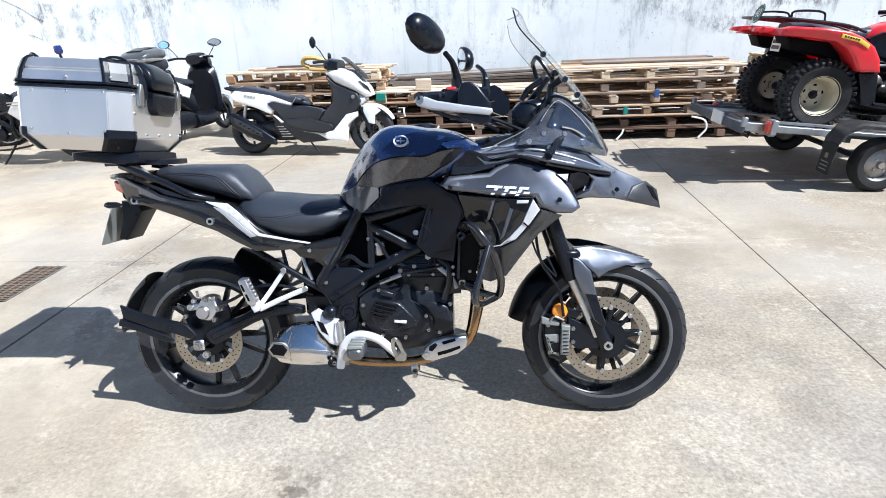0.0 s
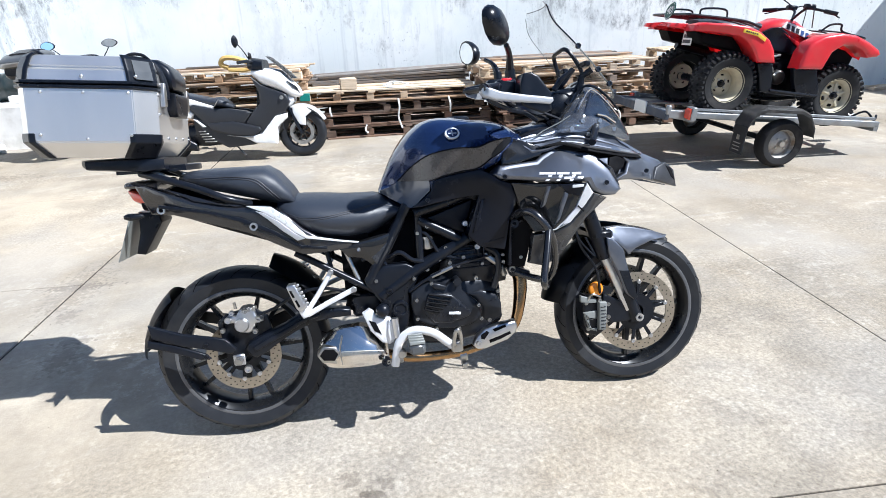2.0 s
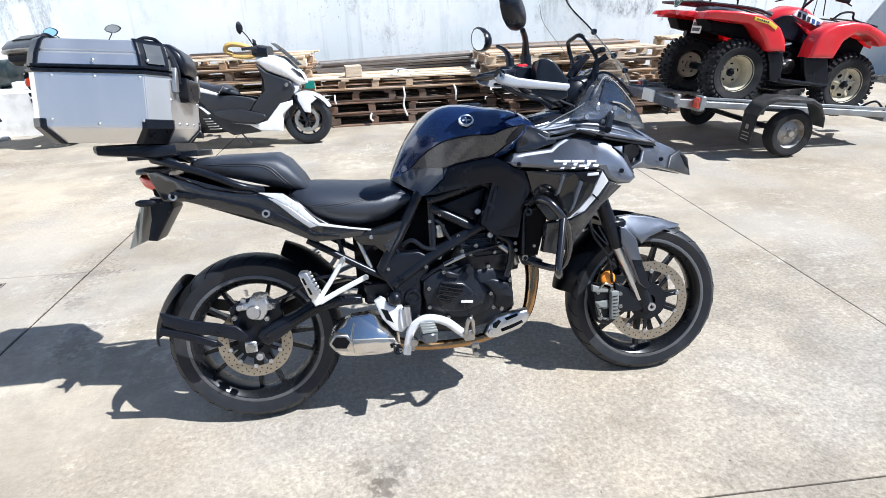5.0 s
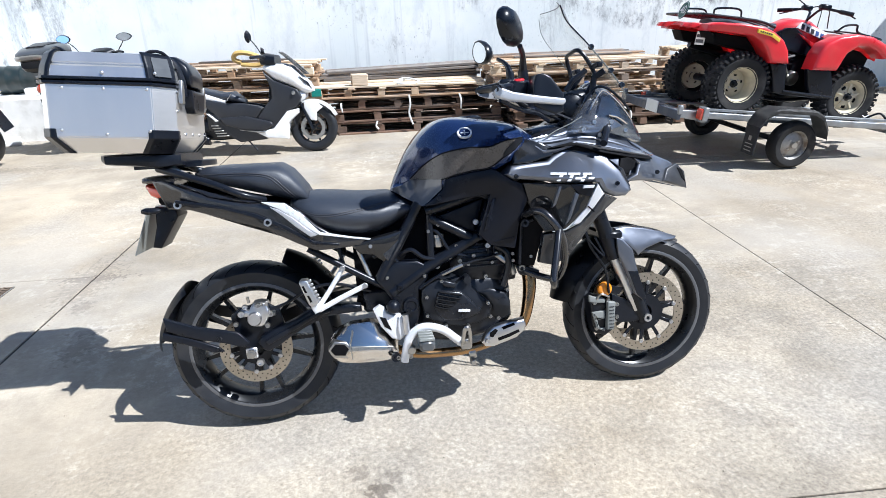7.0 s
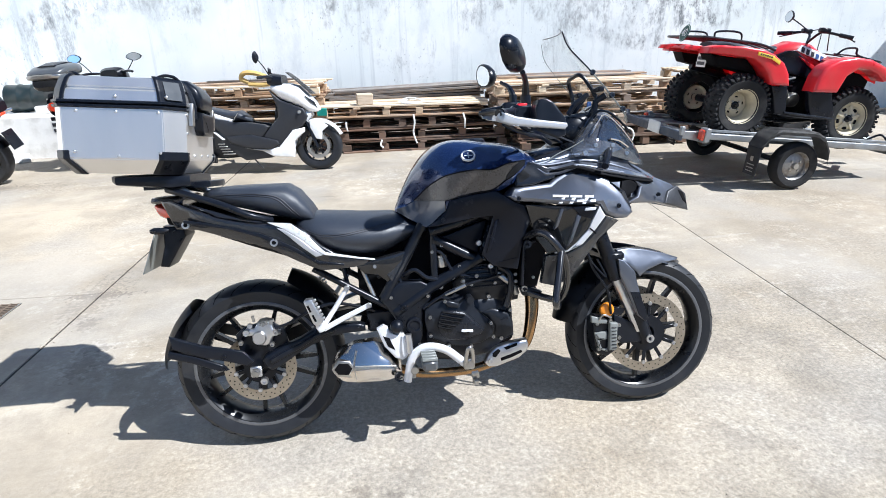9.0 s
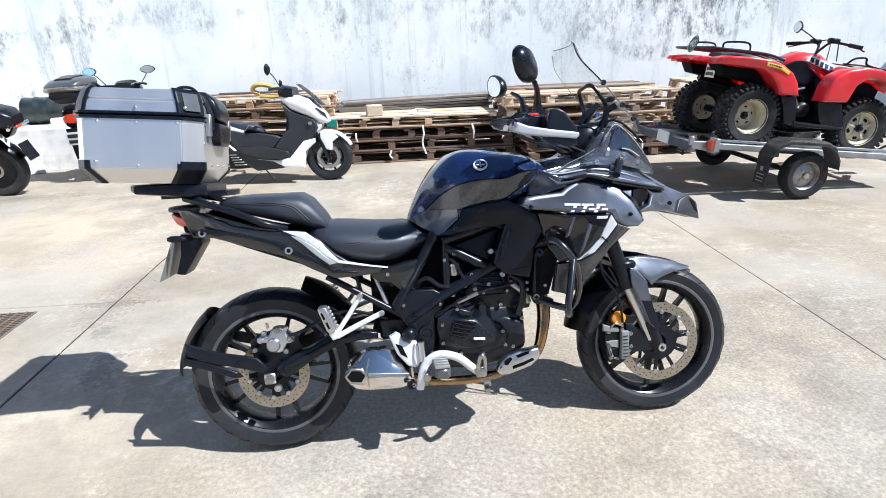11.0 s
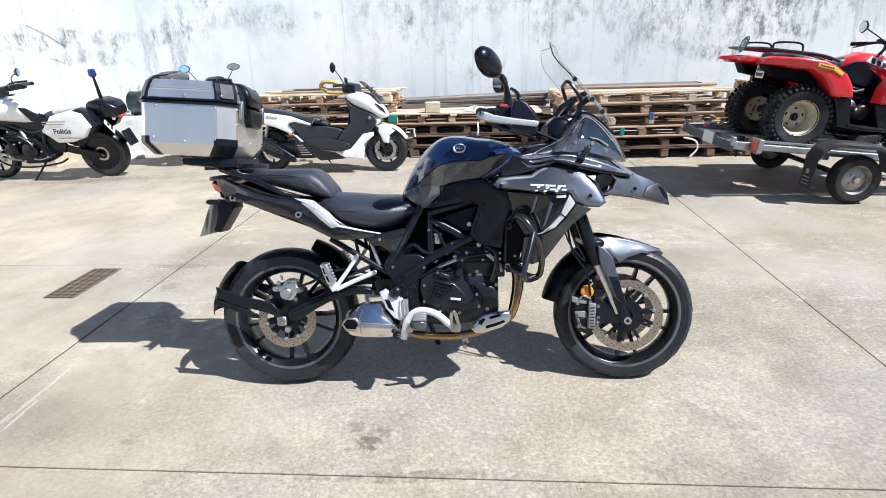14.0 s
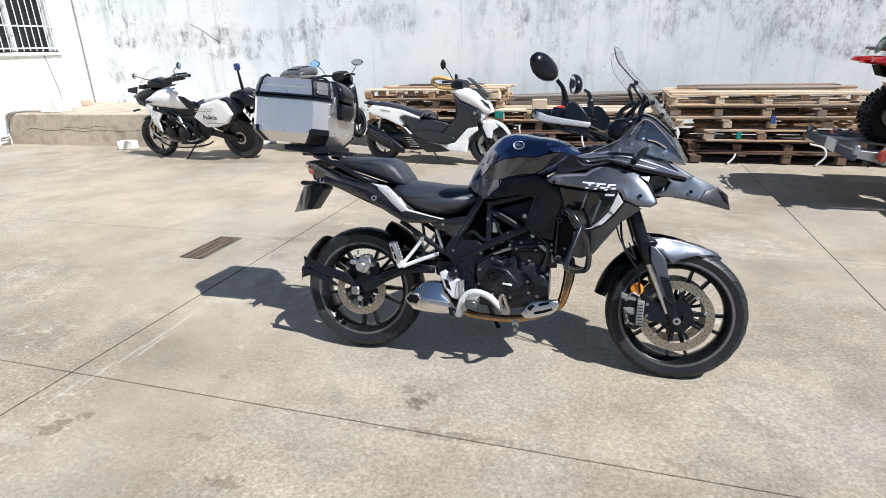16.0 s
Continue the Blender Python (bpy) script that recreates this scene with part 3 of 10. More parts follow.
def bolt(parent, x, u, w, r=0.009, h=0.008, material=None, side=1, name="bolt"):
    bm = lathe([(r, 0.002), (r, -h * 0.6), (r * 0.85, -h), (r * 0.45, -h), (r * 0.45, -h * 0.5), (0.0001, -h * 0.5)], 10, "Y")
    m = Matrix.Translation((x, -side * u, w)) @ Matrix.Diagonal((1, side, 1, 1))
    return part(name, bm, material or STEEL, parent, m=m)


# ---------------------------------------------------------------- the yard
ground = tagged(part("ground", box((-600, -600, -0.5), (600, 600, -0.006)), JOINT), "dusty dirt under and between the concrete slabs", "ground", kind="structure")


def yard_slabs():
    gaps = (0.7, 0.7, 1.7, 0.5, 0.7, 0.7)
    xs, ys = (-9.45, -5.3, -1.30, 2.70, 6.7, 11.3), (-10.0, -4.6, -0.535, 3.5, 7.3)
    for i in range(5):
        for j in range(4):
            if i == 1 and j in (1, 2):
                cuts = ((ys[1], -0.535), (-0.535, 1.53), (1.53, 3.5))
                if j == 2:
                    continue
            else:
                cuts = ((ys[j], ys[j + 1]),)
            for y0, y1 in cuts:
                g = 0.0044
                ob = part("slab", box((xs[i] + gaps[i] * g, y0 + 0.75 * g, -0.12), (xs[i + 1] - gaps[i + 1] * g, y1 - 0.75 * g, 0.0), 0.002), CONCRETE, ground, smooth=False)
                ob.matrix_basis = pose(0, 0, 0, 0, 0, YARD)


yard_slabs()

drain = thing("drain_grate", yard(-1.83, 1.2, 0.0), "rusty steel drain grate set in the concrete", "drain grate")
part("pit", box((-0.105, -0.25, 0.0005), (0.105, 0.25, 0.002)), DEEP_BLACK, drain, "dark drain channel")
for k in range(2):
    part("rim", box((-0.105 + 0.2 * k, -0.25, 0.001), (-0.095 + 0.2 * k, 0.25, 0.006)), STEEL, drain)
_bar = None
for k in range(22):
    ob = part("bar", box((-0.1, -0.004, 0.001), (0.1, 0.004, 0.007)), RUST, drain) if _bar is None else new("bar", _bar.data)
    _bar = _bar or ob
    ob.parent, ob.location = drain, (0, -0.24 + 0.0228 * k, 0)
for k in range(3):
    part("cross_bar", box((-0.055 + 0.05 * k, -0.25, 0.001), (-0.048 + 0.05 * k, 0.25, 0.008)), RUST, drain)


def joint_rubble():
    """Small chips broken off along the slab's edge, and grit round the bike."""
    rng = random.Random(33)
    bm = bmesh.new()
    for k in range(150):
        near = k < 90
        x = -1.30 + rng.gauss(0, 0.035) if near else rng.uniform(-0.9, 1.6)
        y = rng.uniform(0.9, 2.6) if near else rng.uniform(-0.7, 0.6)
        r = rng.uniform(0.002, 0.007) * (1 if near else 0.6)
        m = Matrix.Translation((x, y, r * 0.4)) @ Matrix.Rotation(rng.uniform(0, 6), 4, "Z") @ Matrix.Diagonal((1, rng.uniform(0.5, 1), rng.uniform(0.4, 0.8), 1))
        bmesh.ops.create_icosphere(bm, subdivisions=1, radius=r, matrix=m)
    ob = tagged(part("grit", bm, CONCRETE, smooth=False), "small concrete chips and grit on the slab", "grit", kind="stuff")
    ob.matrix_world = pose(0, 0, 0, 0, 0, YARD)


joint_rubble()


def wall(name, lo, hi, label, material=WALL):
    ob = part(name, box(lo, hi), material, smooth=False)
    ob.matrix_world = pose(0, 0, 0, 0, 0, YARD)
    return tagged(ob, label, "wall", kind="structure")


wall("wall_north", (-9.7, 7.3, -0.1), (11.6, 7.55, 4.2), "white painted yard wall with black mould streaks")
wall("wall_east", (11.3, -10.3, -0.1), (11.55, 7.3, 4.0), "plain white yard wall")
wall("wall_south", (-9.7, -10.3, -0.1), (11.3, -10.0, 3.2), "plain white yard wall")
# the west wall with its window opening
WX = -9.45
WY0, WY1, WZ0, WZ1 = 5.2, 6.72, 1.58, 3.0
bm = bmesh.new()
for lo, hi in (((WX - 0.25, -10.0, -0.1), (WX, WY0, 4.2)), ((WX - 0.25, WY1, -0.1), (WX, 7.3, 4.2)), ((WX - 0.25, WY0, -0.1), (WX, WY1, WZ0)), ((WX - 0.25, WY0, WZ1), (WX, WY1, 4.2))):
    add_box(bm, lo, hi)
west = tagged(part("wall_west", bm, WHITE_RENDER, smooth=False), "sunlit white rendered building wall with a barred window", "wall", kind="structure")
west.matrix_world = pose(0, 0, 0, 0, 0, YARD)


def barred_window():
    w = thing("window_1", yard(WX, (WY0 + WY1) / 2, WZ0), "dark window behind white painted steel bars", "window", kind="structure")
    hw, h = (WY1 - WY0) / 2, WZ1 - WZ0
    part("pane", box((-0.16, -hw, 0), (-0.15, hw, h)), DARK_GLASS, w)
    for s in (-1, 1):
        part("frame", box((-0.15, s * hw - 0.03, 0), (-0.1, s * hw + 0.03, h)), WHITE, w)
    part("frame", box((-0.15, -0.03, 0), (-0.1, 0.03, h)), WHITE, w)
    part("window_sill", box((-0.2, -hw - 0.06, -0.06), (0.05, hw + 0.06, 0.0), 0.006), WHITE_RENDER, w)
    for k in range(12):
        y = -hw + 0.06 + k * (2 * hw - 0.12) / 11
        part("bar", tube([(0.03, y, 0.02), (0.03, y, h)], 0.009, 6, False), WHITE, w)
    for z in (0.06, 0.45, 0.95):
        part("cross_bar", box((0.015, -hw, z), (0.03, hw, z + 0.025)), WHITE, w)


barred_window()

# raised platform along the wall
bm = bmesh.new()
add_box(bm, (WX, 5.35, -0.1), (-5.2, 7.3, 0.55), 0.02)
plat = tagged(part("platform", bm, KERB, smooth=False), "cracked concrete loading platform along the wall", "platform", kind="structure")
plat.matrix_world = pose(0, 0, 0, 0, 0, YARD)
crng = random.Random(21)
for x0, x1, z, n in ((-9.0, -5.3, 0.265, 34), (-8.1, -7.2, 0.31, 10), (-6.4, -5.4, 0.23, 10)):
    pts = [(x0 + (x1 - x0) * k / n, z + 0.02 * math.sin(k * 0.9) + crng.uniform(-0.014, 0.014)) for k in range(n + 1)]
    ob = tagged(part("crack", tube([(x, 5.350, z) for x, z in pts], 0.0035, 5, False), JOINT), "dark crack in the platform's render", "crack", kind="structure")
    ob.matrix_world = pose(0, 0, 0, 0, 0, YARD)


white_block = tagged(part("white_platform", box((-5.2, 6.2, -0.1), (-3.62, 7.3, 0.57), 0.03), WHITE_RENDER, smooth=False), "white rendered end of the loading platform", "platform", kind="structure")
white_block.matrix_world = pose(0, 0, 0, 0, 0, YARD)
# unseen block, added only to cast the slanting shadow on the north wall
shadow_block = wall("wall_pier", (9.43, 6.8, -0.1), (11.3, 7.3, 2.25), "unseen white block added to shade the wall's right end")


def wall_line(name, pts, r, material, label):
    """A cable, pipe or hose along the yard's walls."""
    t = thing(name, yard(*pts[0]), label, name.replace("_", " "))
    o = Vector(pts[0])
    part("run", tube([Vector(p) - o for p in pts], r, 6, len(pts) > 3), material, t)


wall_line("drain_pipe", [(-9.40, 7.27, 4.0), (-9.40, 7.27, 0.55)], 0.012, STEEL, "thin grey pipe down the wall's corner")
wall_line("cable", [(-9.44, 6.40, 1.60), (-9.44, 6.46, 1.30), (-9.43, 6.54, 0.82), (-9.42, 6.5, 0.56)], 0.009, STEEL, "grey cable hanging down the sunlit wall")
wall_line("cable", [(-9.44, 5.6, 1.60), (-9.44, 6.1, 1.61), (-9.44, 6.75, 1.59)], 0.01, MATT_BLACK, "dark cable under the window")
wall_line("garden_hose", [(-8.9, 5.50, 0.575), (-9.2, 5.45, 0.57), (-9.35, 5.33, 0.53), (-9.38, 5.30, 0.35), (-9.36, 5.26, 0.16), (-9.35, 5.1, 0.13)], 0.018, STEEL, "grey hose running down off the platform")
wall_line("garden_hose", [(-8.7, 5.47, 0.575), (-9.1, 5.40, 0.57), (-9.28, 5.31, 0.50), (-9.32, 5.27, 0.30), (-9.30, 5.22, 0.12), (-9.30, 5.05, 0.10)], 0.014, STEEL, "grey hose running down off the platform")
wall_line("crack", [(-6.69, 7.296, 2.0), (-6.4, 7.296, 1.86), (-6.2, 7.296, 1.72), (-6.05, 7.296, 1.65)], 0.0022, JOINT, "dark crack in the wall's paint")
wall_line("crack", [(-6.41, 7.296, 1.48), (-6.25, 7.296, 1.42), (-6.16, 7.296, 1.38)], 0.0018, JOINT, "dark crack in the wall's paint")


def water_drum():
    t = thing("water_drum", yard(-9.24, 4.70, 0), "dark blue plastic drum standing by the wall", "barrel")
    part("shell", lathe([(0.0001, 0.0), (0.2, 0.0), (0.215, 0.02), (0.215, 0.2), (0.222, 0.22), (0.215, 0.24), (0.215, 0.5), (0.19, 0.55), (0.0001, 0.56)], 28, "Z"), BLUE_DRUM, t)
    part("lid", lathe([(0.0001, 0.58), (0.12, 0.58), (0.13, 0.56)], 20, "Z"), SATIN_BLACK, t)


water_drum()
for x, y, rz, n in ((8.85, 7.08, 4, 0.5), (8.95, 6.92, 10, 0.45), (9.1, 7.0, -4, 0.4)):
    tb = thing("timber_offcut", yard(x, y, 0.0, rz), "orange-brown timber offcut lying at the wall's foot", "timber", "offcuts at the wall")
    part("plank", box((-n, -0.05, 0.0), (n, 0.05, 0.05), 0.004), PALLET_WOOD, tb)


def brick_block(x, y, z, rz, size, material, label):
    t = thing("brick", yard(x, y, z, rz), label, "brick")
    part("block", box((-size[0] / 2, -size[1] / 2, 0), (size[0] / 2, size[1] / 2, size[2]), 0.012), material, t)


brick_block(-6.56, 5.14, 0, 8, (0.26, 0.18, 0.14), WHITE_RENDER, "broken white block on the ground by the platform")
brick_block(-8.85, 6.25, 0.55, 10, (0.24, 0.2, 0.15), WHITE_RENDER, "pale broken brick on the platform")
brick_block(-9.15, 6.75, 0.55, -15, (0.36, 0.2, 0.11), TERRACOTTA, "clay brick on the platform")
brick_block(-8.53, 5.62, 0.55, 0, (0.42, 0.3, 0.2), WHITE_RENDER, "white block on the platform")
brick_block(-4.4, 5.95, 0, 30, (0.26, 0.15, 0.1), WHITE_RENDER, "broken white block on the ground by the platform")


def oil_drum():
    t = thing("barrel", yard(-4.36, 6.66, 0.755, 4), "dark steel drum lying on the white platform", "barrel")
    prof = [(0.0001, -0.33), (0.165, -0.33), (0.17, -0.345), (0.185, -0.345), (0.185, -0.33)]
    for x in (-0.18, 0.0, 0.18):
        prof += [(0.178, x - 0.03), (0.187, x - 0.012), (0.187, x + 0.012), (0.178, x + 0.03)]
    prof += [(0.185, 0.33), (0.185, 0.345), (0.17, 0.345), (0.165, 0.33), (0.0001, 0.33)]
    part("shell", lathe(prof, 32, "X"), DRUM, t)
    part("bung", lathe([(0.0001, 0.34), (0.02, 0.34), (0.02, 0.325)], 12, "X", (0, 0.06, 0.08)), STEEL, t)
    brick_block(-4.1, 6.36, 0.57, 5, (0.28, 0.12, 0.10), WHITE_RENDER, "pale stone chock beside the drum")


oil_drum()


# ---------------------------------------------------------------- pallets
PALLET_H = 0.145


def pallet_pieces(w, d, blocks, seed):
    """The boards and blocks of one pallet as (name, low corner, high corner)."""
    rng = random.Random(seed)
    out = []
    n = int(d / 0.125)
    for k in range(4):
        y = -d / 2 + 0.05 + k * (d - 0.1) / 3
        dx = rng.uniform(-0.015, 0.015)
        out.append(("board", (-w / 2 + dx, y - 0.05, 0.0), (w / 2 + dx, y + 0.05, 0.02)))
    for k in range(n):
        y = -d / 2 + 0.05 + k * (d - 0.1) / (n - 1)
        dx = rng.uniform(-0.02, 0.02)
        out.append(("board", (-w / 2 + dx, y - 0.041, 0.122), (w / 2 + dx, y + 0.041, 0.143)))
    for k in range(blocks):
        x = -w / 2 + 0.055 + k * (w - 0.11) / (blocks - 1)
        out.append(("bearer", (x - 0.045, -d / 2, 0.1), (x + 0.045, d / 2, 0.121)))
        for j in range(3):
            y = -d / 2 + 0.055 + j * (d - 0.11) / 2
            out.append(("block", (x - (0.045 if 0 < k < blocks - 1 else 0.06), y - 0.05, 0.0205), (x + (0.045 if 0 < k < blocks - 1 else 0.06), y + 0.05, 0.0995)))
    return out


_pieces = {}


def pallet_stack(x, y, rz, layers, d=1.0, seed=1, jog=0.03, h=PALLET_H):
    """A pile of pallets, one thing each, with every board and block a part; a layer is wood, shift, width and block rows."""
    rng = random.Random(seed)
    for k, (wood, dx, w, blocks) in enumerate(layers):
        key = (w, d, blocks, wood.name, k % 2)
        if key not in _pieces:
            _pieces[key] = []
            for nm, lo, hi in pallet_pieces(w, d, blocks, seed + k):
                bm = box(lo, hi, 0.003)
                me = bpy.data.meshes.new(nm)
                bm.to_mesh(me)
                bm.free()
                me.materials.append(wood)
                _pieces[key].append((nm, me))
        label = "pale worn wooden pallet in a pile" if wood is PALLET_WOOD else "dark brown wooden pallet at the foot of a pile, with gap shade in its colour" if wood is DARK_WOOD else "grey weathered wooden pallet in a pile"
        t = thing("pallet", yard(x + dx + rng.uniform(-jog, jog) * 0.4, y + rng.uniform(-jog, jog), k * h, rz + rng.uniform(-1.6, 1.6)) @ Matrix.Diagonal((1, 1, h / PALLET_H, 1)), label, "pallet", "pallets piled along the wall")
        for nm, me in _pieces[key]:
            if rng.random() < 0.09:
                continue
            ob = new(nm, me)
            ob.parent = t
            ob.location.x, ob.rotation_euler.z = rng.uniform(-0.03, 0.03), radians(rng.uniform(-1.2, 1.2))
            if nm == "board":
                ob.location.z, ob.rotation_euler.y = rng.uniform(-0.002, 0.004), radians(rng.uniform(-0.25, 0.25))


_P, _O, _D = PALLET_WOOD, OLD_WOOD, DARK_WOOD
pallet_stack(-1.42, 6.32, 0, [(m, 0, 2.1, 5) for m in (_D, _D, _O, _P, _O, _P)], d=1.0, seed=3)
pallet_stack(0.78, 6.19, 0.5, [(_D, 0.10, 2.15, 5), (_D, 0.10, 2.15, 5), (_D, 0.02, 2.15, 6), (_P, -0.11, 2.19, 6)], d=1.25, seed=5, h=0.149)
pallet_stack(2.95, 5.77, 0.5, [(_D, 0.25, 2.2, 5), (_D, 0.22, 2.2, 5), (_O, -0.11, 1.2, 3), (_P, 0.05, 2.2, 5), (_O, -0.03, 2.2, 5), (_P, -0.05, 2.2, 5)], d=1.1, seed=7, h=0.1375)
pallet_stack(5.1, 5.95, 2, [(m, 0, 1.3, 3) for m in (_O, _O, _P, _O, _P, _P)], d=1.1, seed=9)
pallet_stack(4.25, 5.95, 1, [(_O, 0, 0.5, 2), (_D, 0, 0.5, 2), (_O, -0.35, 1.0, 3)], d=0.8, seed=13, h=0.1375)


def loose_timber():
    rng = random.Random(11)
    for k in range(16):
        z = 0.601 + 0.036 * (k // 4)
        t = thing("timber_batten", yard(0.74 + rng.uniform(-0.08, 0.08), 6.34 + 0.13 * (k % 4) + rng.uniform(-0.015, 0.015), z) @ pose(0, 0, 0, 0, -0.4 - 0.35 * (k // 4), rng.uniform(-1.5, 1.5)), "long grey weathered timber batten lying on the pallets", "timber", "battens on the pallets")
        part("batten", box((-1.08, -0.045, 0), (1.08, 0.045, 0.03), 0.003), GREY_WOOD, t)
    for k in range(9):
        x, n = (-1.5, 0.8) if k < 3 else (3.05, 1.05)
        z = 6 * (PALLET_H if k < 3 else 0.1375) + 0.004 + 0.024 * (k % 2) * (k < 3)
        t = thing("loose_board", yard(x + rng.uniform(-0.1, 0.1), 5.56 + 0.12 * k if k > 2 else 6.1 + 0.15 * k, z, rng.uniform(-4, 4)), "worn loose board lying on top of the pallets", "board", "loose boards on the pallets")
        part("plank", box((-n + rng.uniform(0, 0.3), -0.045, 0), (n - rng.uniform(0, 0.3), 0.045, 0.02), 0.003), GREY_WOOD if k % 2 else OLD_WOOD, t)
    t = thing("wooden_block", yard(0.17, 5.68, 0.600, 8), "yellowish wooden block lying on a pallet", "block")
    part("block", box((-0.10, -0.07, 0), (0.10, 0.12, 0.13), 0.005), PALLET_WOOD, t)
    for x, y, z, m, lab, n in ((-0.37, 5.555, 0.495, GREEN_TEAL, "teal painted pallet block", 0.06), (2.62, 5.205, 0.305, GREEN_TEAL, "teal painted pallet block", 0.025), (2.96, 5.205, 0.485, BLUE_PAINT, "blue painted pallet block", 0.025)):
        t = thing("painted_block", yard(x, y, z), lab, "block")
        part("block", box((-n, -0.012, 0.0), (n, 0.012, 0.09), 0.003), m, t)
    for x, y, pts in ((0.78, 5.545, [(0, 0, 0.47), (0.01, -0.02, 0.36), (-0.01, -0.015, 0.24), (0.03, -0.02, 0.10)]), (1.42, 5.55, [(0, 0, 0.46), (0.02, -0.02, 0.38), (0.02, -0.01, 0.27)]), (-0.08, 5.55, [(0, 0, 0.40), (0.0, -0.02, 0.34), (0.01, -0.01, 0.29)]), (0.36, 5.55, [(0, 0, 0.16), (-0.02, -0.02, 0.10), (0.01, -0.02, 0.06)]), (3.52, 5.19, [(-0.14, 0, 0.26), (0.0, -0.02, 0.22), (0.03, -0.03, 0.12), (-0.05, -0.04, 0.02)]), (2.56, 5.19, [(0.05, 0, 0.13), (0.03, -0.02, 0.08), (-0.03, -0.04, 0.015)])):
        t = thing("packing_strap", yard(x, y), "torn white packing strap hanging from the pallets", "strap", "torn straps on the pallets")
        part("ribbon", tube(pts, 0.012, 5), PLATE_WHITE, t)
    t = thing("packing_strap", yard(0.72, 5.64, 0.60), "tangled white packing strap lying on a pallet", "strap", "torn straps on the pallets")
    part("ribbon", tube([(-0.12, 0, 0.02), (0, 0.03, 0.06), (0.12, 0, 0.05), (0.2, 0.02, 0.02), (0.1, -0.04, 0.0), (-0.08, -0.03, 0.01), (0.02, 0.05, 0.04)], 0.012, 6), PLATE_WHITE, t)


loose_timber()


# ---------------------------------------------------------------- the touring motorcycle
LEAN = -12.0
bike = thing("motorcycle", pose(0, 0.046, 0.0, LEAN, 0, 0), "dark grey touring motorcycle with aluminium top case on its side stand", "motorcycle")


def bpart(name, bm, material, label="", parent=None, **k):
    return part(name, bm, material, parent or bike, label, **k)


def both(name, outline, u, thick, material, label="", r=0.006, bulge=0.0, rounded=0, parent=None):
    return [bpart(name, slab(outline, u, thick, r, s, bulge, rounded), material, label, parent) for s in (1, -1)]


def V(x, u, w):
    return (x, -u, w)


def tread_tyre(R, r_in, half, seg=64):
    """A rounded road tyre round the y axis."""
    prof = []
    for k in range(15):
        a = math.pi * k / 14
        y = -half * math.cos(a) * (0.76 + 0.24 * min(1.0, math.sin(a) / 0.45))
        rr = r_in + (R - r_in) * math.sin(a) ** 0.62
        prof.append((rr, y))
    prof += [(r_in - 0.006, half * 0.72), (r_in - 0.006, -half * 0.72)]
    return lathe(prof, seg, "Y", closed=True)


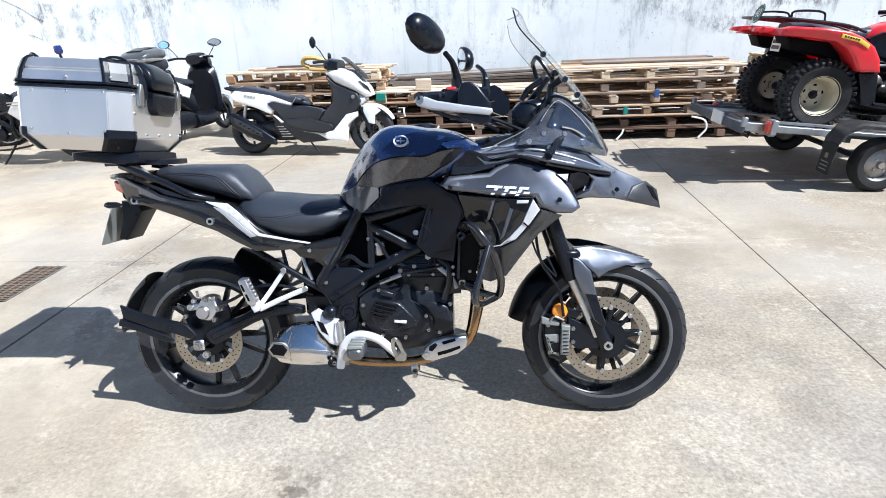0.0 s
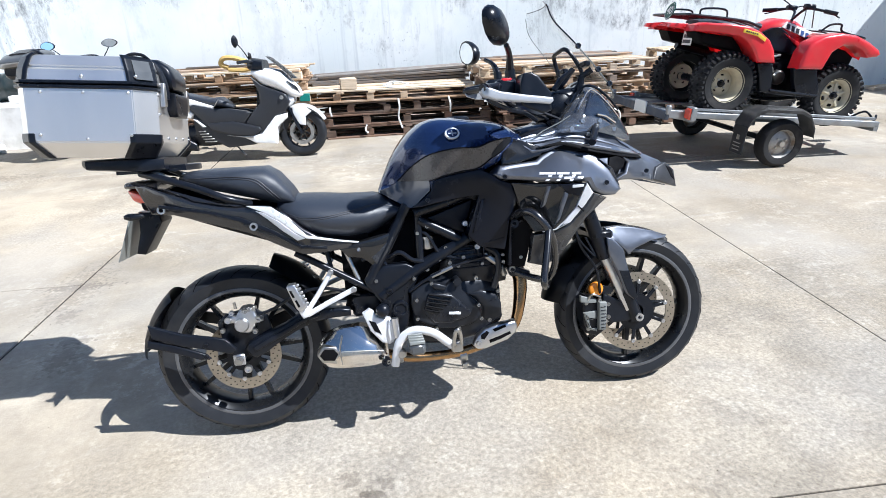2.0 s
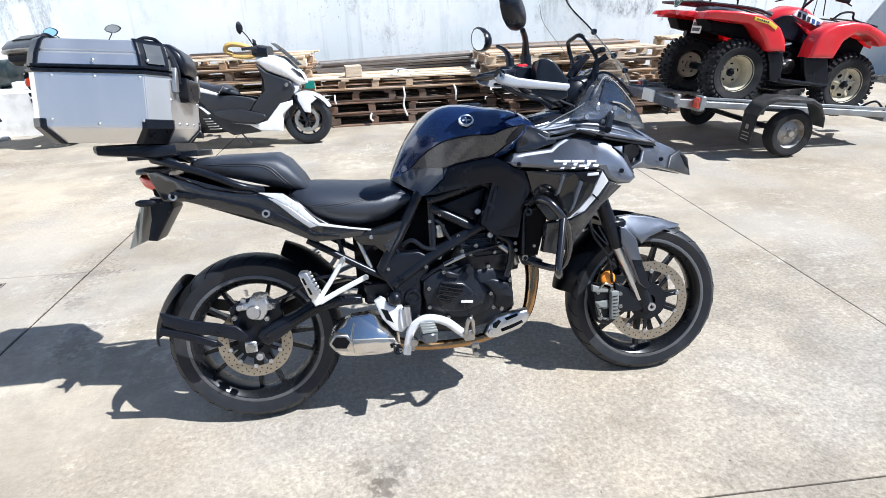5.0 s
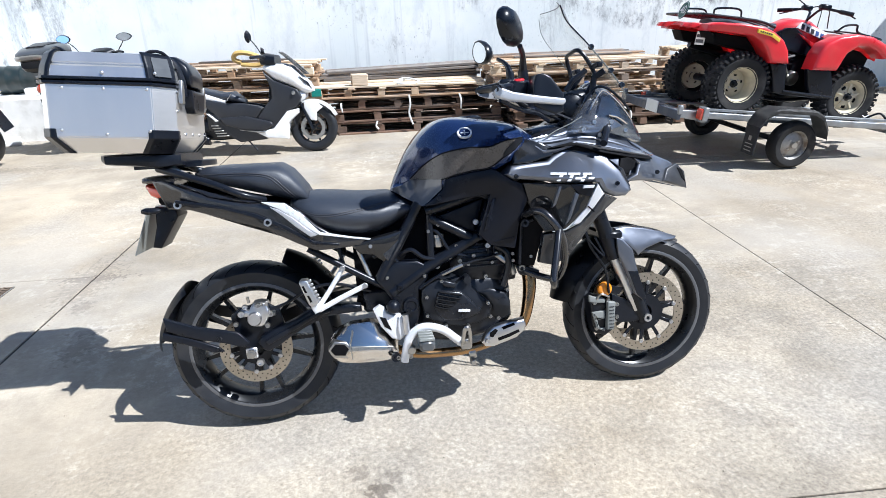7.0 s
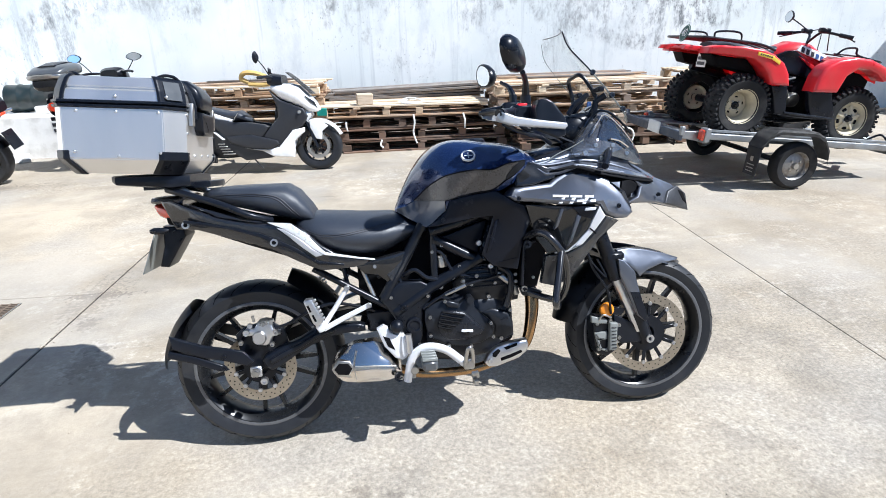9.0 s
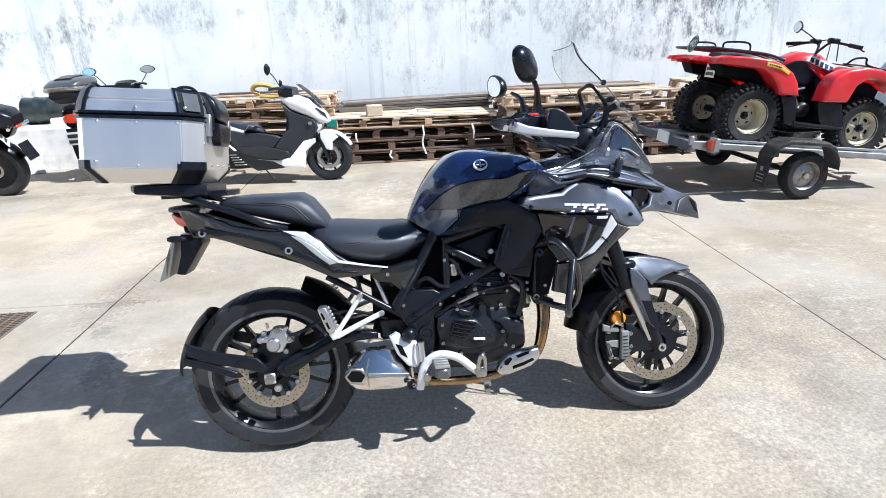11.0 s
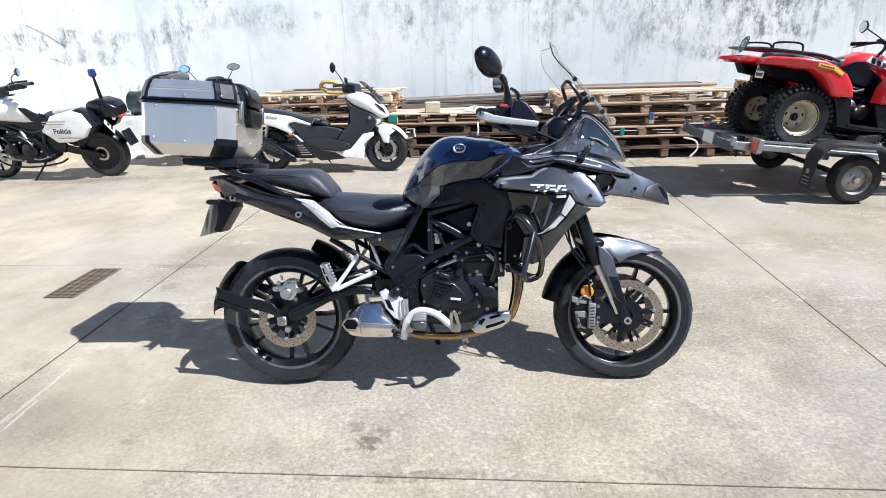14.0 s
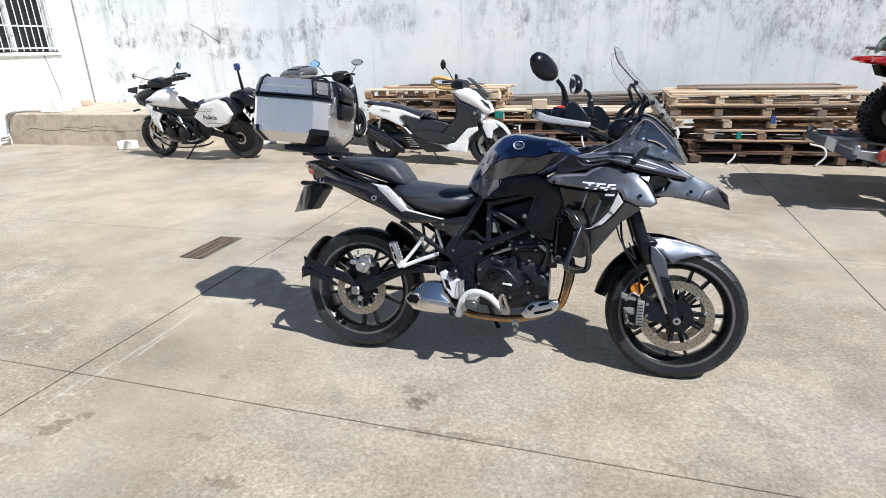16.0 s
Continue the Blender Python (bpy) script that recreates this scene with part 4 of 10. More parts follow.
def cast_wheel(name, x, w, R, r_rim, half, spokes, rotor_r, rotor_u, both_rotors, label, inner=0.77):
    """Rim with spokes and hub; tyre, rotor and bolts are its sub-parts."""
    bm = bmesh.new()
    hr = half * 0.78
    add_lathe(bm, [(r_rim + 0.006, -hr), (r_rim + 0.006, -hr + 0.008), (r_rim - 0.012, -hr + 0.014), (r_rim - 0.022, -hr * 0.4), (r_rim - 0.022, hr * 0.4), (r_rim - 0.012, hr - 0.014),
                   (r_rim + 0.006, hr - 0.008), (r_rim + 0.006, hr), (r_rim - 0.006, hr), (r_rim - 0.02, hr - 0.012), (r_rim - 0.03, hr * 0.4), (r_rim - 0.03, -hr * 0.4), (r_rim - 0.02, -hr + 0.012), (r_rim - 0.006, -hr)], 64, "Y", closed=True)
    add_lathe(bm, [(0.0001, -0.06), (0.035, -0.06), (0.045, -0.045), (0.05, -0.02), (0.05, 0.02), (0.045, 0.045), (0.035, 0.06), (0.0001, 0.06)], 24, "Y")
    wheel = bpart(name, bm, RIM_BLACK, label)
    wheel.location = (x, 0, w)
    for k in range(spokes):
        a = 2 * math.pi * (k // 2) / (spokes // 2) + 0.2 + (0.20 if k % 2 else -0.20)
        sp = bmesh.new()
        add_ring_loft(sp, [[(0.04, -0.014, -0.011), (0.04, 0.014, -0.011), (0.04, 0.014, 0.011), (0.04, -0.014, 0.011)], [(r_rim - 0.015, -0.012, -0.006), (r_rim - 0.015, 0.012, -0.006), (r_rim - 0.015, 0.012, 0.006), (r_rim - 0.015, -0.012, 0.006)]])
        part("spoke", sp, RIM_BLACK, wheel, m=Matrix.Rotation(a, 4, "Y"))
    part("tyre", tread_tyre(R, r_rim, half), RUBBER, wheel, "black road tyre with sipes and a dusty sidewall")
    part("rim_edge", lathe([(r_rim + 0.004, -hr - 0.003), (r_rim + 0.009, -hr - 0.001), (r_rim + 0.004, -hr + 0.004), (r_rim - 0.003, -hr - 0.001)], 64, "Y", closed=True), RIM_EDGE, wheel)
    # sipes across the tread
    bm = bmesh.new()
    for k in range(26):
        for s in (1, -1):
            a0 = 2 * math.pi * (k + 0.5 * (s > 0)) / 26
            pts = []
            for j in range(5):
                f = j / 4
                y = s * half * (0.30 + 0.55 * f)
                rr = r_rim + (R - r_rim) * (max(0, 1 - (y / half) ** 2)) ** 0.31 - 0.0012
                a = a0 + 0.16 * f
                pts.append((rr * math.cos(a), y, rr * math.sin(a)))
            add_tube(bm, pts, 0.0022, 4, False)
    tagged(part("sipe", bm, DEEP_BLACK, wheel), kind="stuff")
    sides = (1, -1) if both_rotors else (1,)
    for s in sides:
        d = bmesh.new()
        u = rotor_u
        seg = 72
        prof = [(rotor_r, -0.0025), (rotor_r, 0.0025), (rotor_r * inner, 0.0025), (rotor_r * inner, -0.0025)]
        add_lathe(d, prof, seg, "Y", closed=True)
        rot = part("brake_rotor", d, ROTOR, wheel, "drilled bronze-grey brake rotor", m=Matrix.Translation((0, -s * u, 0)))
        h = bmesh.new()
        for k in range(18):
            for q, f in enumerate((0.78, 0.42, 0.62, 0.25)):
                a = 2 * math.pi * (k + 0.25 * q) / 18
                rr = rotor_r * (inner + (1 - inner) * f)
                add_lathe(h, [(0.0001, -0.0031), (0.0027, -0.0031)], 8, "Y", (rr * math.cos(a), -s * u, rr * math.sin(a)))
        tagged(part("drill_hole", h, DEEP_BLACK, wheel), kind="stuff")
        c = bmesh.new()
        add_lathe(c, [(rotor_r * 0.46, -0.004), (rotor_r * 0.46, 0.004), (0.03, 0.012), (0.03, -0.004)], 32, "Y", (0, -s * u, 0), closed=True)
        part("rotor_carrier", c, MATT_BLACK, wheel)
        for k in range(10):
            a = 2 * math.pi * k / 10 + 0.2
            part("carrier_arm", box((rotor_r * 0.42, -0.004, -0.007), (rotor_r * (inner - 0.01), 0.002, 0.007), 0.002), MATT_BLACK, wheel, m=Matrix.Translation((0, -s * u, 0)) @ Matrix.Rotation(-a, 4, "Y"))
            bolt(wheel, rotor_r * (inner - 0.01) * math.cos(a), u + 0.003, rotor_r * (inner - 0.01) * math.sin(a), 0.0085, 0.005, ALU, s, "rotor_button")
    return wheel


RX, RW, FX, FW = 0.023, 0.313, 1.51, 0.296
rear = cast_wheel("rear_wheel", RX, RW, 0.307, 0.229, 0.077, 10, 0.128, 0.08, False, "black cast rear wheel", 0.70)
front = cast_wheel("front_wheel", FX, FW, 0.302, 0.234, 0.060, 10, 0.158, 0.075, True, "black cast front wheel")

rear.location = (RX, 0.022, RW + 0.001)
front.location = (FX - 0.001, -0.006, FW - 0.002)
front.rotation_euler.z = radians(-4)

# fuel tank and its covers
TANK = (  # x, top, crease u and w, fold u and w, lower edge u and w
    (0.553, 0.852, 0.030, 0.850, 0.040, 0.847, 0.045, 0.842), (0.566, 0.880, 0.045, 0.860, 0.058, 0.852, 0.065, 0.838), (0.590, 0.928, 0.062, 0.866, 0.085, 0.860, 0.100, 0.822),
    (0.620, 0.978, 0.085, 0.880, 0.090, 0.876, 0.135, 0.806), (0.652, 1.020, 0.126, 0.914, 0.130, 0.877, 0.165, 0.790), (0.686, 1.052, 0.162, 0.942, 0.166, 0.878, 0.180, 0.818),
    (0.717, 1.072, 0.190, 0.960, 0.190, 0.878, 0.190, 0.846), (0.756, 1.083, 0.212, 0.970, 0.205, 0.889, 0.200, 0.870), (0.814, 1.082, 0.232, 0.977, 0.221, 0.901, 0.212, 0.885),
    (0.882, 1.071, 0.241, 0.976, 0.230, 0.911, 0.220, 0.895), (0.920, 1.067, 0.237, 0.989, 0.228, 0.935, 0.218, 0.91), (0.966, 1.058, 0.222, 0.996, 0.216, 0.961, 0.206, 0.93),
    (0.997, 1.047, 0.208, 0.998, 0.204, 0.988, 0.195, 0.94), (1.045, 1.020, 0.150, 0.994, 0.150, 0.984, 0.145, 0.94), (1.085, 0.998, 0.090, 0.985, 0.09, 0.978, 0.085, 0.94))
TX = [r[0] for r in TANK]


def flowing(x, xs, ys):
    """A smooth curve through points, with slopes taken from their neighbours."""
    g = np.gradient(ys, xs)
    k = int(min(max(np.searchsorted(xs, x) - 1, 0), len(xs) - 2))
    h = xs[k + 1] - xs[k]
    t = min(max((x - xs[k]) / h, 0.0), 1.0)
    return float((2 * t ** 3 - 3 * t ** 2 + 1) * ys[k] + (t ** 3 - 2 * t ** 2 + t) * h * g[k] + (3 * t ** 2 - 2 * t ** 3) * ys[k + 1] + (t ** 3 - t ** 2) * h * g[k + 1])


def tank_row(x):
    return [flowing(x, TX, [r[k] for r in TANK]) for k in range(1, 8)]


def tank_shell():
    """Rounded top, a hard crease along the flank, and a flank that falls inwards below it."""
    bm = bmesh.new()
    rings = []
    bow = [(f, flowing(f, (0.0, 0.22, 0.45, 0.64, 0.80, 0.92, 1.0), (1.0, 0.998, 0.972, 0.87, 0.66, 0.34, 0.0))) for f in (0.08, 0.2, 0.32, 0.44, 0.55, 0.65, 0.74, 0.82, 0.89, 0.95)]
    for x in sorted(set(TX) | {round(0.56 + 0.015 * k, 3) for k in range(35)}):
        top, uc, wc, uf, wf, ub, wb = tank_row(x)
        half = [(f * uc, wc + g * (top - wc)) for f, g in bow] + [(uc, wc), (uf, wf), (ub, wb), (ub * 0.6, wb - 0.01)]
        rings.append([V(x, -u, w) for u, w in half] + [V(x, u, w) for u, w in half[::-1]])
    add_ring_loft(bm, rings)
    return bm


def tank_patch(xs, lo, hi, s, out, rows=6):
    """A cover that lies on the tank's flank: lo and hi give its edges between crease (0), fold (1) and lower edge (2)."""
    bm = bmesh.new()
    rings = []
    for x in xs:
        top, uc, wc, uf, wf, ub, wb = tank_row(x)
        row = []
        for k in range(rows):
            f = lo(x) + (hi(x) - lo(x)) * k / (rows - 1)
            u, w = (uc + (uf - uc) * f, wc + (wf - wc) * f) if f < 1 else (uf + (ub - uf) * (f - 1), wf + (wb - wf) * (f - 1))
            row.append(V(x, s * (u + out), w))
        rings.append(row)
    add_ring_loft(bm, rings, cap=False, closed=False)
    bmesh.ops.recalc_face_normals(bm, faces=bm.faces)
    bmesh.ops.solidify(bm, geom=bm.faces[:], thickness=0.003)
    return bm


bpart("fuel_tank", tank_shell(), NAVY, "gloss blue-black fuel tank", angle=32)
_xs = [0.62 + 0.0145 * k for k in range(27)]
for s in (1, -1):
    bpart("tank_pad", tank_patch(_xs, lambda x: 0.0, lambda x: 1.0, s, 0.0035), PAD, "matt brown-grey tank side pad")
    bpart("tank_rear_panel", tank_patch([0.560 + 0.0157 * k for k in range(11)], lambda x: 0.98, lambda x: 2.0, s, 0.0035), TANK_GREY, "glossy dark grey tank rear panel")
    bpart("tank_rear_panel", tank_patch([0.596 + 0.004 * k for k in range(7)], lambda x: 0.0, lambda x: 0.98, s, 0.002), TANK_GREY)
for s in (1, -1):
    rows = [(x, tank_row(x)) for x in _xs]
    bpart("tank_seam", tube([V(x, s * (r[1] + 0.004), r[2] + 0.001) for x, r in rows], 0.0022, 6, False), DEEP_BLACK, "dark seam round the tank pad")
    bpart("tank_seam", tube([V(x, s * (r[3] + 0.0045), r[4]) for x, r in rows], 0.0022, 6, False), DEEP_BLACK)
    bpart("tank_front_cover", tank_patch([0.925 + 0.012 * k for k in range(7)], lambda x: 0.05 + max(0.0, (0.975 - x) * 14), lambda x: 1.02, s, 0.006), SATIN_BLACK, "black cover at the tank's front corner")
bpart("fuel_cap", lathe([(0.0001, 0.012), (0.035, 0.012), (0.045, 0.006), (0.048, -0.01)], 24, "Z", (0.86, 0, 1.075)), SATIN_BLACK)
# tank emblem
for s in (1, -1):
    place = Matrix.Translation(V(0.80, s * 0.216, 1.026)) @ Matrix.Rotation(radians(s * -24), 4, "X") @ Matrix.Diagonal((1.15, s, 0.9, 1))
    badge = bpart("tank_emblem", lathe([(0.0001, -0.003), (0.0165, -0.003), (0.018, 0.004)], 24, "Y"), NAVY, "round silver-ringed tank badge", m=place)
    part("badge_ring", lathe([(0.0165, -0.002), (0.0165, -0.0045), (0.021, -0.0045), (0.022, -0.001), (0.022, 0.004), (0.0165, 0.004)], 28, "Y", closed=True), SILVER, badge, m=place)
    part("badge_bar", box((-0.0015, -0.0042, -0.010), (0.0015, -0.0028, 0.010), 0.0004), SILVER_DULL, badge, m=place)
    part("badge_bar", box((-0.012, -0.0042, -0.003), (0.012, -0.0028, 0.001), 0.0004), SILVER_DULL, badge, m=place)

# seats
RIDER = bpart("rider_seat", sections([(0.205, 0.10, 0.850, 0.78), (0.235, 0.150, 0.860, 0.755), (0.29, 0.174, 0.863, 0.715), (0.36, 0.182, 0.857, 0.692), (0.43, 0.182, 0.849, 0.686), (0.50, 0.176, 0.845, 0.694), (0.535, 0.166, 0.845, 0.708), (0.560, 0.150, 0.838, 0.722), (0.590, 0.140, 0.820, 0.738), (0.620, 0.134, 0.804, 0.752), (0.650, 0.128, 0.786, 0.765), (0.665, 0.09, 0.775, 0.768)], 28, 2.0), LEATHER, "black stitched vinyl rider seat")
PILLION = bpart("pillion_seat", sections([(-0.10, 0.06, 0.955, 0.93), (-0.07, 0.10, 0.968, 0.92), (0.0, 0.125, 0.972, 0.90), (0.10, 0.14, 0.970, 0.87), (0.18, 0.14, 0.968, 0.845), (0.215, 0.135, 0.945, 0.835), (0.255, 0.125, 0.89, 0.83), (0.27, 0.11, 0.86, 0.83)], 24, 3.0), LEATHER, "black vinyl pillion seat with raised front")


def on_skin(ob, pts, side=1, out=0.0008):
    """Points of (x, w) brought onto the flank of a part."""
    tree = BVHTree.FromPolygons([v.co for v in ob.data.vertices], [p.vertices for p in ob.data.polygons])
    res = []
    for p in smooth_path([(x, 0, w) for x, w in pts], 5):
        hit = tree.ray_cast(Vector((p.x, -side * 0.6, p.z)), Vector((0, side, 0)))[0]
        if hit:
            res.append((hit.x, hit.y - side * out, hit.z))
    return res


for s in (1, -1):
    for ob, pts in ((RIDER, [(0.232, 0.815), (0.29, 0.793), (0.36, 0.790), (0.44, 0.800), (0.52, 0.812), (0.57, 0.805), (0.62, 0.788)]), (RIDER, [(0.232, 0.809), (0.29, 0.787), (0.36, 0.784), (0.44, 0.794), (0.52, 0.810)]), (PILLION, [(-0.08, 0.945), (0.02, 0.944), (0.10, 0.940), (0.16, 0.925), (0.20, 0.885), (0.235, 0.845)]), (PILLION, [(0.02, 0.938), (0.10, 0.934), (0.155, 0.919), (0.195, 0.879), (0.228, 0.842)])):
        bpart("seat_seam", tube(on_skin(ob, pts, s), 0.0015, 5, False), INK, "dark stitched seat seam")
# rider side cover below the seat
both("side_cover", [(0.398, 0.675, 0.165), (0.459, 0.691, 0.165), (0.527, 0.702, 0.160), (0.602, 0.718, 0.150), (0.600, 0.697, 0.150), (0.569, 0.645, 0.150), (0.520, 0.580, 0.150), (0.498, 0.610, 0.150), (0.472, 0.634, 0.155), (0.426, 0.644, 0.160)], 0.15, 0.03, PANEL_GLOSS, "black side cover under the seat", 0.005, bulge=0.008)
both("cover_facet", [(0.501, 0.635, 0.158), (0.588, 0.705, 0.158), (0.562, 0.651, 0.158), (0.522, 0.597, 0.158)], 0.158, 0.012, LOWER_GREY, "", 0.004)
for s in (1, -1):
    bolt(bike, 0.462, 0.166, 0.668, 0.007, 0.005, ALU, s)

# tail
both("tail_panel", [(-0.227, 0.935, 0.10), (-0.19, 0.94, 0.12), (-0.069, 0.887, 0.15), (-0.046, 0.874, 0.155), (0.083, 0.846, 0.175), (0.189, 0.838, 0.18), (0.241, 0.812, 0.185), (0.291, 0.758, 0.185), (0.343, 0.721, 0.18), (0.453, 0.696, 0.165), (0.433, 0.674, 0.165), (0.356, 0.671, 0.175), (0.281, 0.671, 0.18), (0.211, 0.708, 0.18), (0.126, 0.757, 0.175), (0.006, 0.798, 0.16), (-0.112, 0.835, 0.135), (-0.19, 0.838, 0.10)], 0.17, 0.05, TAIL_BLACK, "gloss black tail panel", 0.008, bulge=0.006)
both("tail_flash", [(0.124, 0.848, 0.184), (0.197, 0.839, 0.189), (0.239, 0.806, 0.194), (0.301, 0.735, 0.193), (0.405, 0.707, 0.176), (0.466, 0.694, 0.166), (0.462, 0.690, 0.166), (0.405, 0.702, 0.176), (0.299, 0.726, 0.193), (0.262, 0.752, 0.194), (0.220, 0.792, 0.193), (0.175, 0.823, 0.189)], 0.19, 0.014, SILVER, "silver decal panel", 0.002)
both("flash_shade", [(0.150, 0.830, 0.187), (0.175, 0.822, 0.190), (0.220, 0.790, 0.194), (0.262, 0.750, 0.195), (0.294, 0.727, 0.194), (0.270, 0.722, 0.193), (0.225, 0.760, 0.193), (0.185, 0.800, 0.190)], 0.19, 0.012, SILVER_DULL, "dull silver edge of the decal", 0.002)
both("tail_trim", [(-0.15, 0.872, 0.145), (0.0, 0.842, 0.166), (0.10, 0.812, 0.181), (0.20, 0.762, 0.186), (0.28, 0.705, 0.187), (0.36, 0.69, 0.182), (0.36, 0.683, 0.182), (0.275, 0.694, 0.187), (0.19, 0.752, 0.186), (0.09, 0.802, 0.181), (0.0, 0.832, 0.166), (-0.15, 0.862, 0.145)], 0.17, 0.012, SATIN_BLACK, "", 0.002)
for s in (1, -1):
    for x, u, w in ((0.14, 0.176, 0.782), (-0.145, 0.118, 0.855)):
        b = bpart("luggage_stud", lathe([(0.010, 0.0), (0.010, -0.014), (0.0125, -0.015), (0.0125, -0.024), (0.007, -0.024), (0.007, -0.010), (0.0001, -0.010)], 16, "Y"), ALU, "bright luggage mounting stud", m=Matrix.Translation(V(x, s * u, w)) @ Matrix.Diagonal((1, s, 1, 1)))
        part("stud_socket", lathe([(0.0068, -0.0225), (0.0001, -0.0225)], 12, "Y"), DEEP_BLACK, b, m=Matrix.Translation(V(x, s * u, w)) @ Matrix.Diagonal((1, s, 1, 1)))
bpart("tail_underside", sections([(-0.22, 0.08, 0.90, 0.85), (-0.1, 0.12, 0.88, 0.82), (0.05, 0.15, 0.84, 0.76), (0.2, 0.16, 0.80, 0.70), (0.35, 0.15, 0.76, 0.68), (0.5, 0.12, 0.74, 0.68)], 16, 3), DEEP_BLACK)
bpart("tail_light", sections([(-0.265, 0.05, 0.925, 0.905), (-0.245, 0.075, 0.925, 0.88), (-0.205, 0.085, 0.92, 0.855)], 16, 3), RED_LENS, "red tail light")
bpart("tail_cap", sections([(-0.27, 0.06, 0.948, 0.925), (-0.22, 0.10, 0.953, 0.92), (-0.15, 0.12, 0.955, 0.90)], 16, 3), GLOSS_BLACK)
bpart("plate_bracket", slab([(-0.245, 0.85), (-0.18, 0.84), (-0.175, 0.81), (-0.245, 0.705), (-0.272, 0.71), (-0.25, 0.78)], 0.055, 0.11, 0.006), SATIN_BLACK, "black number plate bracket")
pl = bpart("number_plate", box((-0.002, -0.085, -0.072), (0.002, 0.085, 0.072), 0.001), PLATE_BACK, "number plate seen from behind", m=Matrix.Translation(V(-0.292, 0, 0.76)) @ Matrix.Rotation(radians(22), 4, "Y"))
for s in (1, -1):
    bpart("turn_signal", sections([(-0.265, 0.004, 0.862, 0.850), (-0.25, 0.012, 0.868, 0.844), (-0.22, 0.012, 0.866, 0.846), (-0.205, 0.005, 0.86, 0.852)], 12, 2.2), SATIN_BLACK, "slim rear indicator", m=Matrix.Translation((0, -s * 0.12, -0.015)))
# grab rails and carrier
for s in (1, -1):
    bpart("grab_rail", tube([V(-0.20, s * 0.10, 0.975), V(-0.13, s * 0.135, 0.955), V(-0.02, s * 0.16, 0.915), V(0.06, s * 0.17, 0.878), V(0.10, s * 0.155, 0.862), V(0.13, s * 0.13, 0.85)], 0.0115, 10), SATIN_BLACK, "black grab rail")
    bpart("carrier_stay", tube([V(-0.10, s * 0.09, 0.93), V(-0.14, s * 0.09, 0.965), V(-0.18, s * 0.09, 0.985)], 0.009, 8), STEEL)
bpart("carrier_plate", slab([(-0.31, 0.0), (-0.29, 0.05), (-0.06, 0.10), (-0.045, 0.0), (-0.06, -0.10), (-0.29, -0.05)], 0.01, 0.02, 0.004), SATIN_BLACK, "black luggage carrier", m=Matrix.Translation((0, 0, 0.985)) @ Matrix.Rotation(radians(-90), 4, "X"))
bpart("case_mount", sections([(-0.362, 0.11, 1.03, 1.006), (-0.345, 0.13, 1.03, 0.996), (-0.17, 0.15, 1.026, 0.975), (-0.115, 0.13, 1.020, 0.982)], 16, 6), SATIN_BLACK, "black plastic top case base plate")

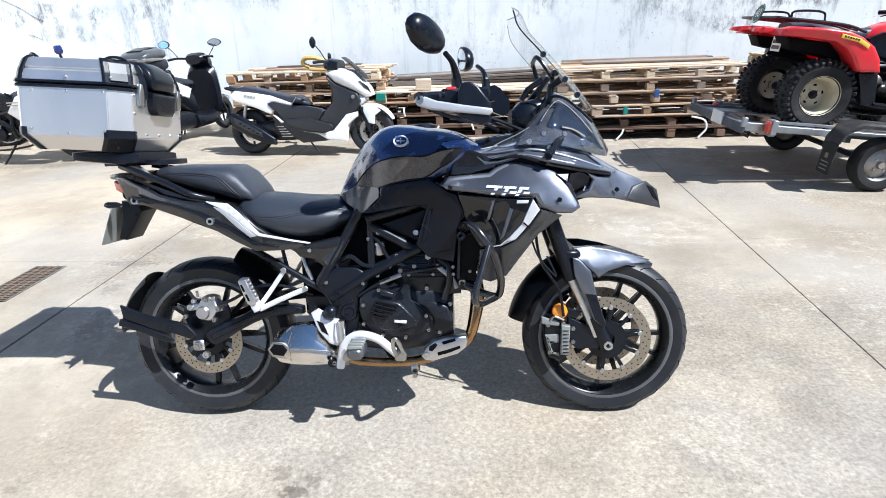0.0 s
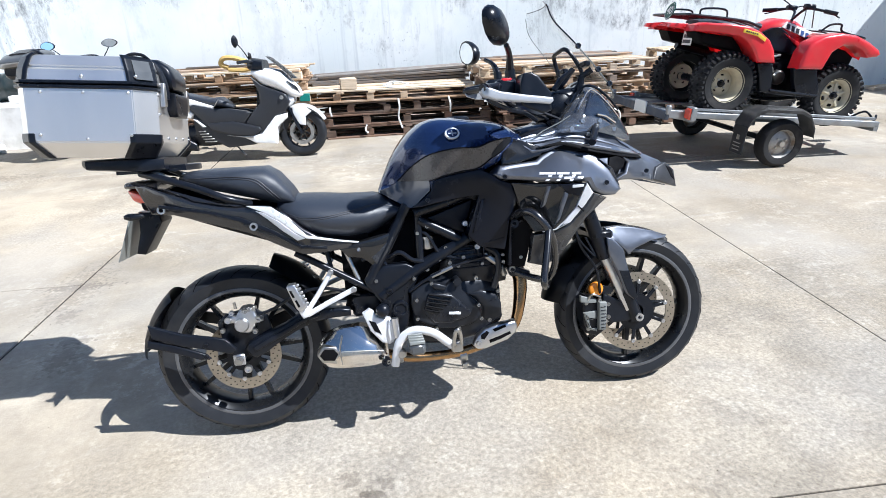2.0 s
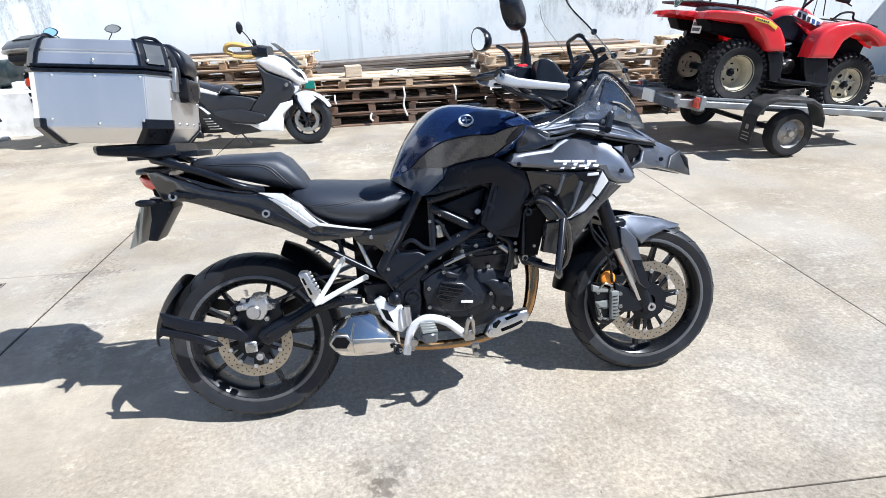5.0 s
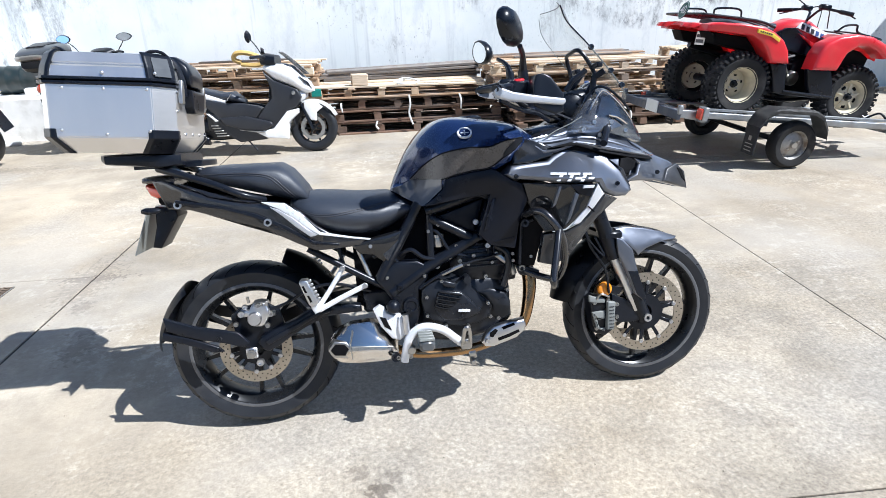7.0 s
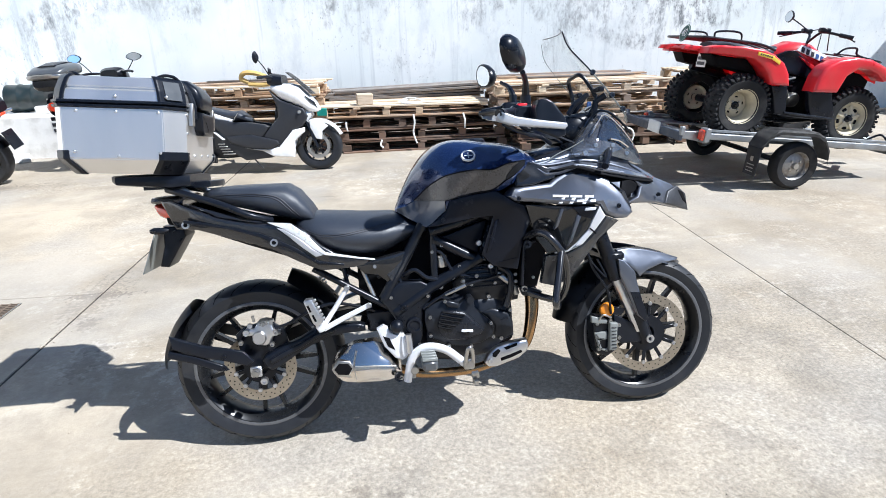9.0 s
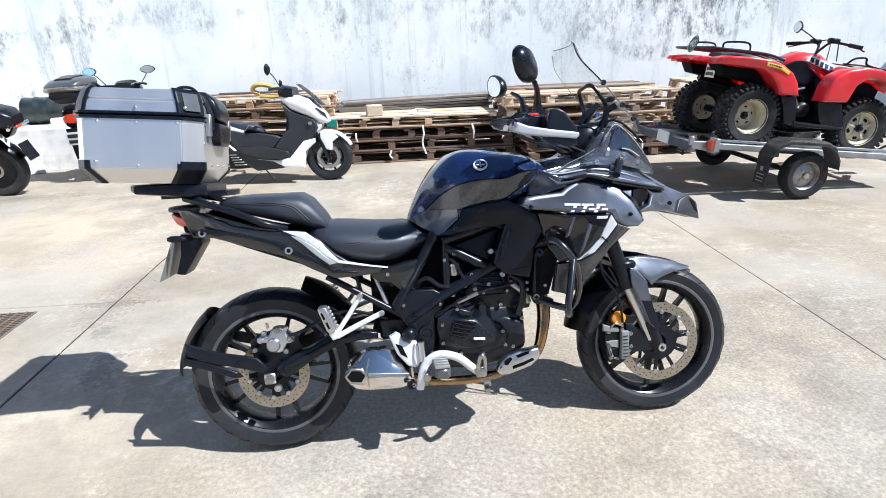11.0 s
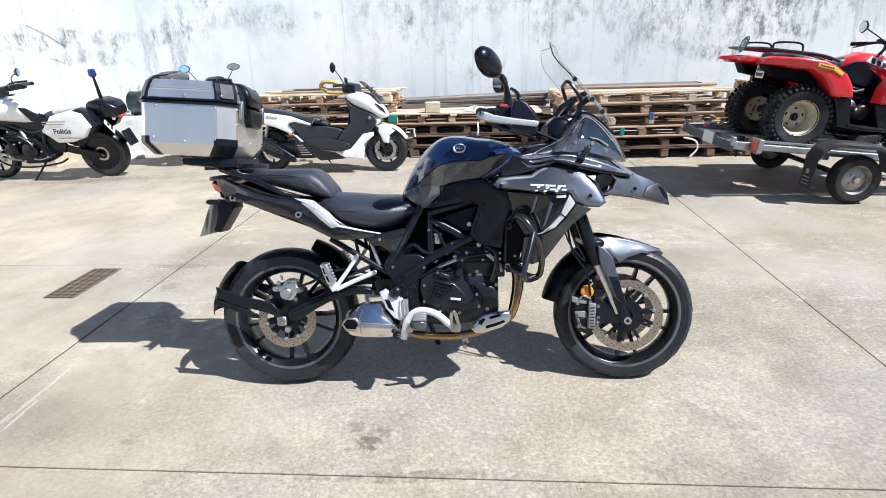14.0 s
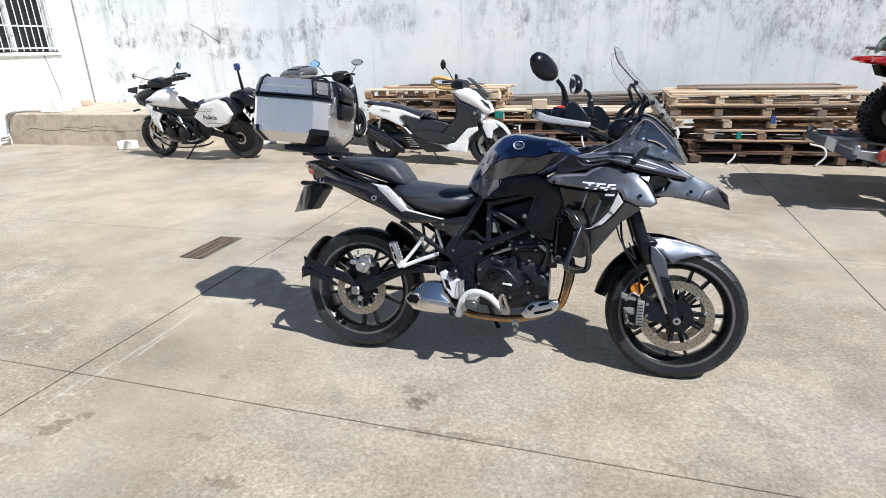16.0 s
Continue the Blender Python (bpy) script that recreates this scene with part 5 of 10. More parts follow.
# ------- top case
def top_case():
    """Riveted aluminium case with black corners and lid rim."""
    x0, x1, hu, w0, w1 = -0.478, -0.108, 0.214, 1.035, 1.235
    e = 0.030  # the rear corners are cut less than the front ones
    tilt = Matrix.Translation((-0.3, 0, 1.03)) @ Matrix.Rotation(radians(4.5), 4, "Y") @ Matrix.Translation((0.3, 0, -1.03))

    def ring(w, inset=0.0, c=0.052):
        a0, a1, h = x0 + inset, x1 - inset, hu - inset
        return [(a0 + e, -h, w), (a1 - c, -h, w), (a1, -h + c, w), (a1, h - c, w), (a1 - c, h, w), (a0 + e, h, w), (a0, h - e, w), (a0, -h + e, w)]

    bm = bmesh.new()
    add_ring_loft(bm, [ring(w0, 0.034), ring(w0 + 0.046, 0.0), ring(w1)])
    bmesh.ops.bevel(bm, geom=bm.edges[:], offset=0.0025, segments=2, affect="EDGES")
    case = bpart("top_case", bm, CASE_ALU, "riveted aluminium top case with black plastic corners", angle=25, m=tilt)
    for k in range(2):
        bm = bmesh.new()
        z = w1 - 0.002 + 0.013 * k
        add_ring_loft(bm, [ring(z, -0.002), ring(z + 0.003, -0.006), ring(z + 0.009, -0.006), ring(z + 0.011, -0.001)])
        part("lid_rim", bm, SATIN_BLACK, case, "black lid rim", smooth=False, m=tilt)
    bm = bmesh.new()
    add_ring_loft(bm, [ring(w1 + 0.02, 0.002), ring(w1 + 0.052, 0.007), ring(w1 + 0.057, 0.014), ring(w1 + 0.060, 0.014), ring(w1 + 0.064, 0.010), ring(w1 + 0.090, 0.019), ring(w1 + 0.094, 0.028), ring(w1 + 0.096, 0.09)])
    part("lid", bm, CASE_ALU, case, "aluminium lid with pressed ribs", smooth=False, m=tilt)

    def corner(sx, s, over, ins, zs, nm):
        """A moulded corner: outline round the chamfer, one (height, shrink) row at a time."""
        xe, d, c = (x1, -1, 0.052) if sx else (x0, 1, e)
        rows = []
        for z, k in zs:
            o = [(xe + d * (c + over), -s * (hu + 0.004)), (xe + d * c, -s * (hu + 0.004)), (xe - d * 0.004, -s * (hu - c)), (xe - d * 0.004, -s * (hu - c - over)), (xe + d * 0.012, -s * (hu - c - over)), (xe + d * (c + over), -s * (hu - 0.012))]
            rows.append([(a + d * k, b + s * k, z) for a, b in o])
        bm = bmesh.new()
        add_ring_loft(bm, rows)
        bmesh.ops.bevel(bm, geom=bm.edges[:], offset=0.002, segments=1, affect="EDGES")
        part(nm, bm, SATIN_BLACK, case, "black plastic corner", smooth=False, m=tilt)

    for sx in (0, 1):
        for s in (1, -1):
            corner(sx, s, 0.016, 0.034, [(w0 - 0.003, 0.034), (w0 + 0.044, 0.0), (w0 + 0.070, 0.0)], "corner_guard")
            corner(sx, s, 0.010, 0.0, [(w1 + 0.018, 0.0), (w1 + 0.052, 0.005), (w1 + 0.088, 0.015), (w1 + 0.099, 0.024)], "lid_corner")
            if sx:
                bm = bmesh.new()
                a, b = 0.008, 0.044
                rows = []
                for z, k in ((w1 + 0.028, 0.0), (w1 + 0.052, 0.005), (w1 + 0.084, 0.014)):
                    p0, p1 = Vector((x1 - 0.052 - k, -s * (hu + 0.004 - k), z)), Vector((x1 + 0.004 - k, -s * (hu - 0.052 - k), z))
                    out = Vector((0.003, -s * 0.003, 0))
                    rows.append([p0.lerp(p1, 0.2) + out, p0.lerp(p1, 0.84) + out, p0.lerp(p1, 0.84) - out, p0.lerp(p1, 0.2) - out])
                add_ring_loft(bm, rows)
                # dark grey plastic, unlike the lid's aluminium sheet
                part("lid_chamfer_plate", bm, GREY_LID, case, "dark grey plastic plate on the lid's cut corner", smooth=False, m=tilt)
            xe, d = (x1, -1) if sx else (x0, 1)
            part("tie_loop", tube([(xe + d * 0.02, -s * (hu - 0.075), w1 + 0.092), (xe + d * 0.034, -s * (hu - 0.06), w1 + 0.104), (xe + d * 0.055, -s * (hu - 0.042), w1 + 0.104), (xe + d * 0.075, -s * (hu - 0.034), w1 + 0.094)], 0.005, 8), SATIN_BLACK, case, "black tie-down loop", m=tilt)
    for y in (-0.1, 0.06):
        part("lid_strap", tube([(x1 - 0.07, y, w1 + 0.097), (x1 - 0.02, y, w1 + 0.085), (x1 + 0.006, y, w1 + 0.03), (x1 + 0.01, y, w1 - 0.02)], 0.010, 8), SATIN_BLACK, case, m=tilt)
    # latch cover and backrest pad on the forward face
    part("latch_cover", slab([(0.05, 1.163), (-0.05, 1.163), (-0.07, 1.182), (-0.076, 1.238), (0.076, 1.238), (0.07, 1.182)], 0.0, 0.03, 0.006), SATIN_BLACK, case, "black plastic latch cover", m=tilt @ Matrix.Translation((x1 + 0.028, 0.0, 0.0)) @ Matrix.Rotation(radians(90), 4, "Z"))
    part("backrest_pad", sections([(-0.05, 0.06, 1.345, 1.29), (-0.02, 0.075, 1.342, 1.262), (0.01, 0.08, 1.322, 1.245), (0.022, 0.076, 1.305, 1.247), (0.028, 0.06, 1.288, 1.252)], 20, 5), SATIN_BLACK, case, "black backrest pad", m=tilt @ Matrix.Translation((x1, 0.0, 0.0)))
    for s in (1, -1):
        part("latch", slab([(-0.012, 1.19), (0.012, 1.19), (0.014, 1.235), (0.006, 1.262), (-0.006, 1.262), (-0.014, 1.235)], 0.0, 0.014, 0.004), STEEL, case, "steel latch", m=tilt @ Matrix.Translation((x1 + 0.016, -s * 0.125, 0.0)) @ Matrix.Rotation(radians(90), 4, "Z"))
    for s in (1, -1):
        for x, w in ((x0 + 0.072, w1 - 0.012), ((x0 + x1) / 2, w1 - 0.012), (x1 - 0.064, w1 - 0.012), ((x0 + x1) / 2, w0 + 0.055), (x0 + 0.062, w0 + 0.066), (x1 - 0.062, w0 + 0.066), ((x0 + x1) / 2, w1 + 0.034)):
            bm = lathe([(0.0048, 0.002), (0.0048, -0.0015), (0.003, -0.003), (0.0001, -0.0035)], 10, "Y")
            part("rivet", bm, ALU, case, m=tilt @ Matrix.Translation((x, -s * (hu + (0.004 if abs(w - w0 - 0.066) < 0.001 else 0.0)), w)) @ Matrix.Diagonal((1, s, 1, 1)))
        for x in (x0 + 0.04, x1 - 0.04):
            part("rivet", lathe([(0.0048, 0.002), (0.0048, -0.0015), (0.003, -0.003), (0.0001, -0.0035)], 10, "Y"), ALU, case, m=tilt @ Matrix.Translation((x, -s * (hu - 0.006), w1 + 0.036)) @ Matrix.Diagonal((1, s, 1, 1)))
    for y, w in ((-0.15, w0 + 0.06), (-0.08, w0 + 0.06), (0.0, w0 + 0.06), (0.08, w0 + 0.06), (0.15, w0 + 0.06), (-0.15, w1 - 0.07), (0.15, w1 - 0.07), (-0.15, w1 - 0.012)):
        part("rivet", lathe([(0.0048, -0.002), (0.0048, 0.0015), (0.003, 0.003), (0.0001, 0.0035)], 10, "X"), ALU, case, m=tilt @ Matrix.Translation((x1 + 0.001, y, w)))


top_case()

# ------- fairings
FAIRING = both("side_fairing", [(0.917, 0.884, 0.258), (0.950, 0.909, 0.235), (1.020, 0.913, 0.228), (1.081, 0.916, 0.220), (1.104, 0.933, 0.214), (1.168, 0.961, 0.198), (1.216, 0.943, 0.205), (1.264, 0.929, 0.212), (1.295, 0.913, 0.222), (1.335, 0.867, 0.236), (1.366, 0.815, 0.240), (1.374, 0.796, 0.243), (1.345, 0.779, 0.254), (1.290, 0.784, 0.285), (1.235, 0.807, 0.318), (1.217, 0.840, 0.326), (1.147, 0.841, 0.316), (1.068, 0.850, 0.298), (0.990, 0.861, 0.278), (0.942, 0.867, 0.266)], 0.26, 0.06, GREY_PAINT, "anthracite metallic side fairing", 0.014, bulge=0.032)
both("side_shroud", [(0.650, 0.792, 0.186), (0.690, 0.818, 0.196), (0.719, 0.846, 0.202), (0.730, 0.877, 0.206), (0.754, 0.886, 0.212), (0.812, 0.897, 0.224), (0.883, 0.906, 0.234), (0.920, 0.882, 0.250), (0.944, 0.865, 0.256), (0.977, 0.851, 0.258), (1.001, 0.795, 0.250), (0.978, 0.739, 0.232), (0.958, 0.622, 0.212), (0.872, 0.640, 0.203), (0.833, 0.683, 0.198), (0.877, 0.817, 0.216), (0.800, 0.812, 0.210), (0.683, 0.793, 0.196)], 0.2, 0.05, FAIRING_BLACK, "black inner fairing", 0.006, bulge=0.014)
both("shroud_rib", [(0.882, 0.802, 0.222), (0.895, 0.806, 0.224), (0.868, 0.700, 0.210), (0.850, 0.690, 0.206)], 0.21, 0.016, FAIRING_BLACK, "", 0.004)
for k in range(3):
    both("shroud_fin", [(0.875 + 0.004 * k, 0.686 - 0.016 * k, 0.207), (0.952, 0.700 - 0.016 * k, 0.220), (0.952, 0.694 - 0.016 * k, 0.219), (0.875 + 0.004 * k, 0.680 - 0.016 * k, 0.206)], 0.21, 0.01, FAIRING_BLACK, "", 0.002)
both("fairing_stripe", [(1.208, 0.838, 0.334), (1.230, 0.803, 0.331), (1.202, 0.762, 0.321), (1.157, 0.710, 0.309), (1.110, 0.688, 0.301), (1.070, 0.682, 0.284), (1.110, 0.692, 0.301), (1.139, 0.717, 0.306), (1.176, 0.759, 0.316)], 0.31, 0.014, SILVER, "silver fairing stripe", 0.002)
both("stripe_joint", [(1.181, 0.766, 0.3195), (1.202, 0.746, 0.3205), (1.200, 0.742, 0.320), (1.178, 0.762, 0.319)], 0.32, 0.006, DEEP_BLACK, "", 0.0008)
both("lower_fairing", [(1.235, 0.802, 0.322), (1.273, 0.788, 0.290), (1.311, 0.775, 0.262), (1.233, 0.717, 0.270), (1.169, 0.632, 0.260), (1.131, 0.579, 0.250), (1.080, 0.558, 0.242), (1.035, 0.570, 0.235), (1.045, 0.673, 0.262), (1.112, 0.683, 0.294), (1.158, 0.706, 0.302), (1.206, 0.758, 0.314)], 0.19, 0.03, LOWER_GREY, "dark grey lower fairing", 0.006, bulge=0.004)
both("inner_gloss", [(0.978, 0.853, 0.264), (1.144, 0.836, 0.313), (1.205, 0.836, 0.324), (1.176, 0.760, 0.312), (1.138, 0.716, 0.302), (1.108, 0.690, 0.296), (1.047, 0.682, 0.266), (1.013, 0.737, 0.250), (0.996, 0.800, 0.255)], 0.22, 0.012, PANEL_GLOSS, "dark glossy fairing inlay", 0.003, bulge=-0.006)
both("inlay_fin", [(1.085, 0.834, 0.312), (1.094, 0.834, 0.314), (1.078, 0.775, 0.300), (1.066, 0.765, 0.295)], 0.3, 0.03, GREY_PAINT, "", 0.003)
both("inlay_fin", [(1.138, 0.812, 0.320), (1.150, 0.806, 0.321), (1.122, 0.722, 0.308), (1.108, 0.706, 0.302)], 0.3, 0.03, GREY_PAINT, "", 0.003)
both("mark_plate", [(1.120, 0.838, 0.322), (1.206, 0.837, 0.334), (1.186, 0.795, 0.325), (1.150, 0.806, 0.320)], 0.32, 0.01, FAIRING_BLACK, "", 0.002)
both("cockpit_panel", [(0.992, 1.000, 0.190), (1.05, 0.982, 0.196), (1.115, 0.957, 0.205), (1.10, 0.932, 0.213), (1.02, 0.914, 0.222), (0.955, 0.911, 0.228), (0.965, 0.950, 0.215)], 0.18, 0.04, PANEL_GLOSS, "", 0.006)
both("beak_side", [(1.009, 0.984, 0.188), (1.103, 0.997, 0.168), (1.180, 1.015, 0.150), (1.234, 1.017, 0.145), (1.298, 1.012, 0.138), (1.413, 0.974, 0.118), (1.536, 0.906, 0.092), (1.491, 0.894, 0.150), (1.379, 0.917, 0.196), (1.264, 0.940, 0.216), (1.186, 0.960, 0.212), (1.116, 0.941, 0.214), (1.068, 0.936, 0.214)], 0.13, 0.05, GREY_PAINT, "anthracite upper beak panel", 0.010, bulge=0.020)
both("beak", [(1.413, 0.966, 0.120), (1.536, 0.903, 0.095), (1.605, 0.875, 0.078), (1.663, 0.838, 0.058), (1.689, 0.766, 0.048), (1.628, 0.782, 0.082), (1.575, 0.795, 0.112), (1.504, 0.814, 0.156), (1.420, 0.822, 0.195), (1.352, 0.826, 0.222), (1.405, 0.850, 0.205), (1.420, 0.880, 0.190), (1.395, 0.908, 0.192), (1.480, 0.893, 0.152)], 0.06, 0.03, GREY_PAINT, "anthracite beak", 0.008, bulge=0.006)
bpart("beak_top", sections([(1.30, 0.12, 1.005, 0.93), (1.38, 0.112, 0.985, 0.92), (1.46, 0.098, 0.944, 0.89), (1.56, 0.078, 0.893, 0.85), (1.64, 0.055, 0.848, 0.805), (1.684, 0.036, 0.796, 0.772)], 16, 3), BEAK_GREY, "satin grey beak ridge")
both("beak_tip", [(1.545, 0.808, 0.140), (1.577, 0.850, 0.110), (1.630, 0.864, 0.083), (1.674, 0.832, 0.066), (1.693, 0.765, 0.054), (1.640, 0.780, 0.088)], 0.06, 0.02, BEAK_GREY, "satin grey beak tip", 0.004, bulge=0.003)
both("beak_vent", [(1.630, 0.851, 0.086), (1.656, 0.840, 0.076), (1.681, 0.792, 0.064), (1.655, 0.808, 0.080)], 0.06, 0.02, DEEP_BLACK, "black vent in the beak's tip", 0.001)
both("beak_groove", [(1.085, 0.958, 0.216), (1.169, 0.973, 0.213), (1.224, 0.956, 0.218), (1.296, 0.933, 0.214), (1.487, 0.899, 0.160), (1.491, 0.891, 0.162), (1.385, 0.906, 0.202), (1.268, 0.932, 0.221), (1.183, 0.960, 0.217)], 0.2, 0.012, DEEP_BLACK, "", 0.002)
both("beak_intake", [(1.345, 0.905, 0.213), (1.384, 0.908, 0.200), (1.412, 0.890, 0.192), (1.406, 0.869, 0.194), (1.352, 0.846, 0.222), (1.330, 0.867, 0.232)], 0.15, 0.03, DEEP_BLACK, "black air intake", 0.002)
both("beak_lower", [(1.296, 0.905, 0.226), (1.340, 0.868, 0.236), (1.366, 0.812, 0.236), (1.350, 0.826, 0.222), (1.330, 0.866, 0.228), (1.34, 0.905, 0.212)], 0.15, 0.12, GREY_PAINT, "", 0.004)
both("beak_inside", [(1.22, 0.945, 0.19), (1.38, 0.92, 0.18), (1.46, 0.895, 0.14), (1.44, 0.83, 0.165), (1.35, 0.81, 0.20), (1.24, 0.86, 0.20)], 0.16, 0.05, DEEP_BLACK, "dark inside of the beak", 0.005)
for s in (1, -1):
    for x, u, w in ((0.955, 0.266, 0.875), (1.297, 0.286, 0.828), (1.508, 0.163, 0.845), (0.705, 0.205, 0.815)):
        bolt(bike, x, u, w, 0.008, 0.005, SATIN_BLACK, s)

# pale slanted marks on the fairing
_skin_tree = BVHTree.FromPolygons([v.co for v in FAIRING[0].data.vertices], [p.vertices for p in FAIRING[0].data.polygons])


def skin(x, w):
    """The fairing's half width where the marks are stuck on."""
    hit = _skin_tree.ray_cast(Vector((x, -0.6, w)), Vector((0, 1, 0)))[0]
    return -hit.y if hit else 0.29


def slanted_mark(x, w, length, height, lean):
    o = [(x, w), (x + length, w), (x + length - lean, w - height), (x - lean, w - height)]
    both("fairing_mark", [(1.072 + a * 0.66, 0.857 + b * 0.74 - a * 0.045, skin(1.072 + a * 0.66, 0.857 + b * 0.74 - a * 0.045) + 0.0065) for a, b in o], 0.24, 0.012, SILVER, "silver slanted mark on the fairing", 0.0006)


for x, w, length, height, lean in ((0.0, 0.031, 0.074, 0.010, 0.008), (0.034, 0.020, 0.017, 0.026, 0.022), (0.082, 0.031, 0.056, 0.010, 0.008), (0.084, 0.020, 0.017, 0.026, 0.022), (0.104, 0.012, 0.030, 0.009, 0.006), (0.152, 0.031, 0.044, 0.010, 0.008), (0.146, 0.020, 0.017, 0.026, 0.022), (0.168, 0.013, 0.026, 0.009, 0.006)):
    slanted_mark(x, w, length, height, lean)
both("maker_mark", [(1.160, 0.834, 0.334), (1.195, 0.834, 0.339), (1.193, 0.825, 0.338), (1.158, 0.825, 0.333)], 0.33, 0.006, SILVER, "small pale maker mark", 0.001)

# headlight, screen, cockpit
bpart("headlight", sections([(1.27, 0.075, 1.05, 0.985), (1.31, 0.09, 1.075, 0.975), (1.37, 0.085, 1.055, 0.965), (1.42, 0.07, 1.01, 0.955), (1.45, 0.04, 0.98, 0.95)], 20, 3), GLOSS_BLACK, "dark headlight unit")
def cowl():
    """A smoked nose, wide at its foot, with a blunt ridge."""
    bm = bmesh.new()
    rings = []
    for x, w0, w1, h0, h1 in ((1.180, 1.000, 1.030, 0.198, 0.190), (1.205, 1.000, 1.068, 0.198, 0.172), (1.258, 1.000, 1.146, 0.190, 0.142), (1.298, 1.000, 1.178, 0.178, 0.122), (1.345, 0.990, 1.158, 0.162, 0.115), (1.403, 0.975, 1.112, 0.136, 0.102), (1.446, 0.962, 1.064, 0.112, 0.085), (1.482, 0.955, 1.004, 0.086, 0.066), (1.500, 0.955, 0.972, 0.062, 0.05)):
        g = h1 * 0.55
        half = [(h0, w0), (h0 * 0.97, w0 + 0.22 * (w1 - w0)), (h0 + 0.30 * (g - h0), w0 + 0.52 * (w1 - w0)), (h0 + 0.62 * (g - h0), w0 + 0.80 * (w1 - w0)), (g, w0 + 0.97 * (w1 - w0)), (g * 0.4, w1 + 0.004)]
        rings.append([V(x + 0.02 * (1 - u / max(h0, 0.01)), u, w) for u, w in half] + [V(x + 0.02 * (1 - u / max(h0, 0.01)), -u, w) for u, w in half[::-1]])
    add_ring_loft(bm, rings)
    return bm


bpart("headlight_cowl", cowl(), SMOKE, "smoked see-through headlight cowl", angle=28)
for s in (1, -1):
    ob = bpart("deflector", slab([(1.085, 0.992, 0.178), (1.127, 1.014, 0.176), (1.175, 1.034, 0.186), (1.215, 1.056, 0.192), (1.262, 1.020, 0.204), (1.205, 1.008, 0.206), (1.14, 0.993, 0.195)], 0.18, 0.004, 0.001, s), CLEAR, "clear wind deflector panel")
    ob.visible_shadow = False
    part("deflector_edge", tube([V(1.085, s * 0.179, 0.992), V(1.127, s * 0.177, 1.014), V(1.175, s * 0.187, 1.034), V(1.215, s * 0.193, 1.056)], 0.002, 6, False), PLATE_BACK, ob)
    bolt(bike, 1.212, 0.208, 1.011, 0.009, 0.006, ALU, s, "deflector_bolt")
both("headlight_lens", [(1.275, 1.060, 0.172), (1.318, 1.135, 0.136), (1.37, 1.115, 0.126), (1.43, 1.040, 0.112), (1.482, 0.978, 0.082), (1.41, 0.985, 0.130), (1.34, 1.005, 0.160)], 0.13, 0.008, LENS, "clear headlight lens", 0.003)
both("lamp_reflector", [(1.33, 1.03, 0.096), (1.37, 1.045, 0.094), (1.41, 1.005, 0.08), (1.37, 0.99, 0.092)], 0.12, 0.004, CHROME, "bright lamp reflector", 0.002)


def windscreen():
    bm = bmesh.new()
    rows = [(1.172, 1.445, 0.09), (1.175, 1.432, 0.115), (1.192, 1.375, 0.132), (1.25, 1.305, 0.15), (1.31, 1.235, 0.155), (1.372, 1.16, 0.15), (1.405, 1.125, 0.125), (1.418, 1.112, 0.10)]
    rings = []
    for x, w, h in rows:
        rings.append([(x + 0.055 * (1 - abs(k / 6 - 1) ** 2.0) * (h / 0.15), h * (k / 6 - 1), w) for k in range(13)])
    add_ring_loft(bm, rings, cap=False, closed=False)
    bmesh.ops.solidify(bm, geom=bm.faces[:], thickness=0.004)
    return bm


ws = bpart("windscreen", windscreen(), SCREEN, "clear tinted-edge touring windscreen")
ws.visible_shadow = False
part("screen_edge", tube([(x, -h, w) for x, w, h in ((1.175, 1.432, 0.115), (1.192, 1.375, 0.132), (1.25, 1.305, 0.15), (1.265, 1.287, 0.151))], 0.0026, 5), GLOSS_BLACK, ws)
part("screen_edge", tube([(x, -h, w) for x, w, h in ((1.265, 1.287, 0.151), (1.31, 1.235, 0.155), (1.372, 1.16, 0.15), (1.405, 1.125, 0.125), (1.418, 1.112, 0.10))], 0.0026, 5), PLATE_BACK, ws)
part("screen_edge", tube([(1.172 + 0.055 * (1 - abs(k / 5 - 1) ** 2.0) * 0.6, 0.09 * (k / 5 - 1), 1.446) for k in range(11)], 0.0014, 5, False), PLATE_BACK, ws)
part("screen_edge", tube([(x, h - 0.001, w) for x, w, h in ((1.175, 1.432, 0.115), (1.192, 1.375, 0.132), (1.25, 1.305, 0.15), (1.31, 1.235, 0.155), (1.372, 1.16, 0.15), (1.405, 1.125, 0.125))], 0.0013, 5), PLATE_BACK, ws)
bpart("screen_bracket", tube([V(1.237, 0.10, 1.10), V(1.294, 0.082, 1.163), V(1.311, 0.074, 1.208), V(1.275, 0.070, 1.272), V(1.258, 0.050, 1.292), V(1.256, 0.0, 1.290), V(1.258, -0.050, 1.284), V(1.268, -0.070, 1.262), V(1.283, -0.074, 1.200), V(1.272, -0.082, 1.140), V(1.237, -0.10, 1.10)], 0.0075, 8), SATIN_BLACK, "black hooped screen bracket")
bpart("bracket_stay", tube([V(1.302, 0.02, 1.226), V(1.270, 0.02, 1.188), V(1.236, 0.02, 1.150)], 0.010, 8, False), SATIN_BLACK)
for s in (1, -1):
    bpart("bracket_clamp", box((1.300, -s * 0.10 - 0.03, 1.222), (1.322, -s * 0.10 + 0.03, 1.240), 0.004), SATIN_BLACK)
for s in (1,):
    for x, w in ((1.265, 1.285), (1.335, 1.205), (1.375, 1.155)):
        bolt(bike, x, 0.158, w, 0.010, 0.008, GLOSS_BLACK, s, "screen_bolt")
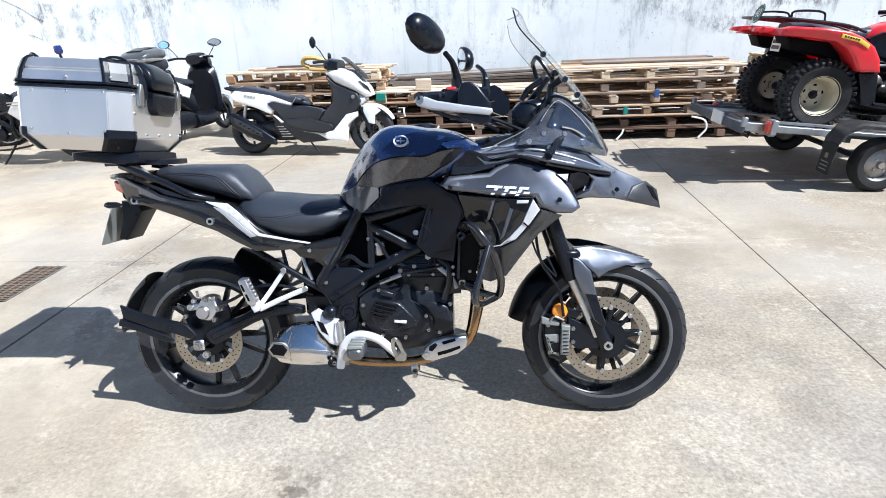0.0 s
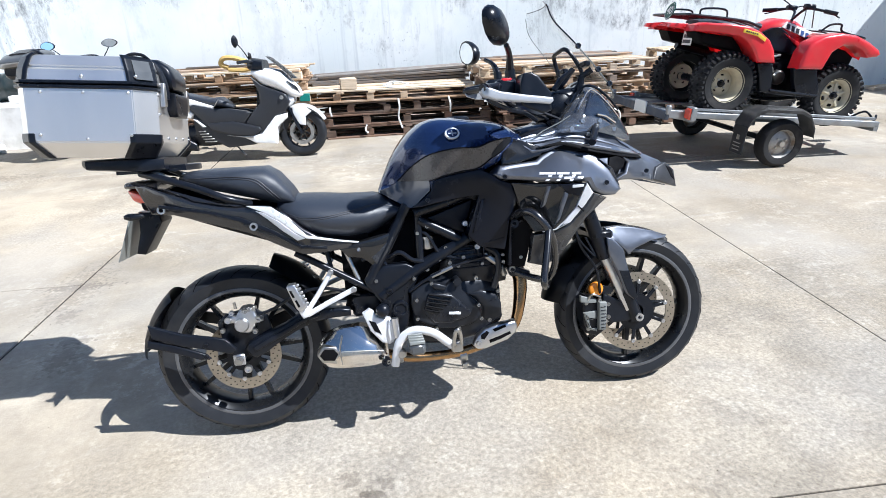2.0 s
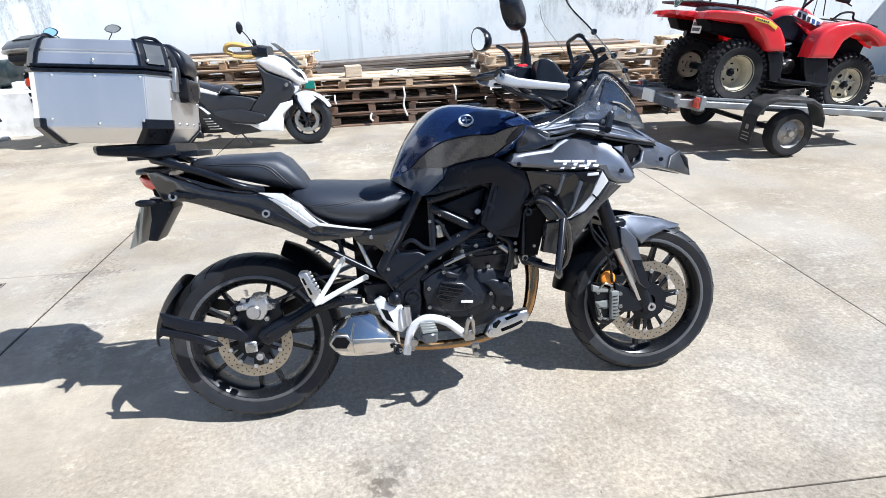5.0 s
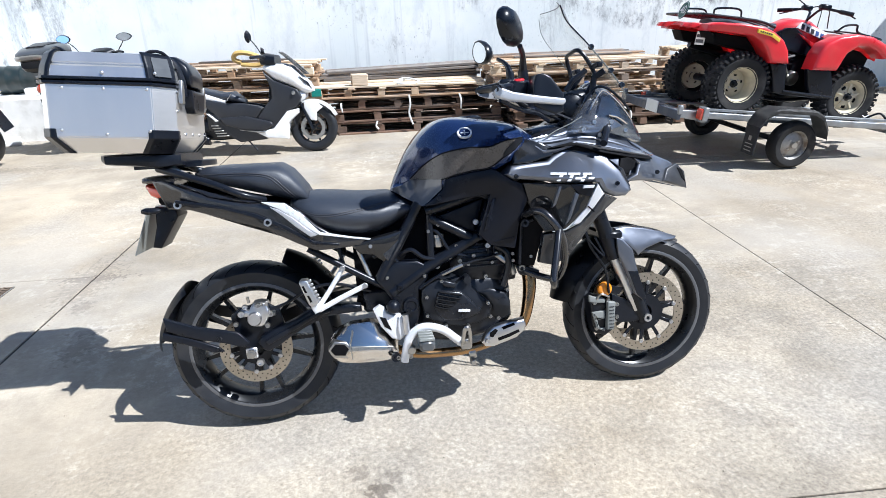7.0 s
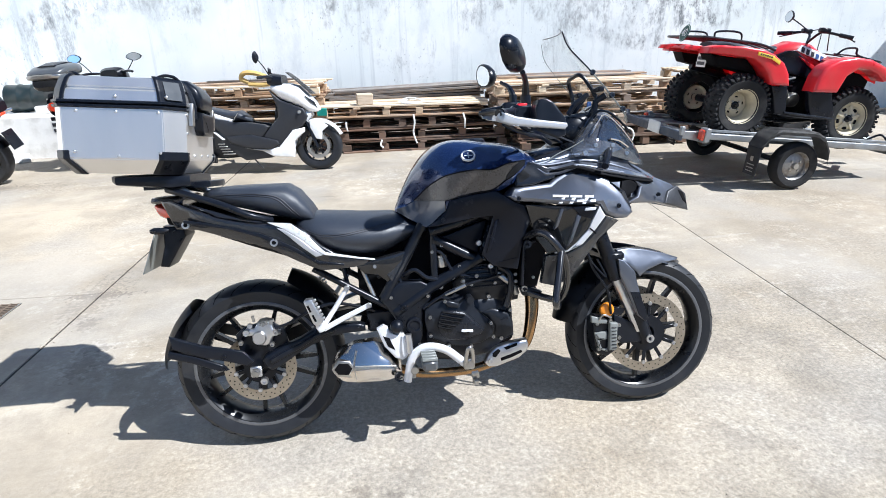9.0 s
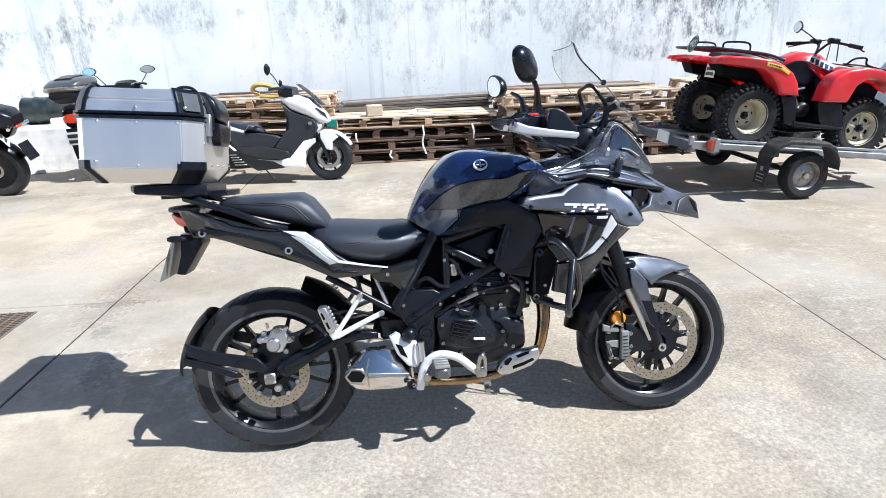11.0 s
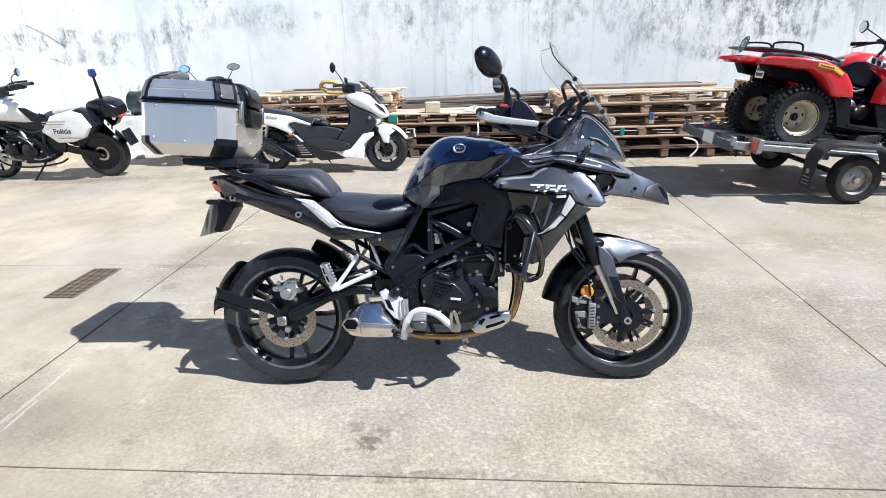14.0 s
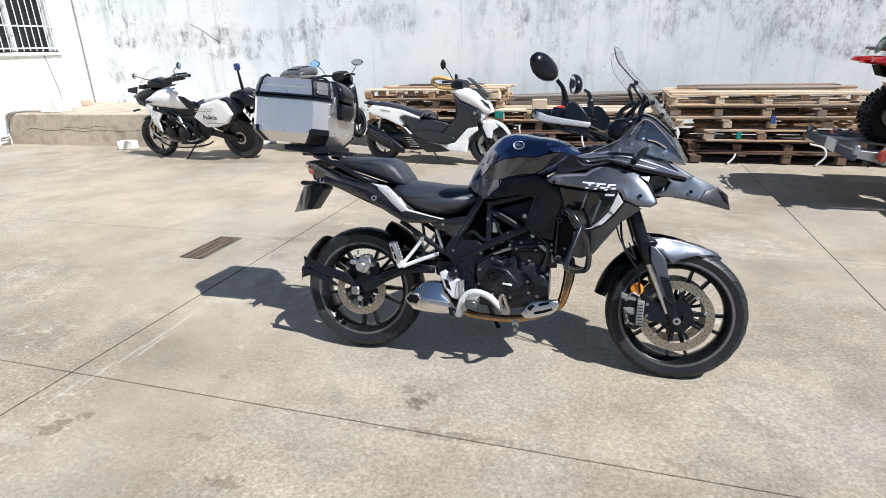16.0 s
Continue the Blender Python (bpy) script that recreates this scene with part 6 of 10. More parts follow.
bpart("dashboard", sections([(1.17, 0.09, 1.12, 1.05), (1.20, 0.10, 1.15, 1.04), (1.27, 0.10, 1.16, 1.04), (1.30, 0.08, 1.14, 1.04)], 16, 4), SATIN_BLACK, "black instrument pod")
bpart("cockpit_body", sections([(0.99, 0.08, 1.02, 0.95), (1.06, 0.11, 1.03, 0.94), (1.16, 0.125, 1.045, 0.93), (1.26, 0.13, 1.06, 0.93), (1.36, 0.11, 1.03, 0.92)], 16, 3), GLOSS_BLACK)

# handlebar, grips, guards, mirrors; the bar is turned a little to the right
TURN_X, TURN_W = 0.115, 0.06


def B(x, u, w):
    """A place on the handlebar, carried forward and up on its left side."""
    f = max(0.0, 0.4 - u) / 0.8
    return V(x + TURN_X * f, u, w + TURN_W * f)


bpart("handlebar", tube([B(0.865, 0.385, 1.145), B(0.93, 0.30, 1.15), B(0.98, 0.20, 1.14), B(1.01, 0.10, 1.10), B(1.01, 0.0, 1.09), B(1.0, -0.10, 1.10), B(0.96, -0.20, 1.14), B(0.92, -0.30, 1.15), B(0.865, -0.385, 1.145)], 0.011, 10), SATIN_BLACK)
for s in (1, -1):
    k = 0 if s > 0 else 1
    shift = Matrix.Translation((TURN_X * k, 0, TURN_W * k))
    bpart("grip", tube([V(0.875, s * 0.375, 1.1455), V(0.94, s * 0.285, 1.149)], 0.017, 12, False), SATIN_BLACK, "rubber grip", m=shift)
    bpart("handguard_bar", slab([(0.862, 1.134), (0.865, 1.147), (0.878, 1.152), (0.895, 1.147), (0.925, 1.135), (1.00, 1.121), (1.086, 1.108), (1.088, 1.098), (1.078, 1.088), (0.98, 1.100), (0.907, 1.110), (0.870, 1.122)], 0.385, 0.018, 0.006, s), SILVER_DULL, "silver aluminium handguard bar", m=shift)
    bpart("guard_bolt", lathe([(0.012, 0.0), (0.012, -0.004), (0.006, -0.004), (0.006, -0.001), (0.0001, -0.001)], 12, "Y"), STEEL, m=shift @ Matrix.Translation(V(0.877, s * 0.385, 1.138)) @ Matrix.Diagonal((1, s, 1, 1)))
    bpart("handguard_shield", slab([(0.985, 1.11), (0.988, 1.153), (0.998, 1.182), (1.022, 1.186), (1.045, 1.174), (1.084, 1.122), (1.082, 1.07), (1.055, 1.062), (0.99, 1.09)], 0.378, 0.06, 0.006, s), SATIN_BLACK, "black handguard shield", m=shift)
    bpart("switchgear", box((0.935, -s * 0.28 - 0.03, 1.125), (1.0, -s * 0.28 + 0.03, 1.175), 0.008), SATIN_BLACK, m=shift)
    bpart("lever", tube([V(1.02, s * 0.24, 1.12), V(1.0, s * 0.30, 1.118), V(0.95, s * 0.345, 1.115), V(0.935, s * 0.36, 1.114)], 0.006, 8), MATT_BLACK, "black control lever", m=shift)
    bpart("mirror_stalk", tube([V(0.99, s * 0.275, 1.15), V(0.985, s * 0.285, 1.205), V(0.975, s * 0.32, 1.245), V(0.955, s * 0.36, 1.268)], 0.009, 8, radii=[0.014, 0.014, 0.009, 0.008]), SATIN_BLACK, m=shift)
    hm = shift @ Matrix.Translation(V(0.903, s * 0.430, 1.305)) @ Matrix.Rotation(radians(-33 if s > 0 else 17), 4, "Z") @ Matrix.Rotation(radians(-13 * s), 4, "X")
    bm = bmesh.new()
    o = [(0.094, 0.004), (0.088, 0.024), (0.066, 0.044), (0.030, 0.052), (-0.015, 0.048), (-0.060, 0.034), (-0.086, 0.010), (-0.086, -0.012), (-0.066, -0.034), (-0.030, -0.045), (0.015, -0.047), (0.058, -0.038), (0.086, -0.016)]
    o = [(-s * p * (0.86 if s > 0 else 0.74), q * (0.90 if s > 0 else 1.0)) for p, q in o]
    add_ring_loft(bm, [[(-0.010, p * 0.97, q * 0.97) for p, q in o], [(0.0, p * 1.02, q * 1.02) for p, q in o], [(0.014, p * 0.97, q * 0.97) for p, q in o], [(0.026, p * 0.8, q * 0.8) for p, q in o], [(0.032, p * 0.45, q * 0.45) for p, q in o]])
    mir = bpart("mirror", bm, SATIN_BLACK, "black rear-view mirror", m=hm)
    bm = bmesh.new()
    bm.faces.new([bm.verts.new((-0.0108, p * 0.86, q * 0.86)) for p, q in o])
    part("mirror_glass", bm, MIRROR, mir, m=hm)
bpart("brake_reservoir", lathe([(0.0001, 0.0), (0.022, 0.0), (0.024, 0.005), (0.022, 0.03), (0.0001, 0.035)], 16, "Z", V(1.0, 0.21, 1.16)), MATT_BLACK)
bpart("kill_switch", box((0.952, -0.305, 1.166), (0.985, -0.275, 1.18), 0.004), RED)

# ------- front end
for s in (1, -1):
    bpart("fork_tube", tube([V(1.19, s * 0.10, 1.05), V(1.376, s * 0.10 - 0.014, 0.527)], 0.030, 14, False, radii=[0.026, 0.026, 0.029, 0.029]), SATIN_BLACK, "black upside-down fork tube")
    bpart("fork_slider", tube([V(1.375, s * 0.10, 0.55), V(1.475, s * 0.10, 0.315)], 0.0175, 14, False), ALU, "bright fork slider")
    bpart("fork_foot", tube([V(1.465, s * 0.10, 0.39), V(1.505, s * 0.10, 0.285), V(1.508, s * 0.10, 0.262)], 0.027, 12, False), MATT_BLACK)
    bpart("fork_guard", slab([(1.378, 0.612), (1.402, 0.607), (1.444, 0.562), (1.462, 0.487), (1.50, 0.366), (1.484, 0.36), (1.455, 0.385), (1.435, 0.44), (1.418, 0.48), (1.385, 0.548)], 0.137, 0.02, 0.006, s, 0.004), GREY_PAINT, "dark grey fork guard")
    bpart("fork_guard_inset", slab([(1.424, 0.482), (1.462, 0.478), (1.497, 0.368), (1.484, 0.362), (1.458, 0.388)], 0.1395, 0.006, 0.001, s), SATIN_BLACK)
    bpart("front_caliper", slab([(1.282, 0.375), (1.30, 0.39), (1.345, 0.37), (1.372, 0.34), (1.372, 0.245), (1.34, 0.225), (1.30, 0.24), (1.288, 0.29)], 0.118, 0.075, 0.010, s), MATT_BLACK, "black front brake caliper")
    bpart("caliper_cover", slab([(1.342, 0.368), (1.373, 0.364), (1.366, 0.255), (1.338, 0.258)], 0.140, 0.02, 0.004, s), PLATE_BACK, "grey finned caliper cover")
    for k in range(7):
        bpart("caliper_fin", box((1.346, -s * 0.141 - 0.002, 0.266 + 0.0135 * k), (1.366, -s * 0.141 + 0.002, 0.269 + 0.0135 * k), 0.0008), MATT_BLACK)
    bpart("caliper_rib", slab([(1.272, 0.398), (1.30, 0.388), (1.335, 0.378), (1.335, 0.362), (1.295, 0.366), (1.272, 0.372)], 0.128, 0.012, 0.003, s), PLATE_BACK)
    bpart("caliper_rib", slab([(1.285, 0.328), (1.335, 0.332), (1.335, 0.300), (1.300, 0.296), (1.315, 0.262), (1.335, 0.262), (1.335, 0.248), (1.302, 0.262)], 0.128, 0.012, 0.003, s), PLATE_BACK)
    for x, w in ((1.296, 0.365), (1.302, 0.31), (1.302, 0.262), (1.35, 0.37), (1.385, 0.35), (1.385, 0.30)):
        bolt(bike, x, 0.119, w, 0.008, 0.008, STEEL, s)
    bpart("caliper_pipe", tube([V(1.30, s * 0.122, 0.37), V(1.315, s * 0.135, 0.40), V(1.35, s * 0.13, 0.385)], 0.004, 6), STEEL)
    bpart("caliper_carrier", slab([(1.37, 0.39), (1.43, 0.36), (1.50, 0.31), (1.48, 0.27), (1.40, 0.27), (1.37, 0.30)], 0.112, 0.014, 0.003, s), MATT_BLACK)
    bpart("reflector", lathe([(0.0001, -0.008), (0.022, -0.008), (0.027, -0.005), (0.028, 0.004), (0.0001, 0.004)], 24, "Y"), ORANGE, "round amber reflector", m=Matrix.Translation(V(1.338, s * 0.118, 0.415)) @ Matrix.Diagonal((1, s, 1, 1)))
    bpart("reflector_bracket", slab([(1.33, 0.40), (1.40, 0.385), (1.42, 0.41), (1.34, 0.43)], 0.112, 0.005, 0.001, s), MATT_BLACK)
bpart("front_axle", tube([V(FX, 0.122, FW - 0.012), V(FX, -0.122, FW - 0.012)], 0.016, 16, False), STEEL, "bright axle end")
bpart("axle_cap", lathe([(0.016, -0.125), (0.016, -0.131), (0.008, -0.131), (0.008, -0.124), (0.0001, -0.124)], 20, "Y", (FX, 0, FW - 0.012)), ALU)
for w in (0.62, 0.985):
    bpart("triple_clamp", box((1.17 + (1.0 - w) * 0.42, -0.13, w - 0.018), (1.25 + (1.0 - w) * 0.42, 0.13, w + 0.018), 0.01), MATT_BLACK)
bpart("brake_hose", tube([V(1.26, 0.12, 0.86), V(1.25, 0.14, 0.72), V(1.27, 0.14, 0.60), V(1.33, 0.14, 0.50), V(1.35, 0.13, 0.40)], 0.005, 6), SATIN_BLACK)
bpart("sensor_cable", tube([V(1.22, 0.15, 0.70), V(1.25, 0.15, 0.62), V(1.31, 0.15, 0.55), V(1.28, 0.14, 0.62)], 0.0035, 6), SATIN_BLACK)


def arch(cx, cw, r0, hw, a0, a1, n=22, lip=0.02, tip=0.35):
    """A mudguard bent round a wheel, narrowing to its ends."""
    bm = bmesh.new()
    rings = []
    for k in range(n + 1):
        f = k / n
        a = radians(a0 + (a1 - a0) * f)
        h = hw * (tip + (1 - tip) * min(1, 4 * min(f, 1 - f)) ** 0.7)
        row = []
        for j in range(11):
            g = j / 5 - 1
            rr = r0 - lip * abs(g) ** 2.6
            row.append((cx + rr * math.cos(a), h * g, cw + rr * math.sin(a)))
        rings.append(row)
    add_ring_loft(bm, rings, cap=False, closed=False)
    bmesh.ops.solidify(bm, geom=bm.faces[:], thickness=0.004)
    return bm


bpart("front_fender", arch(1.48, 0.262, 0.367, 0.09, 53, 121, lip=0.04, tip=0.2), GREY_PAINT, "anthracite front mudguard")
bpart("rear_part_fender", arch(FX - 0.01, FW, 0.345, 0.085, 112, 168, lip=0.05, tip=0.7), SATIN_BLACK, "black rear half of the front mudguard")
both("fender_side", [(x + 0.007, w + 0.004, u + 0.014) for x, w, u in ((1.378, 0.640, 0.094), (1.433, 0.640, 0.082), (1.505, 0.627, 0.072), (1.591, 0.602, 0.054), (1.672, 0.573, 0.024), (1.651, 0.563, 0.042), (1.576, 0.566, 0.075), (1.504, 0.550, 0.096), (1.467, 0.527, 0.104), (1.451, 0.548, 0.110), (1.382, 0.607, 0.112))], 0.1, 0.02, GREY_PAINT, "", 0.006, bulge=0.004)

# ------- frame, engine
for s in (1, -1):
    for pts, r in (([(0.64, 0.80), (0.485, 0.545)], 0.019), ([(0.673, 0.76), (0.668, 0.575)], 0.014), ([(0.52, 0.49), (0.66, 0.575), (0.84, 0.665)], 0.022), ([(0.673, 0.745), (0.83, 0.655)], 0.019), ([(0.898, 0.80), (0.85, 0.655)], 0.019), ([(0.66, 0.77), (0.90, 0.83), (1.15, 0.93)], 0.020), ([(0.85, 0.66), (1.0, 0.78), (1.17, 0.90)], 0.018)):
        bpart("frame_tube", tube([V(x, s * (0.14 if x < 0.95 else 0.09), w) for x, w in pts], r, 10, False), MATT_BLACK, "black trellis frame tube")
    bpart("frame_plate", slab([(0.47, 0.545), (0.54, 0.60), (0.62, 0.60), (0.66, 0.575), (0.65, 0.53), (0.62, 0.50), (0.62, 0.42), (0.60, 0.36), (0.555, 0.34), (0.54, 0.40), (0.52, 0.47)], 0.155, 0.04, 0.008, s), MATT_BLACK, "black frame side plate")
    bpart("pivot_cap", lathe([(0.0001, -0.006), (0.016, -0.006), (0.02, -0.010), (0.027, -0.010), (0.03, 0.0), (0.03, 0.01)], 24, "Y"), SATIN_BLACK, "swingarm pivot cap", m=Matrix.Translation(V(0.585, s * 0.158, 0.442)) @ Matrix.Diagonal((1, s, 1, 1)))
    bpart("subframe_tube", tube([V(0.25, s * 0.125, 0.672), V(0.36, s * 0.13, 0.602), V(0.53, s * 0.14, 0.495)], 0.012, 10, False), MATT_BLACK, "black subframe tube")
    bpart("subframe_strut", tube([V(0.41, s * 0.12, 0.68), V(0.452, s * 0.13, 0.555)], 0.008, 8, False), STEEL)
    bpart("subframe_strut", tube([V(0.345, s * 0.115, 0.70), V(0.365, s * 0.12, 0.60)], 0.007, 8, False), MATT_BLACK)
    for x, u, w in ((0.552, 0.158, 0.51), (0.87, 0.163, 0.635), (0.832, 0.16, 0.72)):
        bolt(bike, x, u, w, 0.011, 0.008, ALU if x > 0.8 else SATIN_BLACK, s)
both("airbox_cover", [(0.69, 0.742, 0.125), (0.875, 0.80, 0.13), (0.835, 0.675, 0.125)], 0.125, 0.06, FAIRING_BLACK, "dark triangular airbox cover", 0.006)
bpart("engine_block", sections([(0.60, 0.10, 0.48, 0.30), (0.63, 0.14, 0.52, 0.285), (0.75, 0.15, 0.545, 0.27), (0.88, 0.15, 0.54, 0.29), (0.95, 0.13, 0.50, 0.33)], 20, 5), ENGINE, "black engine crankcase")
bpart("cylinder_block", sections([(0.74, 0.11, 0.63, 0.50), (0.78, 0.145, 0.645, 0.49), (0.92, 0.145, 0.665, 0.48), (0.98, 0.12, 0.65, 0.48)], 16, 6), ENGINE, "black cylinder and head")
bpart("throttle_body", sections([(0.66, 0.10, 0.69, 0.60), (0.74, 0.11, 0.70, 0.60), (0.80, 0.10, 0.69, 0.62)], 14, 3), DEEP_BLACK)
# added near-black filler, stands for the shade between engine and frame
bpart("engine_inside", sections([(0.40, 0.06, 0.68, 0.46), (0.55, 0.09, 0.76, 0.40), (0.75, 0.10, 0.85, 0.45), (0.95, 0.10, 0.86, 0.5), (1.1, 0.08, 0.88, 0.6)], 14, 3), DEEP_BLACK, "added dark fill standing for the shade behind the frame")
CL = [(0.626, 0.494), (0.652, 0.515), (0.676, 0.524), (0.692, 0.528), (0.704, 0.520), (0.750, 0.508), (0.776, 0.526), (0.790, 0.532), (0.802, 0.522), (0.805, 0.487), (0.828, 0.466), (0.862, 0.433), (0.870, 0.400), (0.862, 0.374), (0.820, 0.355), (0.758, 0.351), (0.698, 0.359), (0.650, 0.387), (0.629, 0.416), (0.621, 0.454)]
bpart("clutch_cover", slab(CL, 0.172, 0.07, 0.007, 1, 0.012), ENGINE, "black clutch cover with cooling slots")
bpart("alternator_cover", slab(CL, 0.17, 0.06, 0.018, -1, 0.006), ENGINE, "black alternator cover")
bpart("cover_ridge", slab([(0.664, 0.439), (0.683, 0.489), (0.716, 0.490), (0.761, 0.481), (0.776, 0.469), (0.832, 0.408), (0.825, 0.394), (0.757, 0.377), (0.697, 0.381), (0.673, 0.407)], 0.189, 0.03, 0.009, 1, 0.004), ENGINE_FACE, "satin black cover plate")
bpart("cover_lobe", slab([(0.694, 0.525), (0.714, 0.526), (0.748, 0.512), (0.743, 0.494), (0.704, 0.501)], 0.186, 0.03, 0.008), ENGINE)
bpart("cover_boss", tube([V(*p) for p in ((0.787, 0.150, 0.523), (0.787, 0.192, 0.523))], 0.014, 14, False), ENGINE)
for x0, w0, x1, w1 in ((0.684, 0.490, 0.763, 0.470), (0.677, 0.479, 0.756, 0.456), (0.674, 0.465, 0.743, 0.446), (0.669, 0.452, 0.728, 0.434), (0.668, 0.438, 0.716, 0.423)):
    bpart("cooling_slot", tube([V(x0, 0.1945, w0), V((x0 + x1) / 2, 0.1955, (w0 + w1) / 2), V(x1, 0.1935, w1)], 0.0036, 6, False), DEEP_BLACK)
bpart("maker_mark", box((-0.021, -0.001, -0.005), (0.021, 0.001, 0.005), 0.001), SILVER, "pale maker mark on the clutch cover", m=Matrix.Translation(V(0.768, 0.198, 0.415)) @ Matrix.Rotation(radians(7), 4, "Y"))
for x, w in [(0.640, 0.473), (0.696, 0.526), (0.789, 0.523), (0.857, 0.430), (0.864, 0.379), (0.782, 0.353), (0.702, 0.362), (0.638, 0.406)]:
    bolt(bike, x, 0.178, w, 0.007, 0.012, STEEL)
for x, u, w in ((0.86, 0.15, 0.52), (0.93, 0.14, 0.51), (0.94, 0.14, 0.46), (0.90, 0.15, 0.36), (0.69, 0.145, 0.57), (0.77, 0.15, 0.585), (0.82, 0.15, 0.60), (0.90, 0.15, 0.60)):
    bolt(bike, x, u, w, 0.008, 0.008, STEEL)
bpart("side_case", slab([(0.823, 0.464), (0.874, 0.478), (0.934, 0.454), (0.949, 0.417), (0.950, 0.363), (0.902, 0.346), (0.873, 0.374), (0.875, 0.409), (0.847, 0.447)], 0.155, 0.06, 0.014, 1, 0.006), ENGINE)
for k in range(4):
    bpart("case_rib", box((0.87 + 0.02 * k, -0.163, 0.60), (0.876 + 0.02 * k, -0.14, 0.64), 0.002), ENGINE)
bpart("oil_filter", lathe([(0.0001, -0.05), (0.028, -0.05), (0.032, -0.045), (0.032, 0.02)], 20, "X", V(0.925, 0.03, 0.40)), MATT_BLACK)
bpart("coolant_hose", tube([V(0.90, 0.15, 0.60), V(0.95, 0.155, 0.555), V(0.965, 0.155, 0.52)], 0.011, 8), STEEL)
bpart("clutch_cable", tube([V(0.62, 0.16, 0.50), V(0.70, 0.175, 0.55), V(0.78, 0.17, 0.575), V(0.92, 0.16, 0.60)], 0.005, 6), SATIN_BLACK)
bpart("cable_spring", tube([V(0.70, 0.172, 0.548), V(0.775, 0.172, 0.575)], 0.008, 8, False), STEEL)
bpart("fluid_reservoir", lathe([(0.0001, -0.02), (0.018, -0.02), (0.02, -0.012), (0.018, 0.012), (0.022, 0.014), (0.022, 0.024), (0.0001, 0.026)], 16, "Z", V(0.70, 0.13, 0.66)), STEEL, "pale fluid reservoir")
bpart("radiator", box((0.985, -0.17, 0.53), (1.02, 0.17, 0.74), 0.006), DEEP_BLACK, "black radiator", m=Matrix.Rotation(radians(0), 4, "Y"))
both("radiator_guard", [(0.977, 0.712, 0.214), (1.019, 0.729, 0.228), (1.066, 0.735, 0.238), (1.052, 0.674, 0.232), (1.026, 0.554, 0.206), (0.968, 0.559, 0.20)], 0.175, 0.03, DEEP_BLACK, "black radiator side guard", 0.005)
# crash bars
for s in (1, -1):
    bpart("crash_bar", tube([V(0.985, s * 0.22, 0.735), V(1.001, s * 0.285, 0.757), V(1.030, s * 0.325, 0.752), V(1.072, s * 0.338, 0.695), V(1.100, s * 0.310, 0.625), V(1.112, s * 0.262, 0.555), V(1.100, s * 0.215, 0.503), V(1.045, s * 0.19, 0.512), V(0.98, s * 0.175, 0.540)], 0.0125, 12), GLOSS_BLACK, "gloss black tubular crash bar")
    bpart("crash_bar_brace", tube([V(1.070, s * 0.340, 0.697), V(1.047, s * 0.378, 0.632), V(1.024, s * 0.412, 0.565), V(1.024, s * 0.412, 0.540), V(1.045, s * 0.365, 0.520), V(1.095, s * 0.230, 0.502)], 0.0115, 12), GLOSS_BLACK, "black brace of the crash bar")
    bpart("bar_washer", lathe([(0.006, -0.004), (0.014, -0.004), (0.014, 0.004), (0.006, 0.004)], 16, "Y", closed=True), MATT_BLACK, m=Matrix.Translation(V(0.985, s * 0.245, 0.715)) @ Matrix.Diagonal((1, s, 1, 1)))
    bolt(bike, 1.0, 0.205, 0.735, 0.012, 0.01, SATIN_BLACK, s)
    bolt(bike, 0.985, 0.178, 0.545, 0.014, 0.012, STEEL, s)
    bpart("bar_lug", slab([(0.965, 0.555), (1.0, 0.552), (1.05, 0.53), (1.045, 0.51), (0.98, 0.52)], 0.19, 0.03, 0.005, s), MATT_BLACK)

# exhaust
def faceted(rows):
    """A folded sheet body along x from rows of (x, top, bottom, inner u, outer u)."""
    bm = bmesh.new()
    rings = []
    for x, top, bot, u0, u1 in rows:
        h = top - bot
        rings.append([V(x, u0, bot + h * 0.2), V(x, u0 + 0.02, bot), V(x, u1 - 0.012, bot), V(x, u1, bot + h * 0.22), V(x, u1 - 0.004, bot + h * 0.55), V(x, u1 - 0.045, top), V(x, u0 + 0.02, top), V(x, u0, bot + h * 0.7)])
    add_ring_loft(bm, rings)
    bmesh.ops.bevel(bm, geom=bm.edges[:], offset=0.003, segments=2, affect="EDGES")
    return bm


bpart("header_pipe", tube([V(1.030, 0.080, 0.528), V(1.038, 0.090, 0.490), V(1.036, 0.100, 0.445), V(1.026, 0.110, 0.394), V(1.010, 0.115, 0.337), V(0.985, 0.115, 0.305), V(0.90, 0.112, 0.262), V(0.80, 0.108, 0.236), V(0.70, 0.105, 0.232), V(0.60, 0.11, 0.242), V(0.52, 0.11, 0.27)], 0.023, 14, radii=[0.027, 0.025, 0.020, 0.017, 0.017, 0.017]), BRONZE, "golden heat-tinted header pipe")
bpart("header_collar", tube([V(1.015, 0.080, 0.543), V(1.038, 0.090, 0.504)], 0.026, 14, False), MATT_BLACK)
bpart("heat_shield", slab([(0.831, 0.275), (0.850, 0.307), (0.877, 0.331), (0.923, 0.341), (0.993, 0.349), (1.001, 0.328), (0.993, 0.304), (0.962, 0.280), (0.876, 0.256), (0.847, 0.258)], 0.168, 0.03, 0.010, 1, 0.004), ALU, "slotted aluminium heat shield")
bpart("shield_slot", slab([(0.890, 0.290), (0.930, 0.301), (0.969, 0.313), (0.973, 0.304), (0.932, 0.288), (0.893, 0.278)], 0.1725, 0.006, 0.002), DEEP_BLACK)
bpart("shield_slot", slab([(0.862, 0.311), (0.884, 0.325), (0.892, 0.317), (0.873, 0.294), (0.861, 0.298)], 0.1725, 0.006, 0.002), DEEP_BLACK)
